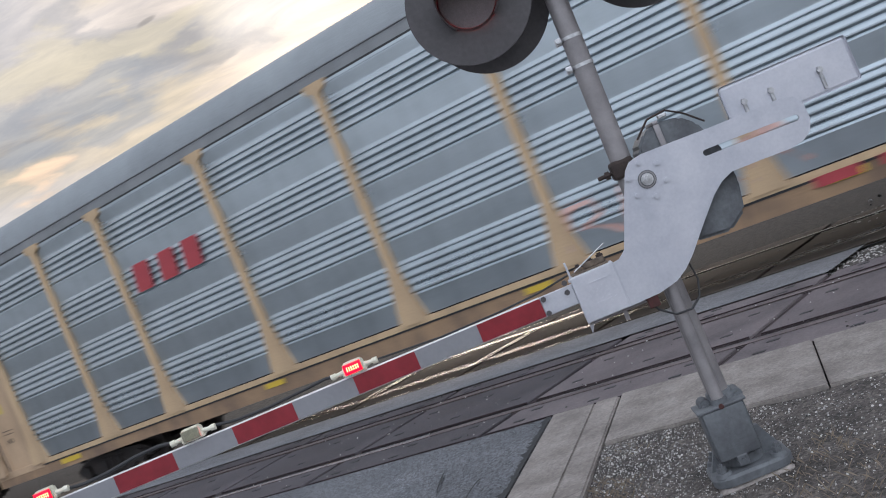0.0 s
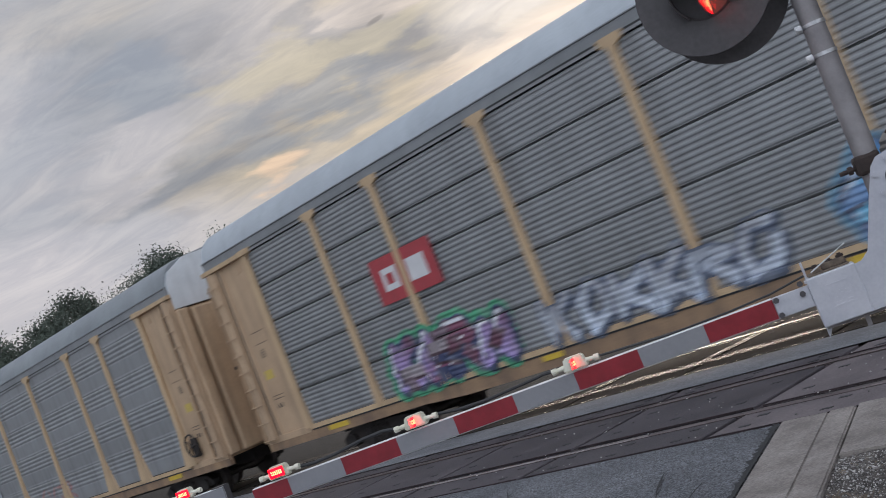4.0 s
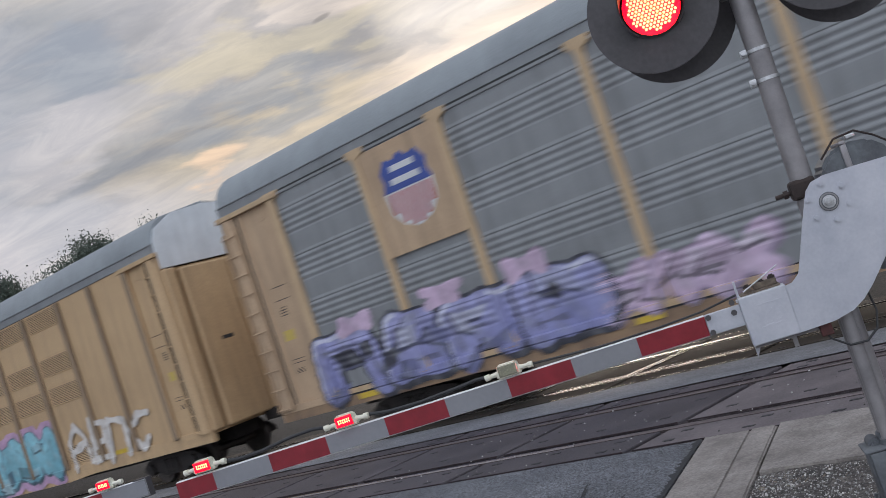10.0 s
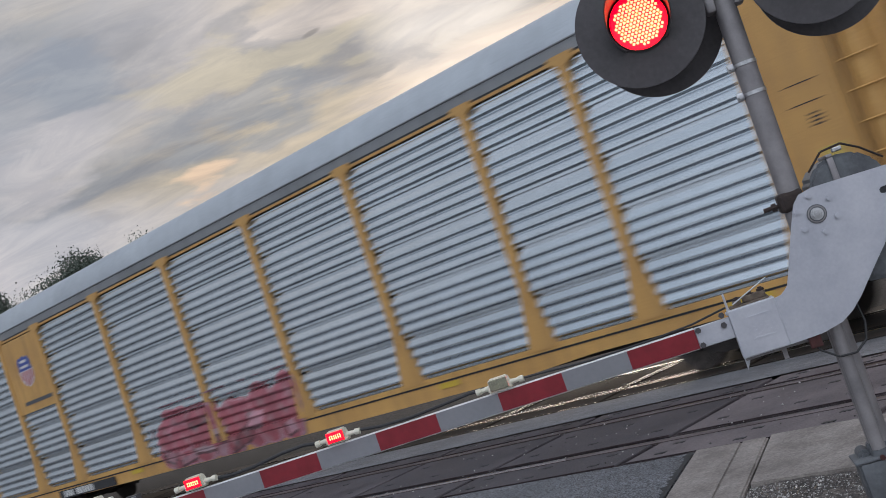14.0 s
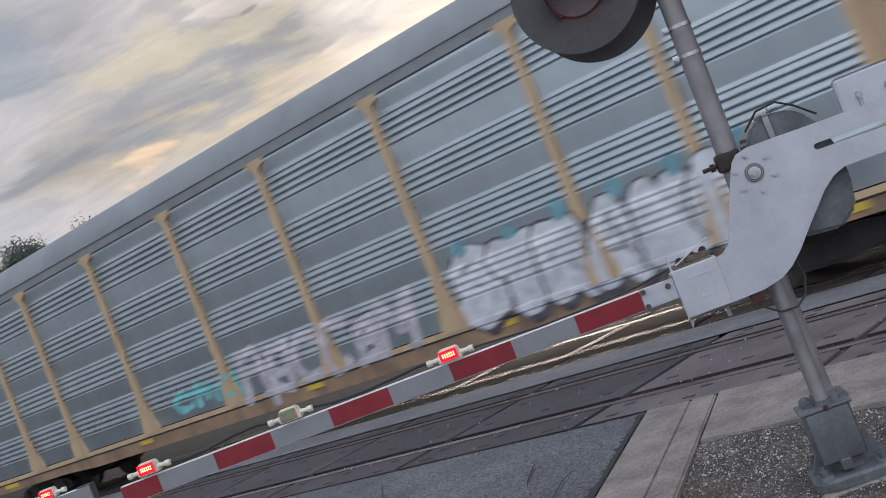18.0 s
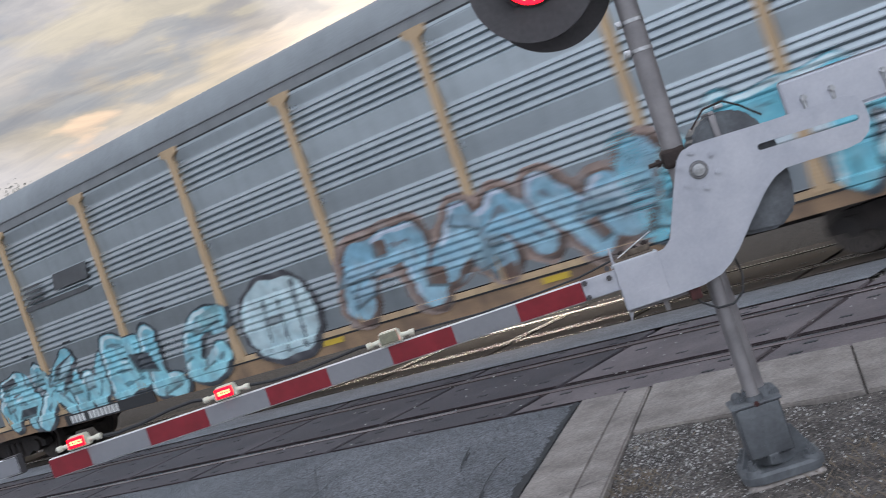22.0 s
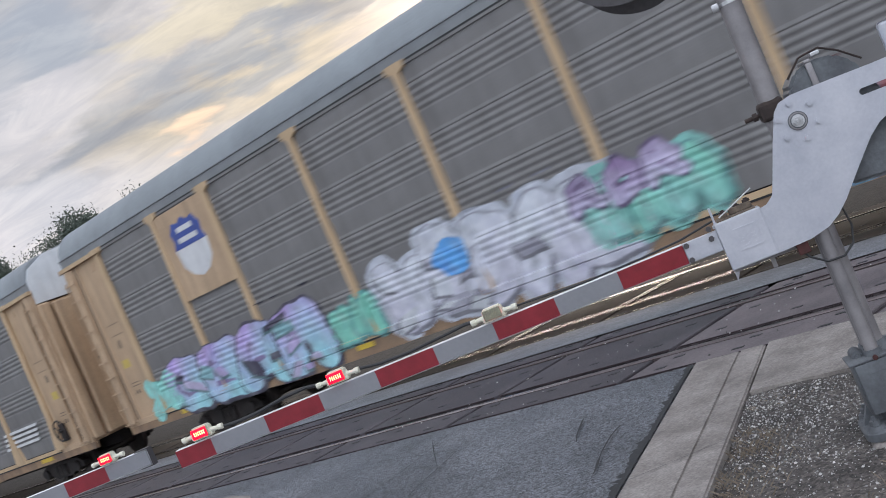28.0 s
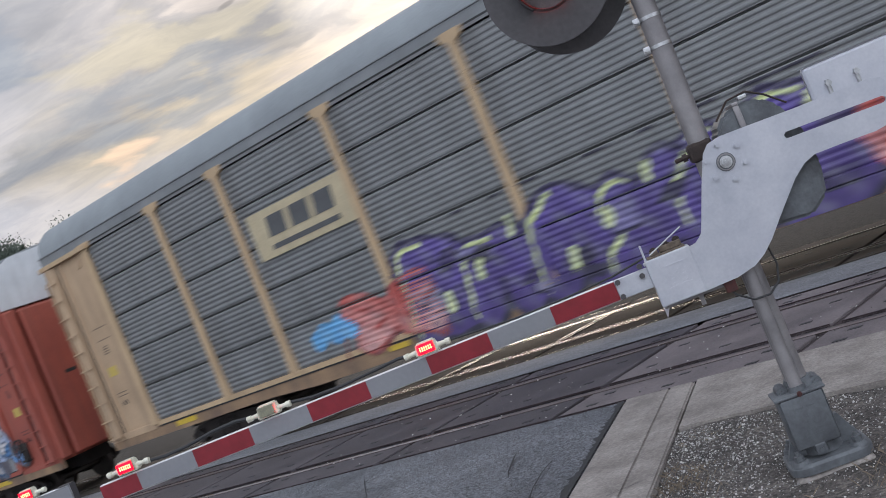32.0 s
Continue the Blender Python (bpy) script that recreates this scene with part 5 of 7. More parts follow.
def end_pieces(width, mat):
    """What stands proud of an end bay's sheet."""
    out = []
    for name, box in (("corner_post", (width / 2 - 0.05, width / 2, -0.03, 0.0, SILL_TOP - 0.1, WALL_TOP - 0.10)),
                      ("bay_post", (-width / 2, -width / 2 + 0.11, -0.07, 0.0, SILL_TOP, WALL_TOP - 0.06)),
                      ("end_cap_rail", (-width / 2 - 0.16, width / 2 + 0.04, -0.11, 0.02, WALL_TOP - 0.13, WALL_TOP - 0.035)),
                      ("bottom_strip", (-width / 2, width / 2, -0.035, 0.0, SILL_TOP - 0.12, SILL_TOP + 0.02))):
        bm = bmesh.new()
        add_box(bm, *box, bevel=0.008, segments=1)
        out.append((name, mesh_of(name, bm, PAINTS["pale_post"] if name in ("bay_post", "end_cap_rail") and mat is PAINTS["yellow"] else mat)))
    bm = bmesh.new()
    add_tube(bm, (width / 2 - 0.24, 0.09, SILL_TOP - 0.06), (width / 2 - 0.24, 0.09, WALL_TOP - 0.14), 0.205, seg=32)
    out.append(("corner_column", mesh_of("corner_column", bm, mat, smooth=True)))
    # raised black strip that paints in the shadowed hollow beside the column
    bm = bmesh.new()
    add_box(bm, width / 2 - 0.52, width / 2 - 0.455, -0.008, 0.0, SILL_TOP - 0.06, WALL_TOP - 0.14)
    out.append(("corner_gap", mesh_of("corner_gap", bm, RUBBER)))
    bm = bmesh.new()
    add_tube(bm, (width / 2 - 0.575, 0.0, SILL_TOP), (width / 2 - 0.575, 0.0, WALL_TOP - 0.14), 0.05, seg=16)
    out.append(("panel_edge", mesh_of("panel_edge", bm, mat, smooth=True)))
    bm = bmesh.new()
    add_box(bm, -width / 2 + 0.34, -width / 2 + 0.50, -0.02, 0.0, WALL_TOP - 0.42, WALL_TOP - 0.26, bevel=0.01)
    out.append(("lifting_eye", mesh_of("lifting_eye", bm, mat)))
    for x, z, w, h in ((-0.22, 3.28, 0.42, 0.014), (-0.22, 3.02, 0.42, 0.014), (-0.15, 2.72, 0.16, 0.20), (-0.12, 1.86, 0.34, 0.013), (-0.12, 1.79, 0.34, 0.013), (-0.08, 1.60, 0.22, 0.10)):
        bm = bmesh.new()
        if h < 0.05:
            add_box(bm, x - w / 2, x + w / 2, -0.005, 0.0, z, z + h)
        else:
            for k in range(4):
                add_box(bm, x - w / 2, x + w / 2 * (0.4 if k == 3 else 1), -0.004, 0.0, z + h * k / 4, z + h * k / 4 + h * 0.11)
        out.append(("stencil_line", mesh_of("stencil_line", bm, INK)))
    bm = bmesh.new()
    add_box(bm, -0.24, 0.06, -0.008, 0.0, 2.24, 2.44, bevel=0.002, segments=1)
    out.append(("notice_plate", mesh_of("notice_plate", bm, NOTICE)))
    return out


def add_end_pieces(sheet, width, mat, key):
    for name, me in shared(("end_pieces", key), lambda: end_pieces(width, mat)):
        part(name, me, None, sheet)


def end_wall_mesh(mat):
    """The end doors seen between the cars."""
    bm = bmesh.new()
    add_box(bm, -0.05, 0.0, -HALF + 0.02, HALF - 0.02, 0.9, 4.55)
    return mesh_of("end_door", bm, mat)


def door_pieces(mat):
    out = []
    for name, box, m in (("door_edge", (-0.05, 0.16, -HALF + 0.02, -HALF + 0.30, 0.95, 4.55), mat), ("door_leaf", (-0.05, 0.24, -1.22, -0.012, 0.95, 4.5), mat),
                         ("door_leaf", (-0.05, 0.24, 0.012, 1.22, 0.95, 4.5), mat), ("door_slot", (0.235, 0.245, -0.75, -0.45, 2.75, 2.83), INK)):
        bm = bmesh.new()
        add_box(bm, *box, bevel=0.045 if m is mat else 0.002, segments=2)
        out.append((name, mesh_of(name, bm, m)))
    return out


def add_door_pieces(door, mat, key):
    for name, me in shared(("door_pieces", key), lambda: door_pieces(mat)):
        part(name, me, None, door)


def end_top_mesh(mat):
    bm = bmesh.new()
    outline = [(-HALF + 0.03, 4.58), (-HALF + 0.04, WALL_TOP + 0.22), (-HALF + 0.16, WALL_TOP + 0.48), (-0.9, WALL_TOP + 0.76), (0, WALL_TOP + 0.85), (0.9, WALL_TOP + 0.76), (HALF - 0.16, WALL_TOP + 0.48), (HALF - 0.04, WALL_TOP + 0.22), (HALF - 0.03, 4.58)]
    a = [bm.verts.new((0.0, y, z)) for y, z in outline]
    b = [bm.verts.new((-0.06, y, z)) for y, z in outline]
    bm.faces.new(a)
    bm.faces.new(b[::-1])
    for i in range(len(a)):
        j = (i + 1) % len(a)
        bm.faces.new((a[i], b[i], b[j], a[j]))
    return mesh_of("end_top_sheet", bm, mat)


def ladder_mesh(mat):
    bm = bmesh.new()
    for x in (-0.20, 0.22):
        add_box(bm, x - 0.012, x + 0.012, -0.06, -0.02, 0.95, 4.6)
    for i in range(10):
        add_tube(bm, (-0.21, -0.085, 1.0 + 0.39 * i), (0.23, -0.085, 1.0 + 0.39 * i), 0.013, seg=8)
        for x in (-0.20, 0.22):
            add_tube(bm, (x, -0.085, 1.0 + 0.39 * i), (x, -0.03, 1.0 + 0.39 * i), 0.011, seg=6)
    return mesh_of("ladder", bm, mat)


def brake_wheel_mesh():
    """The hand brake's wheel and its gear case on the front end bay."""
    bm = bmesh.new()
    pts = [Vector((0.27 * math.cos(2 * math.pi * k / 20), -0.14, 0.27 * math.sin(2 * math.pi * k / 20))) for k in range(21)]
    add_path(bm, pts, 0.022, seg=6)
    for k in range(5):
        add_tube(bm, (0, -0.14, 0), pts[k * 4], 0.016, seg=6)
    add_tube(bm, (0, -0.15, 0), (0, 0.0, 0), 0.05, seg=12)
    add_box(bm, -0.13, 0.13, -0.09, 0.0, -0.30, 0.16, bevel=0.03)
    return mesh_of("hand_brake", bm, TRUCK)


def truck_meshes():
    bm = bmesh.new()
    for y in (-1.02, 1.02):
        add_prism(bm, [(-1.2, 0.48), (-0.95, 0.62), (-0.45, 0.66), (0.45, 0.66), (0.95, 0.62), (1.2, 0.48), (1.2, 0.36), (0.7, 0.34), (0.42, 0.22), (-0.42, 0.22), (-0.7, 0.34), (-1.2, 0.36)], y - 0.09, y + 0.09)
        for k in (-0.22, 0, 0.22):
            add_tube(bm, (k, y - 0.11, 0.28), (k, y - 0.11, 0.58), 0.08, seg=10)
        for x in (-0.88, 0.88):
            add_tube(bm, (x, y - 0.16, 0.42), (x, y + 0.1, 0.42), 0.14, seg=14)
    add_box(bm, -0.25, 0.25, -1.05, 1.05, 0.4, 0.72)
    frame_me = mesh_of("bogie_frame", bm, TRUCK)
    bm = bmesh.new()
    for y in (-0.7525, 0.7525):
        s = 1 if y > 0 else -1
        add_tube(bm, (0, y - 0.06, 0), (0, y + 0.06, 0), 0.42, seg=32)
        add_tube(bm, (0, y - s * 0.06, 0), (0, y - s * 0.09, 0), 0.45, seg=32)
        add_tube(bm, (0, y + s * 0.06, 0), (0, y + s * 0.09, 0), 0.33, seg=24)
    add_tube(bm, (0, -0.75, 0), (0, 0.75, 0), 0.08, seg=12)
    wheel_me = mesh_of("wheelset", bm, WHEEL)
    return frame_me, wheel_me


def coupler_mesh():
    bm = bmesh.new()
    add_box(bm, 0.0, 0.95, -0.12, 0.12, 0.74, 0.98, bevel=0.03)
    add_box(bm, 0.80, 1.12, -0.17, 0.15, 0.70, 1.02, bevel=0.05)
    return mesh_of("coupler", bm, TRUCK)


WHEELS = []


def add_bogies(car, length, inset=(3.1, 3.1)):
    frame_me, wheel_me = shared("truck", truck_meshes)
    for s, off in ((-1, inset[0]), (1, inset[1])):
        if off is None:
            continue
        truck = part("bogie", frame_me, None, car, "dark greasy steel bogie")
        truck.location = (s * (length / 2 - off), 0, 0)
        for x in (-0.88, 0.88):
            w = part("wheelset", wheel_me, None, truck)
            w.location = (x, 0, 0.42)
            WHEELS.append((w, x, car, truck.location.x))


def side_detail(car, x, z, w, h, mat, proud, name, label=""):
    bm = bmesh.new()
    add_box(bm, -w / 2, w / 2, -0.004, 0.0, -h / 2, h / 2)
    ob = part(name, bm, mat, car, label)
    ob.location = (x, -HALF - proud, z)
    return ob


def stencil(car, x, z, count, size, mat, proud, name="stencilled_mark"):
    """A line of plain bars in place of reporting marks."""
    bm = bmesh.new()
    for i in range(count):
        if i == 4:
            continue
        add_box(bm, i * size * 0.8, i * size * 0.8 + size * 0.55, -0.003, 0.0, 0, size)
    ob = part(name, bm, mat, car)
    ob["kind"] = "stuff"
    ob.location = (x, -HALF - proud, z)


def autorack(front, paint, side, style, label, flare=False, ends=None, bays=BAYS):
    """A three-level covered car carrier. front: place of its front end along the train."""
    mat, sheet = PAINTS[paint], SIDES[side]
    length = sum(bays)
    end_mat = PAINTS[ends or paint]
    roof = ROOF_PALE if paint in ("maroon", "bright_yellow") or side == "pale" else ROOF
    car = thing("autorack_wagon", pose(front - length / 2, CENTRE_Y, LOW), label, "freight wagon", "wagons of the train")
    part("roof", shared(("roof", roof.name, length), lambda: roof_mesh(length - 0.06, roof)), None, car, "ribbed galvanised roof")
    part("eave", shared(("eave", length), lambda: eave_mesh(length - 0.06)), None, car, "grey eave strip below the roof")
    part("eave_gap", shared(("eave_gap", length), lambda: eave_gap_mesh(length)), None, car, "dark open joint")
    part("side_sill", shared(("sill", paint, length), lambda: sill_mesh(length, mat if paint in ("bright_yellow", "maroon") else SILL)), None, car)
    part("sill_rail", shared(("sill_rail", paint, length), lambda: sill_rail_mesh(length, PAINTS["pale_post"] if paint == "yellow" else mat)), None, car)
    part("sill_seam", shared(("sill_seam", length), lambda: sill_seam_mesh(length)), None, car)
    part("deck_and_core", shared(("core", length), lambda: core_mesh(length)), None, car)
    places = post_places(bays)
    me = shared(("post", paint, flare), lambda: post_mesh(PAINTS["pale_post"] if paint == "yellow" else mat, flare))
    for x in places:
        part("post", me, None, car).location = (x, -HALF, 0)
    for a, b in zip(places, places[1:]):
        w = round(b - a, 3)
        p = part("side_panel", sheet_mesh(style, w, sheet), None, car)
        p.location = ((a + b) / 2, -HALF, 0)
    part("top_rail", shared(("rail", paint, side, length), lambda: rail_mesh(length, mat if paint == "bright_yellow" else sheet)), None, car)
    for s in (-1, 1):
        e = part("end_side_sheet", shared(("end", ends or paint), lambda: end_mesh(BAYS[0], end_mat)), None, car)
        e.location = (s * (length / 2 - BAYS[0] / 2), -HALF, 0)
        if s < 0:
            e.scale = (-1, 1, 1)
        add_end_pieces(e, BAYS[0], end_mat, ends or paint)
        d = part("end_door", shared(("door", ends or paint), lambda: end_wall_mesh(end_mat)), None, car)
        d.location, d.scale = (s * (length / 2 - 0.05), 0, 0), (s, 1, 1)
        add_door_pieces(d, end_mat, ends or paint)
        t = part("end_top_sheet", shared(("end_top", paint == "maroon"), lambda: end_top_mesh(SIDES["dark"] if paint == "maroon" else END_TOP)), None, car)
        t.location, t.scale = (s * (length / 2 + 0.02), 0, 0), (s, 1, 1)
        lad = part("ladder", shared(("ladder", ends or paint), lambda: ladder_mesh(end_mat)), None, car)
        lad.location = (s * (length / 2 - 0.25), -HALF - 0.06, 0)
        if s > 0:
            part("hand_brake", shared("hand_brake", brake_wheel_mesh), None, car, "dark hand brake wheel").location = (length / 2 - 1.18, -HALF, SILL_TOP + 0.45)
        c = part("coupler", shared("coupler", coupler_mesh), None, car)
        c.location, c.scale = (s * (length / 2 - 0.1), 0, 0), (s, 1, 1)
        side_detail(car, s * (length / 2 - 2.6), SILL_TOP - 0.15, 0.65, 0.10, DECAL, 0.045, "safety_sticker", "yellow reflective strip")
    for x in (-4.6, 0.8, 5.2):
        side_detail(car, x, SILL_TOP - 0.15, 0.45, 0.09, DECAL, 0.045, "safety_sticker", "yellow reflective strip")
    add_bogies(car, length)
    CARS.append((car, front - length / 2))
    return car


def rail_mesh(length, mat):
    bm = bmesh.new()
    add_box(bm, -length / 2 + 1.7, length / 2 - 1.7, -HALF - 0.035, -HALF + 0.05, WALL_TOP - 0.10, WALL_TOP - 0.054)
    return mesh_of("top_rail", bm, mat)


def vented_side_mesh(w, mat):
    """A flat painted side sheet, closed behind its louvres."""
    bm = bmesh.new()
    add_box(bm, -w / 2, w / 2, 0.0, 0.05, SILL_TOP - 0.05, WALL_TOP - 0.03)
    return mesh_of("side_panel", bm, mat)


def louvre_mesh(w, h):
    bm = bmesh.new()
    n = 11
    for i in range(n):
        z = -h / 2 + h * i / n
        add_prism_x(bm, -w / 2, w / 2, [(-0.004, z), (-0.018, z + 0.006), (-0.018, z + 0.012), (-0.004, z + h / n * 0.74)])
    return mesh_of("louvre", bm, PAINTS["tan"])


def add_prism_x(bm, x0, x1, line):
    a = [bm.verts.new((x0, y, z)) for y, z in line]
    b = [bm.verts.new((x1, y, z)) for y, z in line]
    bm.faces.new(a)
    bm.faces.new(b[::-1])
    for i in range(len(a)):
        j = (i + 1) % len(a)
        bm.faces.new((a[i], b[i], b[j], a[j]))


# rib brown, with the ribs' shadow darkened into the colour
RIB_BROWN = material("shaded_brown_rib", (0.30, 0.21, 0.135), (0.21, 0.15, 0.10), rough=0.7, scale=1.5, bump=0.05, grime=0.3)
# the shade between the slats, painted as a flat dark sheet
VENT_SHADE = material("louvre_gap_shade", (0.10, 0.074, 0.05), (0.07, 0.052, 0.038), rough=0.8, scale=4)


def vented_unit(front, length, label, lead):
    """One half of the articulated tan carrier. lead: the half whose rear end joins the bellows."""
    mat = PAINTS["tan"]
    car = thing("autorack_wagon", pose(front - length / 2, CENTRE_Y, LOW), label, "freight wagon", "wagons of the train")
    part("roof", shared(("roof", length), lambda: roof_mesh(length - 0.06, ROOF)), None, car, "ribbed galvanised roof")
    part("eave", shared(("eave", length), lambda: eave_mesh(length - 0.06)), None, car, "grey eave strip below the roof")
    part("side_sill", shared(("sill_t", length), lambda: sill_mesh(length, mat)), None, car)
    part("deck_and_core", shared(("core", length), lambda: core_mesh(length)), None, car)
    # louvred bays, then two narrower plain ones towards the outer end
    if lead:
        ribs = [-9.10 + 1.845 * i for i in range(9)] + [7.21, 8.81]
    else:
        ribs = [-8.945, -7.36] + [-5.795 + 1.845 * i for i in range(9)]
    end_width = round(length / 2 - (ribs[-1] if lead else -ribs[0]), 3)
    seam = shared(("rib", 1), lambda: rib_mesh(RIB_BROWN))
    edges = [-length / 2 + 0.03] + ribs if lead else ribs + [length / 2 - 0.03]
    for x in ribs:
        part("rib", seam, None, car).location = (x, -HALF, 0)
    for a, b in zip(edges, edges[1:]):
        w = round(b - a, 3)
        p = part("side_panel", shared(("vp", w), lambda: vented_side_mesh(w, mat)), None, car)
        p.location = ((a + b) / 2, -HALF, 0)
        if abs(w - 1.845) > 0.01:
            continue
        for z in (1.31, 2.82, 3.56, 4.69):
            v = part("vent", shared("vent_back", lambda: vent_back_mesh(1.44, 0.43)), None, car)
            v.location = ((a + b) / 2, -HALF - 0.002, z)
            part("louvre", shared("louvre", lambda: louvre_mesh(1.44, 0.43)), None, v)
    car["ribs"] = ribs
    for s in (-1, 1):
        joined = (s < 0) == lead
        if joined:
            continue
        e = part("end_side_sheet", shared(("end_v", end_width), lambda: end_mesh(end_width, mat)), None, car)
        e.location, e.scale = (s * (length - end_width) / 2, -HALF, 0), (s, 1, 1)
        add_end_pieces(e, end_width, mat, ("tan_end", end_width))
        d = part("end_door", shared(("door", "tan"), lambda: end_wall_mesh(mat)), None, car)
        d.location, d.scale = (s * (length / 2 - 0.05), 0, 0), (s, 1, 1)
        add_door_pieces(d, mat, "tan")
        t = part("end_top_sheet", shared(("end_top", False), lambda: end_top_mesh(END_TOP)), None, car)
        t.location, t.scale = (s * (length / 2 + 0.02), 0, 0), (s, 1, 1)
        lad = part("ladder", shared(("ladder", "tan"), lambda: ladder_mesh(mat)), None, car)
        lad.location = (s * (length / 2 - 0.35), -HALF + 0.02, 0)
        c = part("coupler", shared("coupler", coupler_mesh), None, car)
        c.location, c.scale = (s * (length / 2 - 0.1), 0, 0), (s, 1, 1)
    if lead:
        part("bellows", shared("bellows", bellows_mesh), None, car, "black rubber bellows between the halves").location = (-length / 2 - 0.38, 0, 0)
    for x in (-7.5, -4.2, -0.8, 3.1, 6.4):
        side_detail(car, x, SILL_TOP + 0.06, 0.75, 0.10, DECAL, 0.006, "safety_sticker", "yellow reflective strip")
    add_bogies(car, length, inset=((0.2 if lead else 2.6), (2.6 if lead else None)) if lead else (2.6, None))
    CARS.append((car, front - length / 2))
    return car


def rib_mesh(mat):
    bm = bmesh.new()
    add_box(bm, -0.075, 0.075, -0.09, 0.0, SILL_TOP - 0.04, WALL_TOP - 0.05, bevel=0.02, segments=2)
    return mesh_of("rib", bm, mat)


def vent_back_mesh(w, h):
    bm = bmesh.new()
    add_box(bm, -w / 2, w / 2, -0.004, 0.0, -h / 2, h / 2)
    return mesh_of("vent", bm, VENT_SHADE)


def bellows_mesh():
    bm = bmesh.new()
    half = [(-HALF + 0.02, 0.95), (-HALF + 0.02, WALL_TOP + 0.12), (-HALF + 0.3, WALL_TOP + 0.52), (-0.7, WALL_TOP + 0.76), (0.7, WALL_TOP + 0.76), (HALF - 0.3, WALL_TOP + 0.52), (HALF - 0.02, WALL_TOP + 0.12), (HALF - 0.02, 0.95)]
    prev = None
    for i in range(13):
        k = 1.0 if i % 2 else 0.955
        ring = [bm.verts.new((-0.38 + 0.063 * i, y * k, z if z < 1 else 1 + (z - 1) * (1.0 if i % 2 else 0.985))) for y, z in half]
        if prev:
            for j in range(len(half) - 1):
                bm.faces.new((prev[j], prev[j + 1], ring[j + 1], ring[j]))
        prev = ring
    return mesh_of("bellows", bm, RUBBER)


# rear ends of the wagons along the train, at the clip's start
REARS = [-20.89, -49.45, -78.06, -106.04, -134.37, -162.74, -185.36, -206.12, -235.10, -263.50, -291.33, -319.53, -347.89, -376.07, -404.24, -432.42, -460.47, -488.47, -516.95]


WAGON = {}


def build_train():
    spec = {
        0: ("yellow", "silver", "silver", "silver corrugated car carrier with faded yellow posts and ends", True, None),
        1: ("yellow", "pale", "panels", "grey fine-ribbed car carrier with flared tan posts", True, None),
        2: ("yellow", "pale", "panels", "grey fine-ribbed car carrier with dark seams and graffiti", False, None),
        3: ("yellow", "grey", "grey", "dusty grey car carrier with flared yellow posts", True, None),
        4: ("yellow", "grey", "grey", "dull grey car carrier with long pale graffiti", False, None),
        5: ("yellow", "grey", "grey", "dull grey car carrier with teal and violet graffiti", False, None),
        8: ("bright_yellow", "bright_silver", "bright", "bright silver car carrier with clean yellow posts", True, None),
        9: ("maroon", "dark", "panels", "dark brown-grey car carrier with maroon ends", False, None),
        10: ("yellow", "silver", "silver", "silver car carrier with white lettered graffiti", True, None),
        11: ("yellow", "silver", "silver", "silver car carrier with pink and red graffiti", False, None),
        12: ("yellow", "silver", "silver", "silver car carrier with pale blue graffiti", False, None),
        13: ("orange", "silver", "silver", "silver car carrier with orange-red posts and ends", False, None),
        14: ("yellow", "brown_grey", "grey", "grey car carrier with black and white graffiti", False, None),
        15: ("yellow", "brown_grey", "grey", "grey car carrier with violet lettered graffiti", False, None),
        16: ("yellow", "brown_grey", "grey", "grey car carrier with brown graffiti", True, None),
        17: ("yellow", "dusty", "panels", "grey fine-ribbed car carrier with purple graffiti", False, None),
        18: ("red", "grey", "grey", "grey car carrier with dull red ends", False, None),
    }
    for k, (paint, side, style, label, flare, ends) in spec.items():
        bays = BAYS_BRIGHT if style == "bright" else BAYS
        WAGON[k] = (autorack(REARS[k] + sum(bays), paint, side, style, label, flare, ends, bays), style)
    WAGON[6] = (vented_unit(REARS[6] + 20.19, 20.19, "tan louvred car carrier with lettered graffiti", True), "flat")
    WAGON[7] = (vented_unit(REARS[7] + 19.97, 19.97, "tan louvred car carrier with white bubble graffiti", False), "flat")


build_train()

# ---- paint on the wagons ----
def paint_material():
    m = bpy.data.materials.new("spray_paint")
    m.use_nodes = True
    nt = m.node_tree
    p = nt.nodes["Principled BSDF"]
    at = nt.nodes.new("ShaderNodeVertexColor")
    at.layer_name = "paint"
    tc = nt.nodes.new("ShaderNodeTexCoord")
    n = nt.nodes.new("ShaderNodeTexNoise")
    n.inputs["Scale"].default_value, n.inputs["Detail"].default_value = 7, 5
    link(nt, tc.outputs["Object"], n.inputs["Vector"])
    mx = nt.nodes.new("ShaderNodeMix")
    mx.data_type, mx.blend_type = "RGBA", "OVERLAY"
    mx.inputs[0].default_value = 0.5
    link(nt, at.outputs[0], mx.inputs[6])
    link(nt, n.outputs[0], mx.inputs[7])
    link(nt, mx.outputs[2], p.inputs["Base Color"])
    p.inputs["Roughness"].default_value = 0.5
    return m


SPRAY = paint_material()


def tone(r, g, b):
    return tuple((c / 255) ** 2.2 for c in (r, g, b))


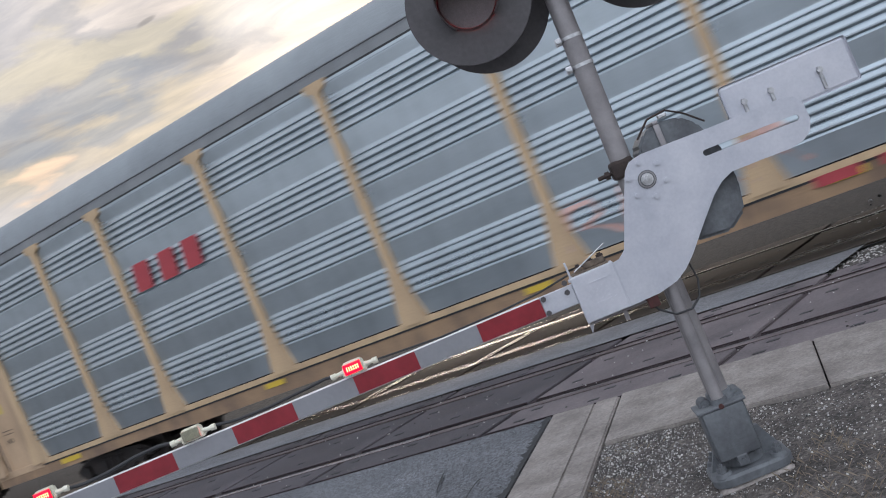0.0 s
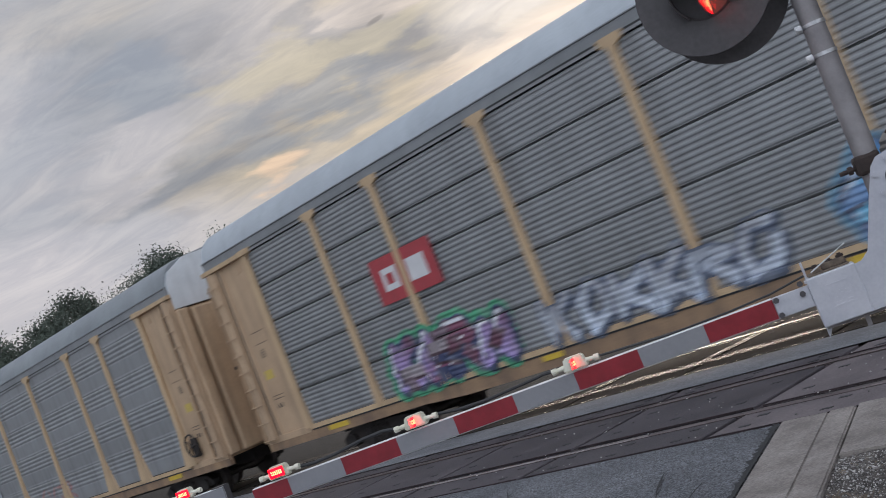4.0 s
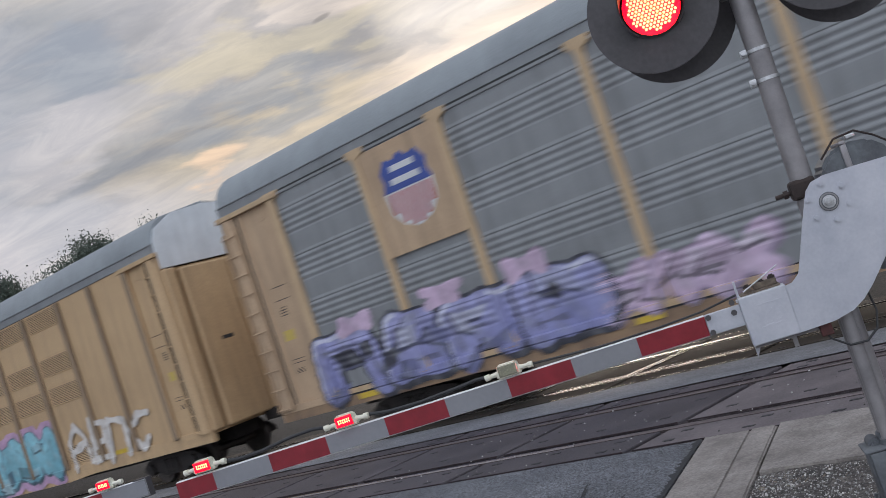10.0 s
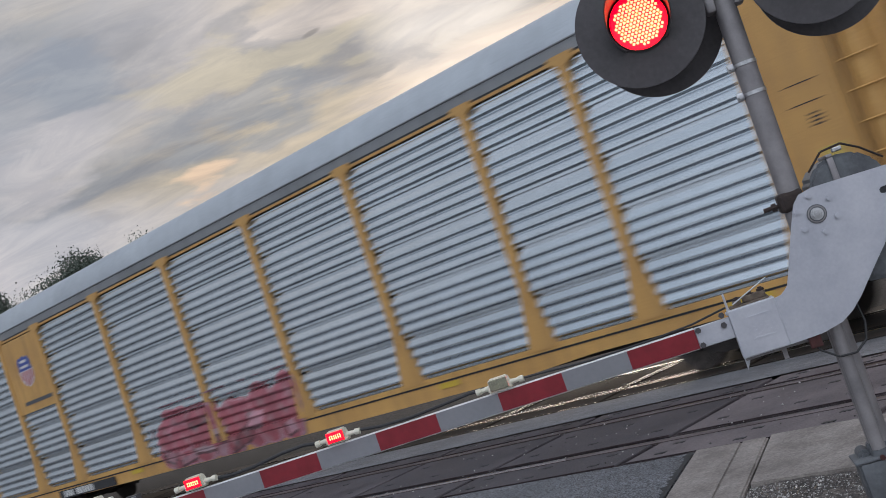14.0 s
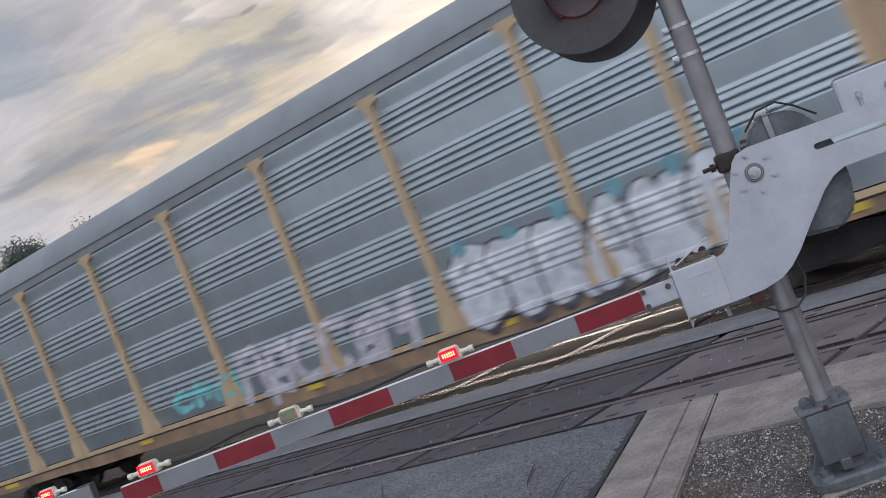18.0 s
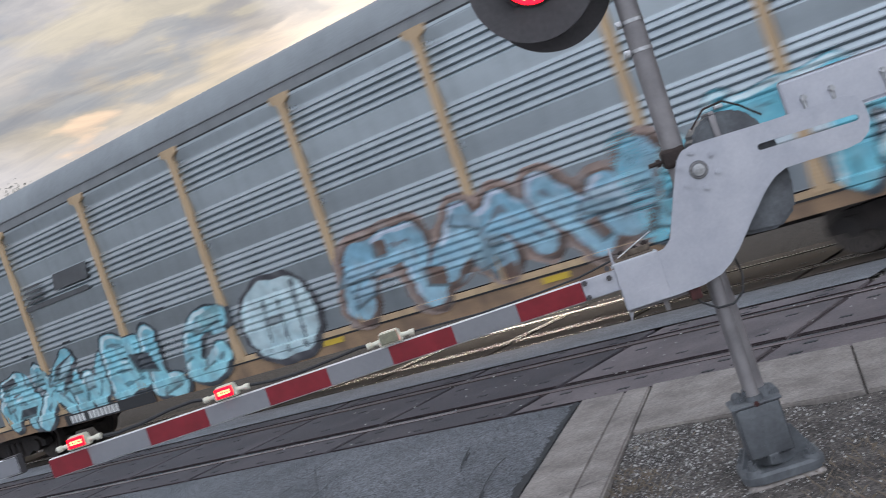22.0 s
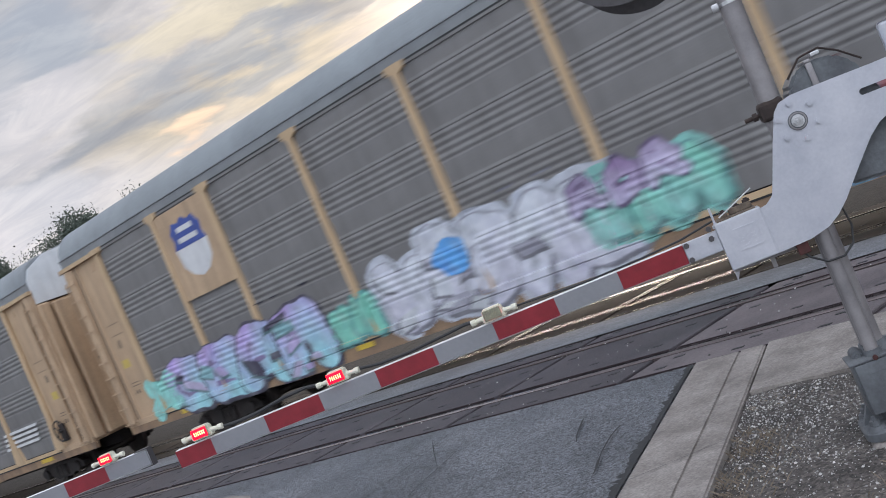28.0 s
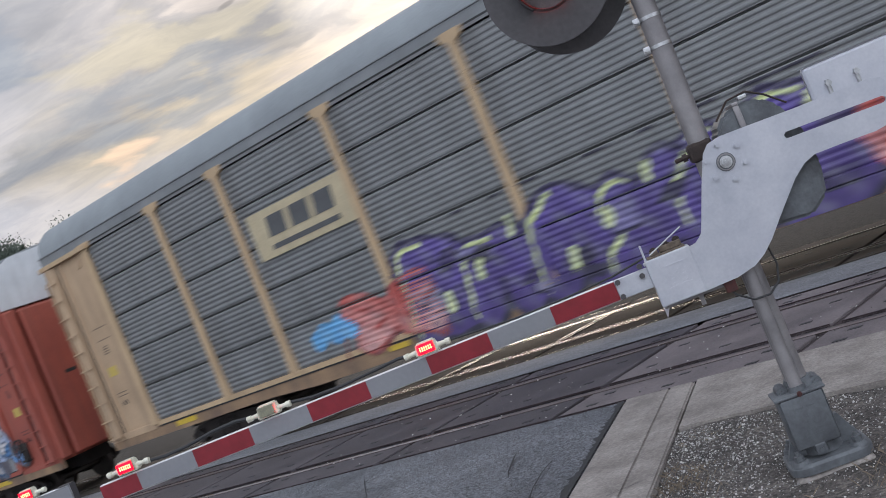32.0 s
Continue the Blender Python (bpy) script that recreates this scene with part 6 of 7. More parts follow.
WHITE, BLK, PINK, RED, TEAL, CYAN = tone(215, 216, 222), tone(38, 38, 44), tone(205, 75, 130), tone(175, 50, 55), tone(105, 190, 190), tone(110, 185, 215)
BLUE, VIOLET, PURPLE, LILAC, YEL, BROWN = tone(70, 140, 205), tone(120, 105, 175), tone(78, 60, 130), tone(170, 150, 205), tone(200, 205, 110), tone(140, 105, 95)
GREY, SLATE, CORAL, MINT, PALE, NAVY = tone(150, 152, 160), tone(85, 95, 115), tone(210, 100, 90), tone(120, 195, 175), tone(190, 200, 215), tone(50, 60, 95)
LETTERS = {
    "S": [[(.9, .85), (.5, 1), (.1, .8), (.25, .55), (.8, .45), (.9, .2), (.5, 0), (.1, .12)]],
    "T": [[(0, .95), (1, .95)], [(.5, .95), (.5, 0)]],
    "R": [[(.1, 0), (.1, 1), (.7, .95), (.8, .7), (.6, .5), (.1, .5)], [(.5, .5), (.95, 0)]],
    "A": [[(0, 0), (.45, 1), (.95, 0)], [(.2, .38), (.75, .38)]],
    "N": [[(.08, 0), (.08, 1), (.9, 0), (.9, 1)]],
    "G": [[(.9, .85), (.5, 1), (.12, .7), (.12, .3), (.5, 0), (.9, .15), (.9, .45), (.55, .45)]],
    "E": [[(.9, 1), (.1, 1), (.1, 0), (.9, 0)], [(.1, .5), (.7, .5)]],
    "P": [[(.1, 0), (.1, 1), (.75, .95), (.85, .7), (.7, .48), (.1, .45)]],
    "D": [[(.1, 0), (.1, 1), (.6, .95), (.9, .5), (.6, .05), (.1, 0)]],
    "U": [[(.08, 1), (.1, .25), (.45, 0), (.85, .25), (.9, 1)]],
    "H": [[(.1, 0), (.1, 1)], [(.9, 0), (.9, 1)], [(.1, .5), (.9, .5)]],
    "Z": [[(.05, 1), (.95, 1), (.05, 0), (.95, 0)]],
    "K": [[(.1, 0), (.1, 1)], [(.9, 1), (.15, .45), (.9, 0)]],
    "0": [[(.36, .5), (.64, .5)]],
    "@": [[(.5, .5), (.5, .52)]],
    "a": [[(.05, 0), (.1, .8), (.35, 1), (.65, 1), (.9, .8), (.95, 0)], [(.1, .45), (.9, .45)]],
    "n": [[(.05, 0), (.1, .95), (.85, .95), (.95, 0)]],
    "b": [[(.1, 0), (.1, .95), (.85, .9), (.9, .5), (.15, .5)], [(.15, .05), (.9, .1), (.9, .5)]],
    "c": [[(.9, .85), (.4, 1), (.08, .6), (.1, .2), (.45, 0), (.9, .15)]],
    "l": [[(.2, 1), (.15, .05), (.9, .05)]],
    "v": [[(0, 1), (.3, .05), (.6, .7), (.8, .05), (1, 1)]],
    "i": [[(.5, 0), (.5, 1)]],
    "x": [[(0, 0), (1, 1)], [(0, 1), (1, 0)]],
    "m": [[(.05, 0), (.05, .95), (.5, .4), (.95, .95), (.95, 0)]],
    "w": [[(0, .35), (.22, 1), (.45, .6), (.7, .85), (1, .2)], [(.45, .6), (.5, .05)]],
    "O": [[(.5, 1), (.1, .75), (.1, .25), (.5, 0), (.9, .25), (.9, .75), (.5, 1)]],
}


def wild_letter(rng):
    """A made shape of bent strokes that spells nothing."""
    k = rng.choice("arcs hook fork loop bend".split())
    j = lambda v, s=0.1: v + rng.uniform(-s, s)
    if k == "arcs":
        return [[(j(.05), j(.05)), (j(.1), j(.9)), (j(.55), j(1)), (j(.8), j(.65)), (j(.4), j(.5))], [(j(.45), j(.5)), (j(.95), j(.1))]]
    if k == "hook":
        return [[(j(.9), j(.95)), (j(.3), j(.95)), (j(.1), j(.5)), (j(.35), j(.05)), (j(.9), j(.15)), (j(.85), j(.5))]]
    if k == "fork":
        return [[(j(.1), j(1)), (j(.15), j(.05))], [(j(.85), j(1)), (j(.2), j(.5)), (j(.95), j(0))], [(j(.5), j(.75)), (j(.55), j(.2))]]
    if k == "loop":
        return [[(j(.5), j(1)), (j(.08), j(.6)), (j(.3), j(.08)), (j(.8), j(.2)), (j(.85), j(.75)), (j(.5), j(1))]]
    return [[(j(0), j(.1)), (j(.2), j(.9)), (j(.5), j(.2)), (j(.75), j(.95)), (j(1), j(.05))]]


def surface_depth(style, x, z, places):
    if style == "flat":
        d = np.where(z > SILL_TOP, 0.036, 0.058)
        for p in places:
            d = np.where(np.abs(x - p) < 0.12, np.maximum(d, 0.054), d)
        return d
    d = np.where(z > SILL_TOP + 0.03, profile_at(style)(z), 0.044)
    d = np.where((z > SILL_TOP - 0.066) & (z < SILL_TOP + 0.034), 0.060, d)
    d = np.where((z > SILL_TOP - 0.094) & (z <= SILL_TOP - 0.066), 0.036, d)
    for p in places:
        d = np.where((np.abs(x - p) < 0.10) & (z > SILL_TOP - 0.02), np.maximum(d, 0.075), d)
    end = np.abs(x) > BODY / 2 - BAYS[0]
    return np.where(end & (z > SILL_TOP - 0.1), np.maximum(d, 0.046), d)


def graffiti(k, x, width, z, height, text, fills, outline, halo=None, shine=None, fat=0.15, seed=1, slant=0.12, count=5, label="", edge=0.05, cloud=0.12, lift=0.0, shards=()):
    car, style = WAGON[k]
    rng = random.Random(seed * 77 + k)
    bend = lambda c, v: v + rng.uniform(-0.13, 0.13) * c.islower()
    glyphs = [[[(bend(c, px), bend(c, pz)) for px, pz in line] for line in LETTERS[c]] for c in text] if text else [wild_letter(rng) for i in range(count)]
    step = width / len(glyphs)
    gx = np.arange(x - width / 2 - 0.3, x + width / 2 + 0.3, 0.026)
    gz = np.arange(max(z - 0.12, 0.69), z + height + 0.22, 0.019)
    X, Z = np.meshgrid(gx, gz)
    wob = 0.02 * np.sin(X * 9 + seed) + 0.015 * np.sin(Z * 23 + seed)
    colour = np.zeros((*X.shape, 3))
    cover = np.zeros(X.shape, bool)
    r = fat * height
    best = np.full(X.shape, 9.0)
    layers = []
    # overspray: patches of thinner and thicker paint
    mist = 0.5 + 0.25 * np.sin(X * 2.3 + seed) * np.sin(Z * 4.1 + seed * 2) + 0.25 * np.sin(X * 6.7 + 1.3 * seed + Z * 3.0)
    for i, strokes in enumerate(glyphs):
        x0 = x - width / 2 + i * step - step * 0.02
        w, h, zb = step * 1.02, height * rng.uniform(0.82, 1.05) - 2 * r, z + r + rng.uniform(0, 0.06) * height
        d = np.full(X.shape, 9.0)
        for line in strokes:
            pts = [(x0 + r * 0.5 + px * (w - r) + slant * py * h, zb + pz * h) for px, pz in line for py in (pz,)]
            for (ax, az), (bx, bz) in zip(pts, pts[1:]):
                vx, vz = bx - ax, bz - az
                t = np.clip(((X - ax) * vx + (Z - az) * vz) / (vx * vx + vz * vz + 1e-9), 0, 1)
                d = np.minimum(d, np.hypot(X - ax - t * vx, Z - az - t * vz))
        d = d + wob
        layers.append(d)
        best = np.minimum(best, d)
    if halo is not None:
        m = best < r + edge + cloud
        colour[m] = halo
        cover |= m
    if edge > 0.02 and lift == 0:
        # a cast edge below and behind the letters
        deep = np.roll(best, (-3, 3), (0, 1)) < r + edge
        colour[deep] = np.array(outline) * 0.55
        cover |= deep
    for i, d in enumerate(layers):
        m = d < r + edge
        colour[m] = outline
        cover |= m
        m = d < r
        f0, f1 = (fills[0], fills[1]) if len(fills) == 2 else (fills[i % len(fills)], fills[(i + 1) % len(fills)])
        mixv = np.clip((Z - z) / height + 0.25 * np.sin(X * 4 + i), 0, 1)[..., None]
        colour[m] = (np.array(f0) * mixv + np.array(f1) * (1 - mixv))[m]
        if edge > 0.02 and fat > 0.1:
            m = (d < r * 0.10) & (np.sin(X * 3.1 + i * 2 + Z * 2.3) > 0.1)
            colour[m] = np.array(outline) * 0.6 + np.array(f0) * 0.4
        if shine is not None:
            # a bright rim along the upper edge, broken here and there
            m = (d < r * 0.93) & (np.roll(d, (-4, 2), (0, 1)) > r * 0.93) & (np.sin(X * 2.6 + i * 3) > -0.5)
            colour[m] = shine
    # large free-form pieces are broken up by scraps of their own colours
    if not shards and width > 2.4 and fat > 0.11 and lift == 0 and not text.isupper():
        grey = np.array([0.36, 0.37, 0.39])
        shards = (np.array(fills[0]) * 0.7 + grey * 0.3, np.array(outline), np.array(fills[-1]) * 0.62, np.array(fills[0]) * 0.5 + 0.22)
    # angular scraps of other paint between and across the letters
    for i in range(int(width * 2.6) if shards else 0):
        px, pz = x + rng.uniform(-0.5, 0.5) * width, z + rng.uniform(0.08, 0.85) * height
        a, b, lean, tilt = rng.uniform(0.10, 0.34), rng.uniform(0.05, 0.17), rng.uniform(-0.8, 1.2), rng.uniform(-0.35, 0.35)
        u, v = X - px - lean * (Z - pz), Z - pz + tilt * (X - px)
        inside = best < r + edge + 0.5 * cloud
        colour[inside & (np.abs(u + 0.03) < a + 0.03) & (np.abs(v + 0.03) < b + 0.025)] = np.array(fills[-1]) * 0.25
        colour[inside & (np.abs(u) < a) & (np.abs(v) < b)] = shards[i % len(shards)]
    colour *= (0.82 + 0.24 * mist)[..., None]
    # paint worn thin, so that it greys towards the sheet
    worn = np.clip(0.5 * np.sin(X * 5.3 + seed) * np.sin(Z * 17.0 + X * 1.7) + 0.5 * np.sin(X * 13.0 + Z * 7.0 + 2 * seed), 0, 1)[..., None] * 0.30 + 0.08
    colour = colour * (1 - worn) + np.array([0.27, 0.275, 0.285]) * worn
    depth = surface_depth(style, X, Z, car["posts"])
    idx = -np.ones(X.shape, int)
    quad = cover[:-1, :-1] | cover[1:, :-1] | cover[:-1, 1:] | cover[1:, 1:]
    used = np.zeros(X.shape, bool)
    used[:-1, :-1] |= quad
    used[1:, :-1] |= quad
    used[:-1, 1:] |= quad
    used[1:, 1:] |= quad
    quad &= cover[:-1, :-1] & cover[1:, 1:] & cover[1:, :-1] & cover[:-1, 1:]
    idx[used] = np.arange(used.sum())
    verts = np.stack([X[used], -HALF - depth[used] - 0.006 - lift, Z[used]], 1)
    a, b, c, e = (idx[:-1, :-1][quad], idx[:-1, 1:][quad], idx[1:, 1:][quad], idx[1:, :-1][quad])
    faces = np.stack([a, b, c, e], 1)
    me = bpy.data.meshes.new("graffiti")
    me.from_pydata(verts.tolist(), [], faces.tolist())
    layer = me.color_attributes.new("paint", "FLOAT_COLOR", "POINT")
    cols = np.ones((len(verts), 4), np.float32)
    cols[:, :3] = colour[used]
    layer.data.foreach_set("color", cols.ravel())
    me.materials.append(SPRAY)
    part("graffiti", me, None, car, label)


def plain(k, x, z, w, h, mat, proud, name="marking", label="", slant=0.0):
    car = WAGON[k][0]
    bm = bmesh.new()
    add_prism(bm, [(-w / 2, -h / 2), (w / 2, -h / 2), (w / 2 + slant, h / 2), (-w / 2 + slant, h / 2)], -0.005, 0.0)
    ob = part(name, bm, mat, car, label)
    ob.location = (x, -HALF - proud, z)
    return ob


LOGO_RED = material("red_emblem_paint", (0.42, 0.05, 0.06), (0.34, 0.04, 0.05), rough=0.55, scale=3, grime=0.2)
LOGO_BLUE = material("blue_emblem_paint", (0.05, 0.09, 0.33), (0.04, 0.07, 0.26), rough=0.5, scale=3, grime=0.15)
LOGO_WHITE = material("white_emblem_paint", (0.66, 0.66, 0.66), (0.55, 0.55, 0.56), rough=0.55, scale=3, grime=0.2)
LOGO_DARK = material("faded_black_emblem_paint", (0.10, 0.105, 0.11), (0.07, 0.07, 0.075), rough=0.6, scale=3, grime=0.2)
LOGO_YELLOW = material("yellow_emblem_paint", (0.62, 0.38, 0.06), (0.5, 0.3, 0.05), rough=0.55, scale=3, grime=0.2)
LOGO_BEIGE = material("beige_emblem_paint", (0.55, 0.46, 0.30), (0.45, 0.37, 0.24), rough=0.6, scale=3, grime=0.25)


def shield(k, faded, panel, size=1.0):
    """A rounded shield: blue head with pale bars, striped lower half, on a painted panel between two posts."""
    bays = BAYS_BRIGHT if WAGON[k][1] == "bright" else BAYS
    x = -sum(bays) / 2 + bays[0] + bays[1] + bays[2] / 2
    plain(k, x, 3.92, BAYS[2] - 0.1, 1.86, panel, 0.052, "emblem_panel", "painted panel carrying a shield emblem")
    car = WAGON[k][0]
    zc = 4.02
    w, h = 0.60 * size, 0.68 * size

    def piece(name, outline, mat, y):
        bm = bmesh.new()
        add_prism(bm, outline, y - 0.004, y)
        ob = part(name, bm, mat, car)
        ob.location = (x, -HALF - 0.058, zc)
    edge = [(-0.62 * w, 0.82 * h), (-0.3 * w, 0.74 * h), (0, 0.9 * h), (0.3 * w, 0.74 * h), (0.62 * w, 0.82 * h), (w * 0.9, 0.5 * h), (w * 0.82, 0.25 * h), (w * 0.95, 0.0), (w * 0.85, -0.55 * h), (0.5 * w, -0.85 * h), (0, -h), (-0.5 * w, -0.85 * h), (-w * 0.85, -0.55 * h), (-w * 0.95, 0), (-w * 0.82, 0.25 * h), (-w * 0.9, 0.5 * h)]
    piece("shield_field", edge, LOGO_WHITE, 0.0)
    piece("shield_head", [p if p[1] > 0 else (p[0], 0.0) for p in edge[:8]] + [edge[13], edge[14], edge[15]], LOGO_BLUE, -0.005)
    for z0, s in ((0.47, 0.46), (0.15, 0.56)):
        piece("shield_bar", [(-w * s, z0 * h), (w * s, z0 * h), (w * s, (z0 + 0.15) * h), (-w * s, (z0 + 0.15) * h)], LOGO_WHITE, -0.010)
    if not faded:
        for i in range(6):
            a = -0.78 * w + i * 0.29 * w
            low = -0.55 * h if i in (0, 5) else (-0.80 * h if i in (1, 4) else -0.92 * h)
            piece("shield_stripe", [(a, -0.04 * h), (a + 0.15 * w, -0.04 * h), (a + 0.15 * w, low), (a, low)], LOGO_RED, -0.005)


def mark_posts():
    for k, (car, style) in WAGON.items():
        car["posts"] = [float(p) for p in (post_places(BAYS_BRIGHT if style == "bright" else BAYS) if style != "flat" else car["ribs"])]


def build_markings():
    mark_posts()
    hi = 0.05
    # red block emblem and wagon 0
    for i, x in enumerate((-6.55, -5.85, -5.2)):
        plain(0, x, 3.50, 0.42, 0.50, LOGO_RED, hi, "emblem_block", "worn red block emblem", slant=0.08)
    graffiti(0, 3.2, 3.6, 1.1, 0.7, "", [tone(190, 150, 140)], tone(170, 150, 145), None, None, fat=0.06, seed=3, count=4, label="faint worn tag", edge=0.01)
    for x in (5.1, 5.9, 6.9):
        plain(0, x, 0.90, 0.55, 0.13, LOGO_RED, 0.06, "sill_patch")
    # wagon 1
    graffiti(1, -1.9, 6.9, 0.85, 1.15, "bcnabnb", [tone(185, 182, 190), tone(150, 150, 158)], tone(78, 74, 82), None, None, fat=0.15, seed=4, label="grey and white worn graffiti", edge=0.06)
    graffiti(1, 0.0, 3.0, 2.0, 0.20, "", [YEL], tone(150, 150, 90), None, None, fat=0.14, seed=8, count=6, edge=0.01)
    for j in range(5):
        plain(1, -6.3 + 0.05 * j, 3.30 + 0.09 * j, 0.55, 0.045, LOGO_DARK, hi, "emblem_stripe", slant=0.04)
    plain(1, -5.35, 3.55, 0.85, 0.36, LOGO_DARK, hi, "emblem_block", slant=0.12)
    # wagon 2
    plain(2, -7.1, 3.12, 1.7, 0.86, LOGO_RED, hi, "emblem_panel", "red square emblem with a white ring")
    plain(2, -7.5, 3.12, 0.42, 0.42, LOGO_WHITE, hi + 0.006, "emblem_block")
    plain(2, -6.75, 3.12, 0.5, 0.42, LOGO_WHITE, hi + 0.006, "emblem_block")
    plain(2, -7.5, 3.12, 0.2, 0.2, LOGO_RED, hi + 0.012, "emblem_block")
    graffiti(2, 3.6, 5.6, 1.0, 1.1, "", [BLUE, CYAN, tone(110, 130, 170)], NAVY, tone(95, 140, 165), PALE, fat=0.14, seed=5, count=6, label="blue layered graffiti")
    graffiti(2, 8.0, 2.6, 0.9, 0.75, "", [tone(60, 150, 110), MINT], tone(45, 110, 90), None, None, fat=0.16, seed=6, count=3, label="green graffiti patch")
    graffiti(2, -2.4, 4.4, 1.0, 0.85, "", [GREY, PALE], SLATE, None, None, fat=0.10, seed=7, count=6, label="grey tag")
    graffiti(2, -6.9, 3.2, 1.0, 1.1, "", [tone(95, 45, 70), LILAC, tone(120, 60, 85)], NAVY, tone(60, 150, 110), WHITE, fat=0.13, seed=9, count=4, label="violet and green graffiti")
    # wagon 3
    for j in range(5):
        plain(3, -6.2 + 0.05 * j, 3.25 + 0.095 * j, 0.7, 0.045, LOGO_DARK, hi, "emblem_stripe", slant=0.04)
    plain(3, -5.2, 3.55, 0.8, 0.30, LOGO_DARK, hi, "emblem_block", slant=0.12)
    graffiti(3, -2.4, 3.6, 1.15, 1.0, "", [GREY, PALE], tone(90, 90, 98), tone(118, 116, 118), None, fat=0.07, seed=11, count=7, label="grey scrawled graffiti", edge=0.04)
    graffiti(3, -8.5, 6.2, 0.80, 1.15, "abmbnc", [tone(195, 205, 210), tone(150, 190, 195)], tone(110, 125, 132), tone(150, 118, 112), WHITE, fat=0.20, seed=12, label="white and pale teal graffiti", edge=0.03, cloud=0.10)
    graffiti(3, 3.6, 2.4, 1.1, 0.7, "", [tone(150, 105, 105)], tone(130, 100, 100), None, None, fat=0.06, seed=13, count=3, edge=0.01)
    # wagon 4
    graffiti(4, -4.4, 5.6, 0.95, 1.45, "bcab", [tone(168, 165, 172), tone(185, 180, 186)], tone(66, 60, 66), None, None, fat=0.21, seed=14, label="pale block graffiti with dark outline", edge=0.05, slant=0.04)
    graffiti(4, 0.6, 3.9, 1.0, 1.35, "xbn", [tone(165, 172, 186), tone(190, 192, 200)], tone(52, 56, 68), None, None, fat=0.20, seed=15, label="pale blue block graffiti", edge=0.055)
    graffiti(4, 5.0, 4.8, 0.95, 1.2, "cnba", [tone(170, 165, 168), tone(188, 182, 186)], tone(72, 66, 68), None, None, fat=0.21, seed=16, label="dusty white graffiti", edge=0.045)
    graffiti(4, -9.0, 4.6, 0.95, 1.15, "nbxc", [tone(150, 156, 164), tone(120, 130, 138)], tone(48, 52, 58), tone(75, 80, 86), None, fat=0.17, seed=17, label="grey and black graffiti")
    graffiti(4, 10.0, 3.2, 1.1, 0.9, "", [tone(150, 150, 156)], tone(80, 78, 82), None, None, fat=0.12, seed=18, count=4)
    shield(4, False, PAINTS["yellow"])
    # wagon 5
    graffiti(5, 4.5, 5.2, 0.85, 1.40, "anvl", [tone(165, 218, 214), tone(115, 190, 192)], tone(200, 214, 216), tone(110, 105, 112), tone(225, 238, 238), fat=0.22, seed=19, label="bright teal bubble graffiti", edge=0.035, cloud=0.05, slant=0.2)
    graffiti(5, 6.0, 2.4, 0.85, 0.70, "c", [tone(70, 118, 132)], tone(58, 92, 104), None, None, fat=0.24, seed=119, lift=0.006, label="dark teal sweep", edge=0.02)
    graffiti(5, 8.0, 2.0, 0.95, 0.95, "wi", [tone(205, 200, 206), tone(175, 165, 172)], tone(125, 95, 100), None, None, fat=0.14, seed=20, label="white graffiti strokes", edge=0.03)
    graffiti(5, -8.4, 6.4, 0.85, 1.25, "nbab", [tone(150, 150, 192), tone(128, 130, 176)], tone(44, 42, 56), None, tone(200, 200, 218), fat=0.23, seed=21, label="lilac block graffiti with dark outline", edge=0.075, slant=0.1)
    for i, x in enumerate((-10.4, -8.2, -6.4)):
        graffiti(5, x, 0.75, 1.95, 0.42, "x", [tone(200, 172, 196)], tone(185, 158, 184), None, None, fat=0.26, seed=121 + i, lift=0.004, label="pink splash", edge=0.02)
    graffiti(5, -3.9, 2.8, 0.95, 0.85, "xwx", [tone(200, 175, 198)], tone(180, 158, 184), None, None, fat=0.17, seed=22, label="pale pink graffiti")
    shield(5, False, PAINTS["yellow"])
    # wagons 6 and 7
    graffiti(6, -7.13, 6.0, 0.72, 1.42, "ADUSH", [tone(72, 75, 78), tone(112, 122, 125)], tone(208, 210, 210), None, None, fat=0.15, seed=23, slant=0.04, label="black letters with thick white outline", edge=0.085)
    graffiti(6, 0.67, 5.4, 0.78, 1.35, "nbam", [tone(135, 195, 208), tone(98, 158, 172)], tone(60, 96, 112), tone(190, 150, 182), None, fat=0.24, seed=24, label="pale blue graffiti with pink haze", cloud=0.22, edge=0.03, slant=0.1)
    graffiti(6, 6.07, 3.8, 0.88, 1.15, "abnc", [tone(212, 205, 198)], tone(185, 172, 160), None, None, fat=0.075, seed=25, label="white outlined graffiti letters", edge=0.012)
    graffiti(7, -1.28, 5.8, 0.75, 1.15, "mnacab", [tone(216, 216, 220), tone(196, 196, 202)], tone(105, 102, 106), None, None, fat=0.24, seed=26, label="white bubble graffiti", edge=0.03)
    graffiti(7, 2.62, 1.9, 0.9, 1.05, "O", [tone(215, 210, 215), tone(190, 186, 192)], tone(165, 155, 155), None, None, fat=0.30, seed=27, label="white round graffiti", edge=0.02)
    graffiti(7, 5.42, 3.0, 0.95, 1.05, "am", [tone(178, 170, 178), tone(160, 156, 165)], tone(128, 120, 124), None, None, fat=0.27, seed=28, label="grey bubble graffiti", edge=0.025)
    graffiti(7, -8.05, 1.15, 1.45, 0.68, "ll", [tone(56, 54, 58), tone(72, 70, 76)], tone(64, 62, 68), None, None, fat=0.22, seed=29, label="black graffiti tag", edge=0.02)
    graffiti(7, -6.20, 1.9, 1.12, 0.95, "ca", [tone(58, 58, 68), tone(92, 100, 110)], tone(122, 172, 184), None, tone(150, 190, 198), fat=0.22, seed=30, label="black and teal graffiti", edge=0.08)
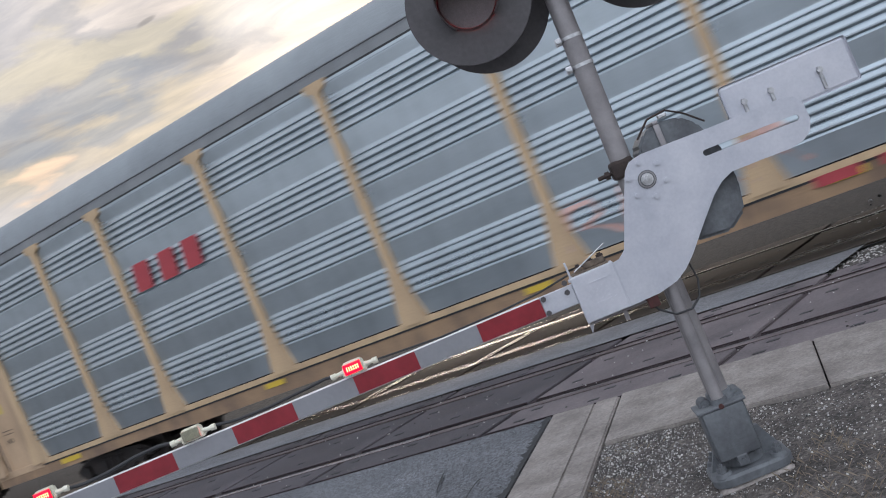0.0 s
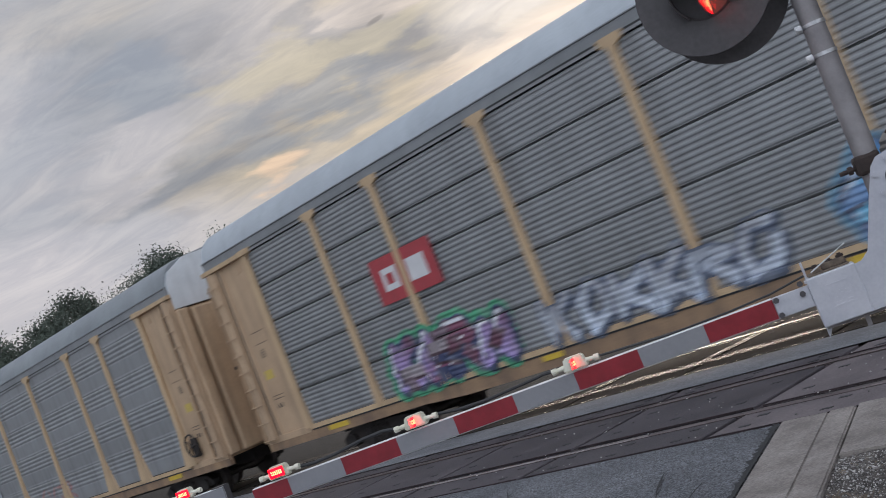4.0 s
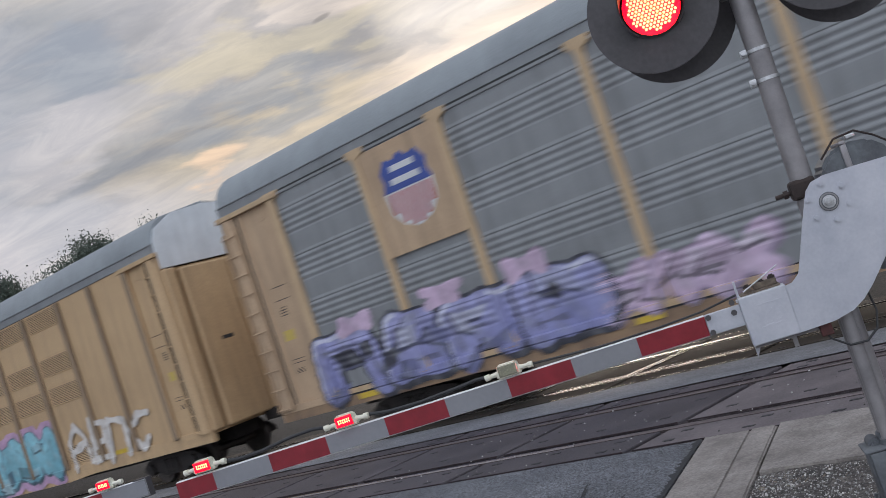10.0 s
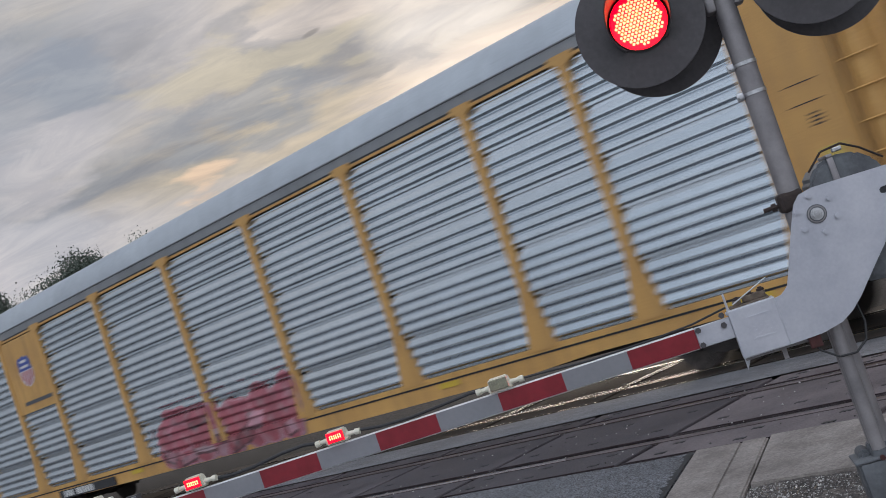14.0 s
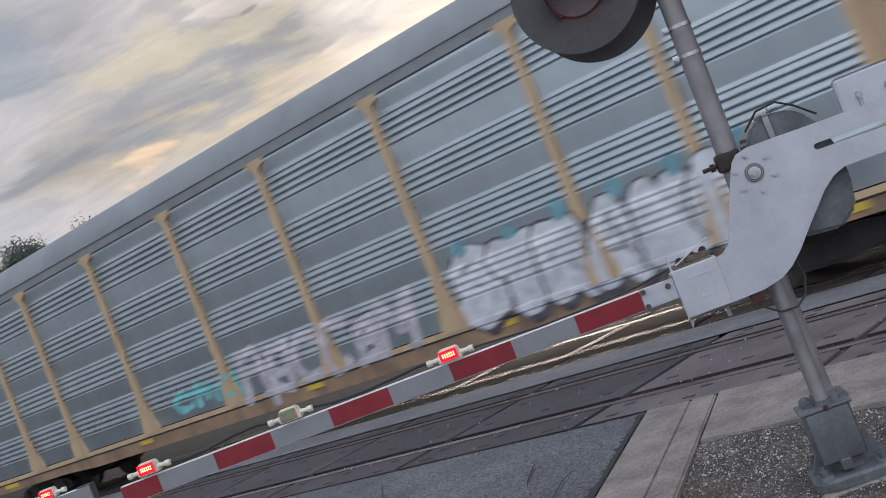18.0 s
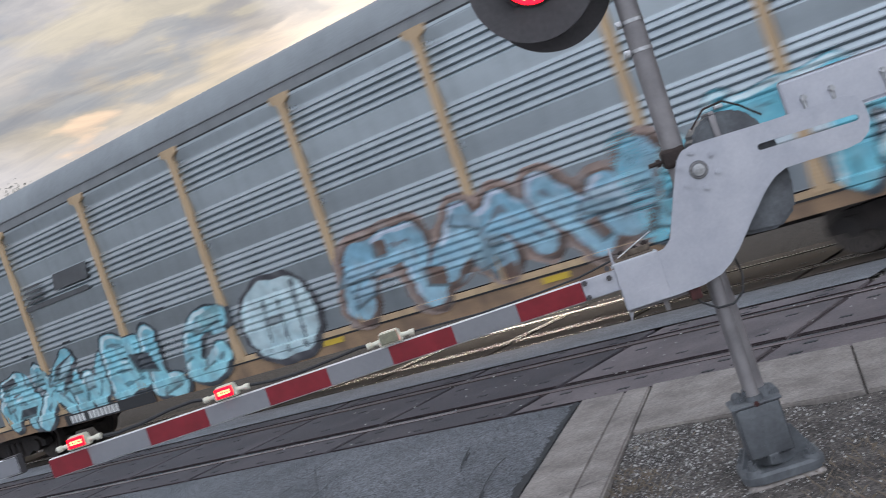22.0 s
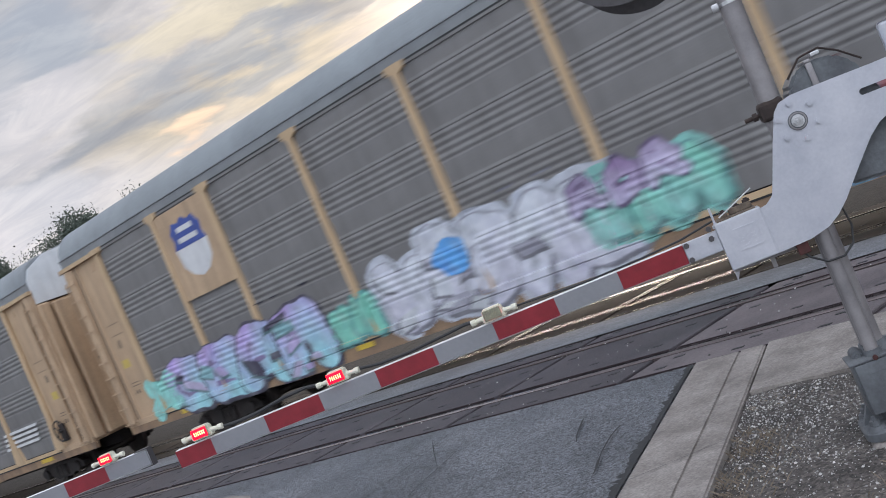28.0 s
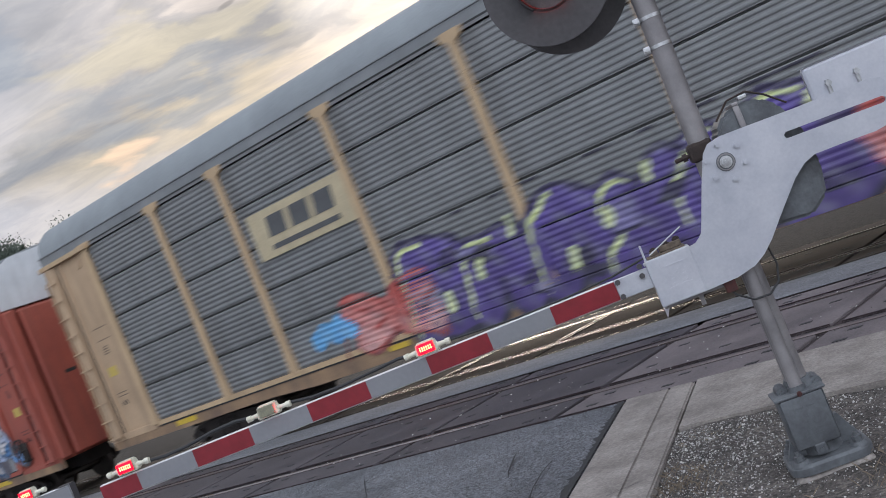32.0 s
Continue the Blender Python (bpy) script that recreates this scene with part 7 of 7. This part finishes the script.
    graffiti(7, -9.45, 0.6, 1.55, 0.4, "0", [tone(170, 104, 66)], tone(168, 112, 76), None, None, fat=0.4, seed=130, label="rusty orange smear", edge=0.02)
    for x, w, n, proud in ((-7.80, 0.80, 4, 0.042), (-6.48, 1.20, 6, 0.042)):
        plain(7, x, 2.32, w, 0.24, NOTICE, proud, "number_backing", "faded yellow backing")
        stencil(WAGON[7][0], x - w / 2 + 0.06, 2.24, n, 0.15, LOGO_DARK, proud + 0.006)
    # wagon 8
    graffiti(8, -1.0, 4.6, 0.62, 1.25, "cnam", [tone(158, 78, 90), tone(150, 68, 76)], tone(186, 132, 142), tone(150, 66, 66), None, fat=0.26, seed=31, label="dark red bubble graffiti", edge=0.025, cloud=0.03)
    shield(8, False, PAINTS["bright_yellow"], 0.62)
    plain(8, -7.76, 3.22, 1.45, 0.09, LOGO_DARK, 0.060, "emblem_bar", "faded dark line of lettering", slant=0.02)
    plain(8, -6.9, 0.80, 2.7, 0.20, INK, 0.06, "number_plate_bar")
    stencil(WAGON[8][0], -8.0, 0.73, 12, 0.15, STENCIL_W, 0.068)
    # wagon 9
    plain(9, 3.5, 4.42, 5.9, 0.85, PAINTS["maroon"], 0.08, "emblem_panel", "maroon name band")
    for i in range(6):
        plain(9, 1.0 + i * 0.24, 4.35, 0.13, 0.26, LOGO_WHITE, 0.086, "emblem_block", slant=0.05)
    plain(9, 1.8, 4.14, 1.7, 0.05, LOGO_WHITE, 0.086, "emblem_bar")
    plain(9, 12.40, 3.45, 0.42, 0.24, NOTICE, 0.032, "notice_plate", "faded yellow notice plate")
    for i in range(4):
        plain(9, 12.42, 2.32 + 0.11 * i, 0.46 - 0.1 * (i % 2), 0.045, STENCIL_W, 0.032, "stencil_line")
    graffiti(9, 10.9, 2.6, 0.80, 1.0, "nbx", [tone(132, 138, 146), tone(110, 112, 120)], tone(62, 62, 68), None, None, fat=0.15, seed=33, label="white and black tag")
    graffiti(9, 5.8, 4.2, 0.85, 1.0, "bcnb", [tone(122, 126, 112), tone(98, 102, 92)], tone(72, 72, 66), None, None, fat=0.17, seed=34, label="dull green graffiti")
    graffiti(9, 1.4, 4.8, 1.05, 0.75, "", [tone(130, 135, 145)], tone(80, 82, 90), None, None, fat=0.10, seed=35, count=6, label="grey tag")
    graffiti(9, -7.0, 6.0, 1.0, 0.9, "", [tone(150, 150, 155)], tone(70, 70, 76), None, None, fat=0.13, seed=36, count=6, label="grey graffiti")
    # wagon 10
    graffiti(10, 7.5, 5.9, 0.82, 1.40, "STRANGE", [tone(212, 214, 218), tone(196, 198, 206)], tone(66, 58, 66), None, None, fat=0.19, seed=37, slant=0.06, label="white lettered graffiti with black outline", edge=0.05)
    for i in range(6):
        graffiti(10, 4.9 + i * 0.95, 0.32, 2.02, 0.34, "@", [tone(110, 160, 172)], tone(95, 142, 155), None, None, fat=0.40, seed=137 + i, lift=0.004, label="teal paint dot", edge=0.02)
    graffiti(10, 1.2, 4.6, 0.85, 1.15, "abccbm", [tone(196, 190, 196), tone(178, 172, 178)], tone(100, 94, 100), None, None, fat=0.10, seed=38, label="grey white graffiti", edge=0.02)
    graffiti(10, -2.2, 2.2, 1.1, 0.6, "", [TEAL], tone(130, 170, 170), None, None, fat=0.12, seed=39, count=3, label="faint teal tag", edge=0.01)
    # wagon 11
    graffiti(11, 4.9, 7.2, 0.66, 1.54, "lxcb", [tone(204, 92, 136), tone(146, 30, 58)], tone(208, 198, 210), tone(60, 40, 50), tone(220, 170, 194), fat=0.23, seed=40, label="pink and crimson block graffiti on a black ground", cloud=0.22, edge=0.045, shards=(tone(206, 200, 212), tone(150, 34, 60), tone(54, 36, 46)))
    graffiti(11, -5.9, 10.4, 0.66, 1.45, "bnbma", [tone(204, 96, 88), tone(156, 38, 44)], tone(204, 200, 208), tone(124, 58, 52), None, fat=0.24, seed=41, label="red lettered graffiti with white patches", cloud=0.10, edge=0.045, slant=0.06, shards=(tone(206, 204, 214), tone(62, 54, 60), tone(198, 92, 84), tone(202, 200, 210)))
    graffiti(11, 0.3, 1.1, 0.72, 1.3, "a", [tone(190, 190, 198)], tone(52, 48, 56), tone(56, 50, 58), None, fat=0.15, seed=42, label="small white rounded figure", cloud=0.22)
    graffiti(11, -12.1, 1.5, 0.72, 1.15, "0", [tone(56, 54, 64), tone(46, 46, 54)], tone(44, 44, 52), None, None, fat=0.44, seed=43, label="black round tag", edge=0.04)
    graffiti(11, -12.1, 0.75, 0.95, 0.6, "v", [tone(196, 200, 206)], tone(196, 200, 206), None, None, fat=0.07, seed=143, edge=0.0, lift=0.006, label="white scribble")
    for j in range(4):
        plain(11, -6.3, 3.30 + 0.1 * j, 0.55, 0.05, LOGO_DARK, hi, "emblem_stripe")
    plain(11, -5.1, 3.62, 1.1, 0.30, LOGO_DARK, hi, "emblem_block", slant=0.1)
    # wagon 12
    graffiti(12, 9.0, 5.2, 0.85, 1.55, "vnx", [tone(96, 186, 206), tone(120, 196, 212)], tone(66, 82, 92), None, tone(205, 226, 230), fat=0.17, seed=44, label="cyan graffiti letters", edge=0.03)
    graffiti(12, 12.4, 1.3, 1.1, 0.9, "c", [tone(170, 205, 190)], tone(120, 150, 142), None, None, fat=0.26, seed=144, label="mint paint swirl", edge=0.03)
    graffiti(12, 4.3, 5.8, 0.95, 1.35, "nwv", [tone(122, 170, 192), tone(150, 188, 204)], tone(104, 80, 68), tone(150, 128, 118), PALE, fat=0.20, seed=45, label="blue ribbon graffiti", edge=0.06)
    graffiti(12, -0.2, 2.0, 0.74, 1.62, "0", [tone(192, 214, 218), tone(176, 202, 208)], tone(58, 56, 62), None, None, fat=0.43, seed=46, label="round pale emblem with a dark rim", edge=0.09)
    graffiti(12, -0.2, 1.15, 0.95, 1.10, "iii", [tone(84, 96, 104)], tone(84, 96, 104), None, None, fat=0.035, seed=146, slant=0.10, edge=0.0, lift=0.006, label="dark strokes")
    graffiti(12, -5.3, 7.4, 0.72, 1.45, "axvblc", [tone(118, 190, 206), tone(150, 210, 220)], tone(44, 52, 60), None, tone(205, 228, 232), fat=0.15, seed=47, label="pale cyan graffiti with dark outline", edge=0.05, slant=0.15)
    for j in range(4):
        plain(12, -6.6, 3.38 + 0.1 * j, 0.6, 0.05, LOGO_DARK, hi, "emblem_stripe", slant=0.03)
    plain(12, -5.3, 3.58, 1.15, 0.32, LOGO_DARK, hi, "emblem_block", slant=0.1)
    plain(12, -5.9, 3.25, 2.2, 0.10, LOGO_DARK, hi, "emblem_bar")
    plain(12, -5.5, 0.80, 3.0, 0.22, INK, 0.06, "number_plate_bar")
    stencil(WAGON[12][0], -6.8, 0.72, 13, 0.16, STENCIL_W, 0.068)
    # wagon 13
    graffiti(13, -10.5, 5.8, 0.80, 1.45, "STHOE", [tone(56, 56, 62), tone(72, 74, 82)], tone(186, 186, 194), None, None, fat=0.17, seed=48, slant=0.04, label="black lettered graffiti with pale outline", edge=0.06)
    graffiti(13, -5.6, 2.8, 0.95, 0.95, "bnb", [tone(130, 208, 205), TEAL], tone(120, 190, 190), None, None, fat=0.28, seed=49, label="turquoise graffiti", edge=0.02)
    graffiti(13, -1.5, 5.4, 0.85, 1.35, "bnabnb", [tone(120, 150, 178), tone(170, 186, 200)], tone(72, 82, 104), None, PALE, fat=0.18, seed=50, label="slate blue graffiti", edge=0.05)
    graffiti(13, 3.8, 5.0, 0.85, 1.25, "nbcbn", [tone(128, 116, 172), tone(176, 180, 206)], tone(110, 78, 116), tone(150, 96, 122), None, fat=0.19, seed=51, label="violet and pink graffiti", cloud=0.06, edge=0.03)
    graffiti(13, 8.8, 4.2, 0.85, 1.05, "bcab", [tone(196, 204, 210), tone(168, 186, 190)], tone(120, 128, 140), None, None, fat=0.19, seed=52, label="white graffiti", edge=0.03)
    plain(13, 5.7, 3.72, 2.5, 0.12, PAINTS["orange"], 0.08, "emblem_bar", "orange panel frame")
    # wagon 14
    for i in range(3):
        plain(14, -6.15 + i * 0.58, 3.55, 0.44, 0.40, LOGO_YELLOW, hi, "emblem_block", "yellow block emblem", slant=0.05)
    plain(14, -5.6, 3.22, 1.75, 0.10, LOGO_YELLOW, hi, "emblem_bar")
    graffiti(14, -10.2, 2.5, 0.90, 1.15, "aia", [tone(158, 128, 66), tone(164, 158, 186), tone(150, 118, 60)], tone(104, 90, 74), None, None, fat=0.27, seed=53, label="dull yellow and lilac graffiti", edge=0.03)
    graffiti(14, -3.7, 2.8, 1.1, 0.85, "", [tone(50, 50, 55), tone(175, 178, 185)], tone(140, 142, 150), None, None, fat=0.18, seed=54, count=4, label="black and white graffiti")
    graffiti(14, -6.1, 1.2, 1.35, 0.75, "", [tone(175, 180, 195)], tone(140, 145, 160), None, None, fat=0.16, seed=55, count=2)
    graffiti(14, 2.5, 5.0, 1.0, 0.9, "", [tone(150, 150, 158), tone(105, 140, 165)], tone(80, 82, 92), None, None, fat=0.13, seed=56, count=6, label="grey blue graffiti")
    # wagon 15
    graffiti(15, 7.9, 6.6, 0.70, 1.35, "ambab", [tone(100, 164, 208), tone(128, 184, 208)], tone(112, 68, 70), tone(92, 84, 96), tone(180, 208, 222), fat=0.20, seed=57, label="sky blue graffiti with red outline", edge=0.05, cloud=0.06, shards=(tone(100, 164, 208), tone(136, 66, 72), tone(90, 150, 200)))
    graffiti(15, 11.0, 0.7, 1.75, 0.6, "@", [tone(105, 175, 220)], tone(95, 160, 205), None, None, fat=0.40, seed=157, lift=0.004, label="blue paint dot", edge=0.02)
    graffiti(15, 4.6, 1.2, 0.95, 0.8, "", [tone(110, 170, 210), LILAC], tone(80, 85, 115), None, None, fat=0.18, seed=58, count=2)
    graffiti(15, -1.1, 5.2, 0.75, 1.50, "vcbab", [tone(208, 212, 220), tone(196, 194, 208)], tone(140, 138, 150), tone(188, 192, 202), None, fat=0.20, seed=59, label="white painted graffiti", cloud=0.12, edge=0.025)
    graffiti(15, 1.9, 2.2, 1.0, 1.0, "", [MINT, tone(140, 205, 195)], tone(95, 150, 145), tone(125, 190, 180), None, fat=0.16, seed=60, count=3, label="mint graffiti")
    graffiti(15, -8.2, 5.6, 0.72, 1.45, "cban", [tone(180, 158, 212), tone(150, 205, 214)], tone(58, 52, 74), None, None, fat=0.25, seed=61, label="violet bubble letters with dark outline", slant=0.10, edge=0.05)
    graffiti(15, -11.3, 1.0, 0.85, 1.0, "x", [tone(140, 208, 198)], tone(120, 185, 178), None, None, fat=0.22, seed=161, label="mint overspray", edge=0.02)
    graffiti(15, -4.7, 1.4, 0.95, 0.8, "", [MINT], tone(100, 165, 160), None, None, fat=0.16, seed=62, count=2)
    graffiti(15, -1.95, 0.8, 1.45, 0.6, "", [tone(85, 160, 225)], tone(75, 140, 205), None, None, fat=0.3, seed=71, count=1, edge=0.02, lift=0.006, label="blue paint patch")
    graffiti(15, 1.6, 2.0, 1.5, 0.75, "", [tone(150, 125, 165), tone(190, 185, 210)], tone(95, 80, 110), None, None, fat=0.14, seed=72, count=3, lift=0.006, label="dull violet graffiti")
    shield(15, True, PAINTS["yellow"])
    # wagon 16
    for j in range(4):
        plain(16, 9.6 + 0.05 * j, 1.48 + 0.13 * j, 2.0, 0.07, LOGO_WHITE, hi, "painted_line", "white painted tag lines", slant=0.05)
    graffiti(16, -1.2, 7.2, 0.68, 1.15, "cabcban", [tone(178, 140, 132), tone(160, 182, 180)], tone(122, 96, 94), tone(54, 52, 56), tone(205, 210, 208), fat=0.21, seed=63, label="brown and grey graffiti on a black ground", cloud=0.24, edge=0.025)
    graffiti(16, 3.2, 1.6, 0.95, 0.6, "", [tone(55, 60, 64), MINT], tone(50, 54, 58), None, None, fat=0.2, seed=64, count=2)
    graffiti(16, -11.0, 1.5, 1.0, 1.05, "", [tone(205, 208, 215)], tone(120, 125, 140), None, None, fat=0.13, seed=65, count=2, label="small white tag")
    shield(16, True, PAINTS["yellow"])
    # wagon 17
    graffiti(17, -0.3, 7.4, 0.68, 1.65, "bnaxcb", [tone(92, 74, 148), tone(70, 52, 112)], tone(48, 40, 70), tone(52, 44, 78), tone(205, 214, 150), fat=0.21, seed=66, label="purple graffiti with yellow highlights", cloud=0.08, edge=0.03)
    for i in range(9):
        graffiti(17, -3.3 + i * 0.78, 0.30, 1.05 + 0.38 * (i % 3), 0.34, "i", [tone(215, 222, 170)], tone(190, 205, 120), None, None, fat=0.20, seed=166 + i, lift=0.006, edge=0.015)
    graffiti(17, 4.2, 1.8, 1.0, 0.85, "", [tone(190, 75, 65), tone(205, 170, 170)], tone(160, 60, 55), None, None, fat=0.24, seed=67, count=2, label="red graffiti patch")
    graffiti(17, -4.6, 1.7, 0.85, 1.0, "x", [tone(190, 82, 72), tone(205, 150, 145)], tone(165, 70, 64), None, None, fat=0.24, seed=68, label="red graffiti patch")
    graffiti(17, 5.3, 0.9, 1.25, 0.5, "", [tone(85, 150, 215)], tone(75, 135, 200), None, None, fat=0.3, seed=69, count=1, edge=0.02, label="blue paint patch")
    graffiti(17, -5.9, 1.0, 1.2, 0.55, "", [tone(95, 165, 215)], tone(85, 150, 200), None, None, fat=0.3, seed=70, count=1, edge=0.02, label="blue paint patch")
    graffiti(17, 8.7, 3.8, 0.85, 1.0, "cabnl", [tone(196, 200, 208)], tone(150, 150, 158), None, None, fat=0.17, seed=71, label="white tag letters", edge=0.02)
    plain(17, -5.55, 3.48, 2.5, 0.84, LOGO_BEIGE, 0.04, "emblem_panel", "beige panel with a dark block emblem")
    for i in range(3):
        plain(17, -6.15 + i * 0.6, 3.58, 0.46, 0.36, LOGO_DARK, 0.048, "emblem_block", slant=0.05)
    plain(17, -5.55, 3.22, 1.7, 0.09, LOGO_DARK, 0.048, "emblem_bar")
    graffiti(18, 9.5, 4.5, 1.0, 1.1, "", [tone(190, 185, 190), BLUE], tone(80, 75, 85), None, None, fat=0.14, seed=72, count=4, label="white and blue graffiti")


build_markings()

# ---- trees beyond the tracks ----
def build_tree(name, x, y, height, spread, density, seed, label):
    random.seed(seed)
    tree = thing(name, pose(x, y, -0.2), label, "tree", "trees beyond the tracks")
    bm = bmesh.new()
    tips = []

    def limb(p, way, length, r, depth):
        q = p + way * length
        add_tube(bm, p, q, r, r * 0.62, seg=7, caps=False)
        if depth == 0:
            tips.append(q)
            return
        if depth < 3:
            tips.append(q)
        for k in range(3 if depth > 1 else 4):
            a = random.uniform(0, 6.3)
            w = (way + Vector((math.cos(a), math.sin(a), random.uniform(-0.1, 0.6))) * random.uniform(0.55, 0.95)).normalized()
            limb(q, w, length * random.uniform(0.55, 0.8), r * 0.55, depth - 1)
    limb(Vector((0, 0, 0)), Vector((0.03, 0, 1)).normalized(), height * 0.36, height * 0.022, 4)
    top = max(t.z for t in tips)
    k = height / top
    for v in bm.verts:
        v.co = Vector((v.co.x * spread, v.co.y * spread, v.co.z * k))
    part("trunk", bm, BARK, tree)
    verts, faces = [], []
    for t in tips:
        c = Vector((t.x * spread, t.y * spread, t.z * k))
        for i in range(int(density * 1.9)):
            p = c + Vector((random.gauss(0, 0.40), random.gauss(0, 0.40), random.gauss(0, 0.32)))
            s = random.uniform(0.05, 0.115)
            a, b = Vector((random.gauss(0, 1), random.gauss(0, 1), random.gauss(0, 1))).normalized(), Vector((random.gauss(0, 1), random.gauss(0, 1), random.gauss(0, 1))).normalized()
            n = len(verts)
            verts.extend([p - a * s, p + b * s * 0.6, p + a * s, p - b * s * 0.6])
            faces.append((n, n + 1, n + 2, n + 3))
    me = bpy.data.meshes.new("crown")
    me.from_pydata([tuple(v) for v in verts], [], faces)
    me.materials.append(LEAF)
    part("crown", me, None, tree, "dark leafy crown")


def build_trees():
    for i, (az, dist, top, spread, dens) in enumerate(TREES):
        x, y = -dist * math.sin(radians(az)), dist * math.cos(radians(az))
        build_tree("tree", x, y, top, spread, dens, 40 + i, "dark evergreen tree with an uneven crown" if dens > 20 else "thin sparse tree with few leaves")


TREES = [
    (58.6, 70, 12.9, 0.42, 70), (64.6, 70, 11.8, 0.62, 80), (66.6, 68, 10.9, 0.8, 80), (55.2, 72, 13.3, 0.16, 7), (61.0, 72, 11.9, 0.34, 9), (69.8, 66, 9.6, 0.9, 80), (72.5, 64, 9.2, 1.0, 80),
]
build_trees()


def motions():
    for car, x in CARS:
        walk(car, [(0.0, pose(x, CENTRE_Y, LOW)), (16.0, pose(x + 16 * SPEED, CENTRE_Y, LOW)), (32.0, pose(x + 32 * SPEED, CENTRE_Y, LOW))])
    places = {car.name: x for car, x in CARS}
    for wheels, x, car, off in WHEELS:
        # each wheelset rolls while it is anywhere near the crossing
        t0 = (-36 - places[car.name] - off - x) / SPEED
        times = [t for t in np.arange(t0, t0 + 3.0, 0.04) if 0.02 < t < 31.98]
        turn = lambda t: math.degrees(SPEED * (t - t0) / 0.46)
        rows = [(0.0, 0.0 if t0 > 0 else turn(0.0))] + [(float(t), turn(t)) for t in times]
        rows.append((32.0, turn(32.0) if times and times[-1] > 31.9 else rows[-1][1]))
        walk(wheels, [(t, pose(x, 0, 0.42, 0, a, 0)) for t, a in rows])
    for insert, (x, y, z), first in FLASHERS:
        walk(insert, [(t, pose(x, y, z, 0, 0, a)) for t, a in turning_rows(first)])


motions()
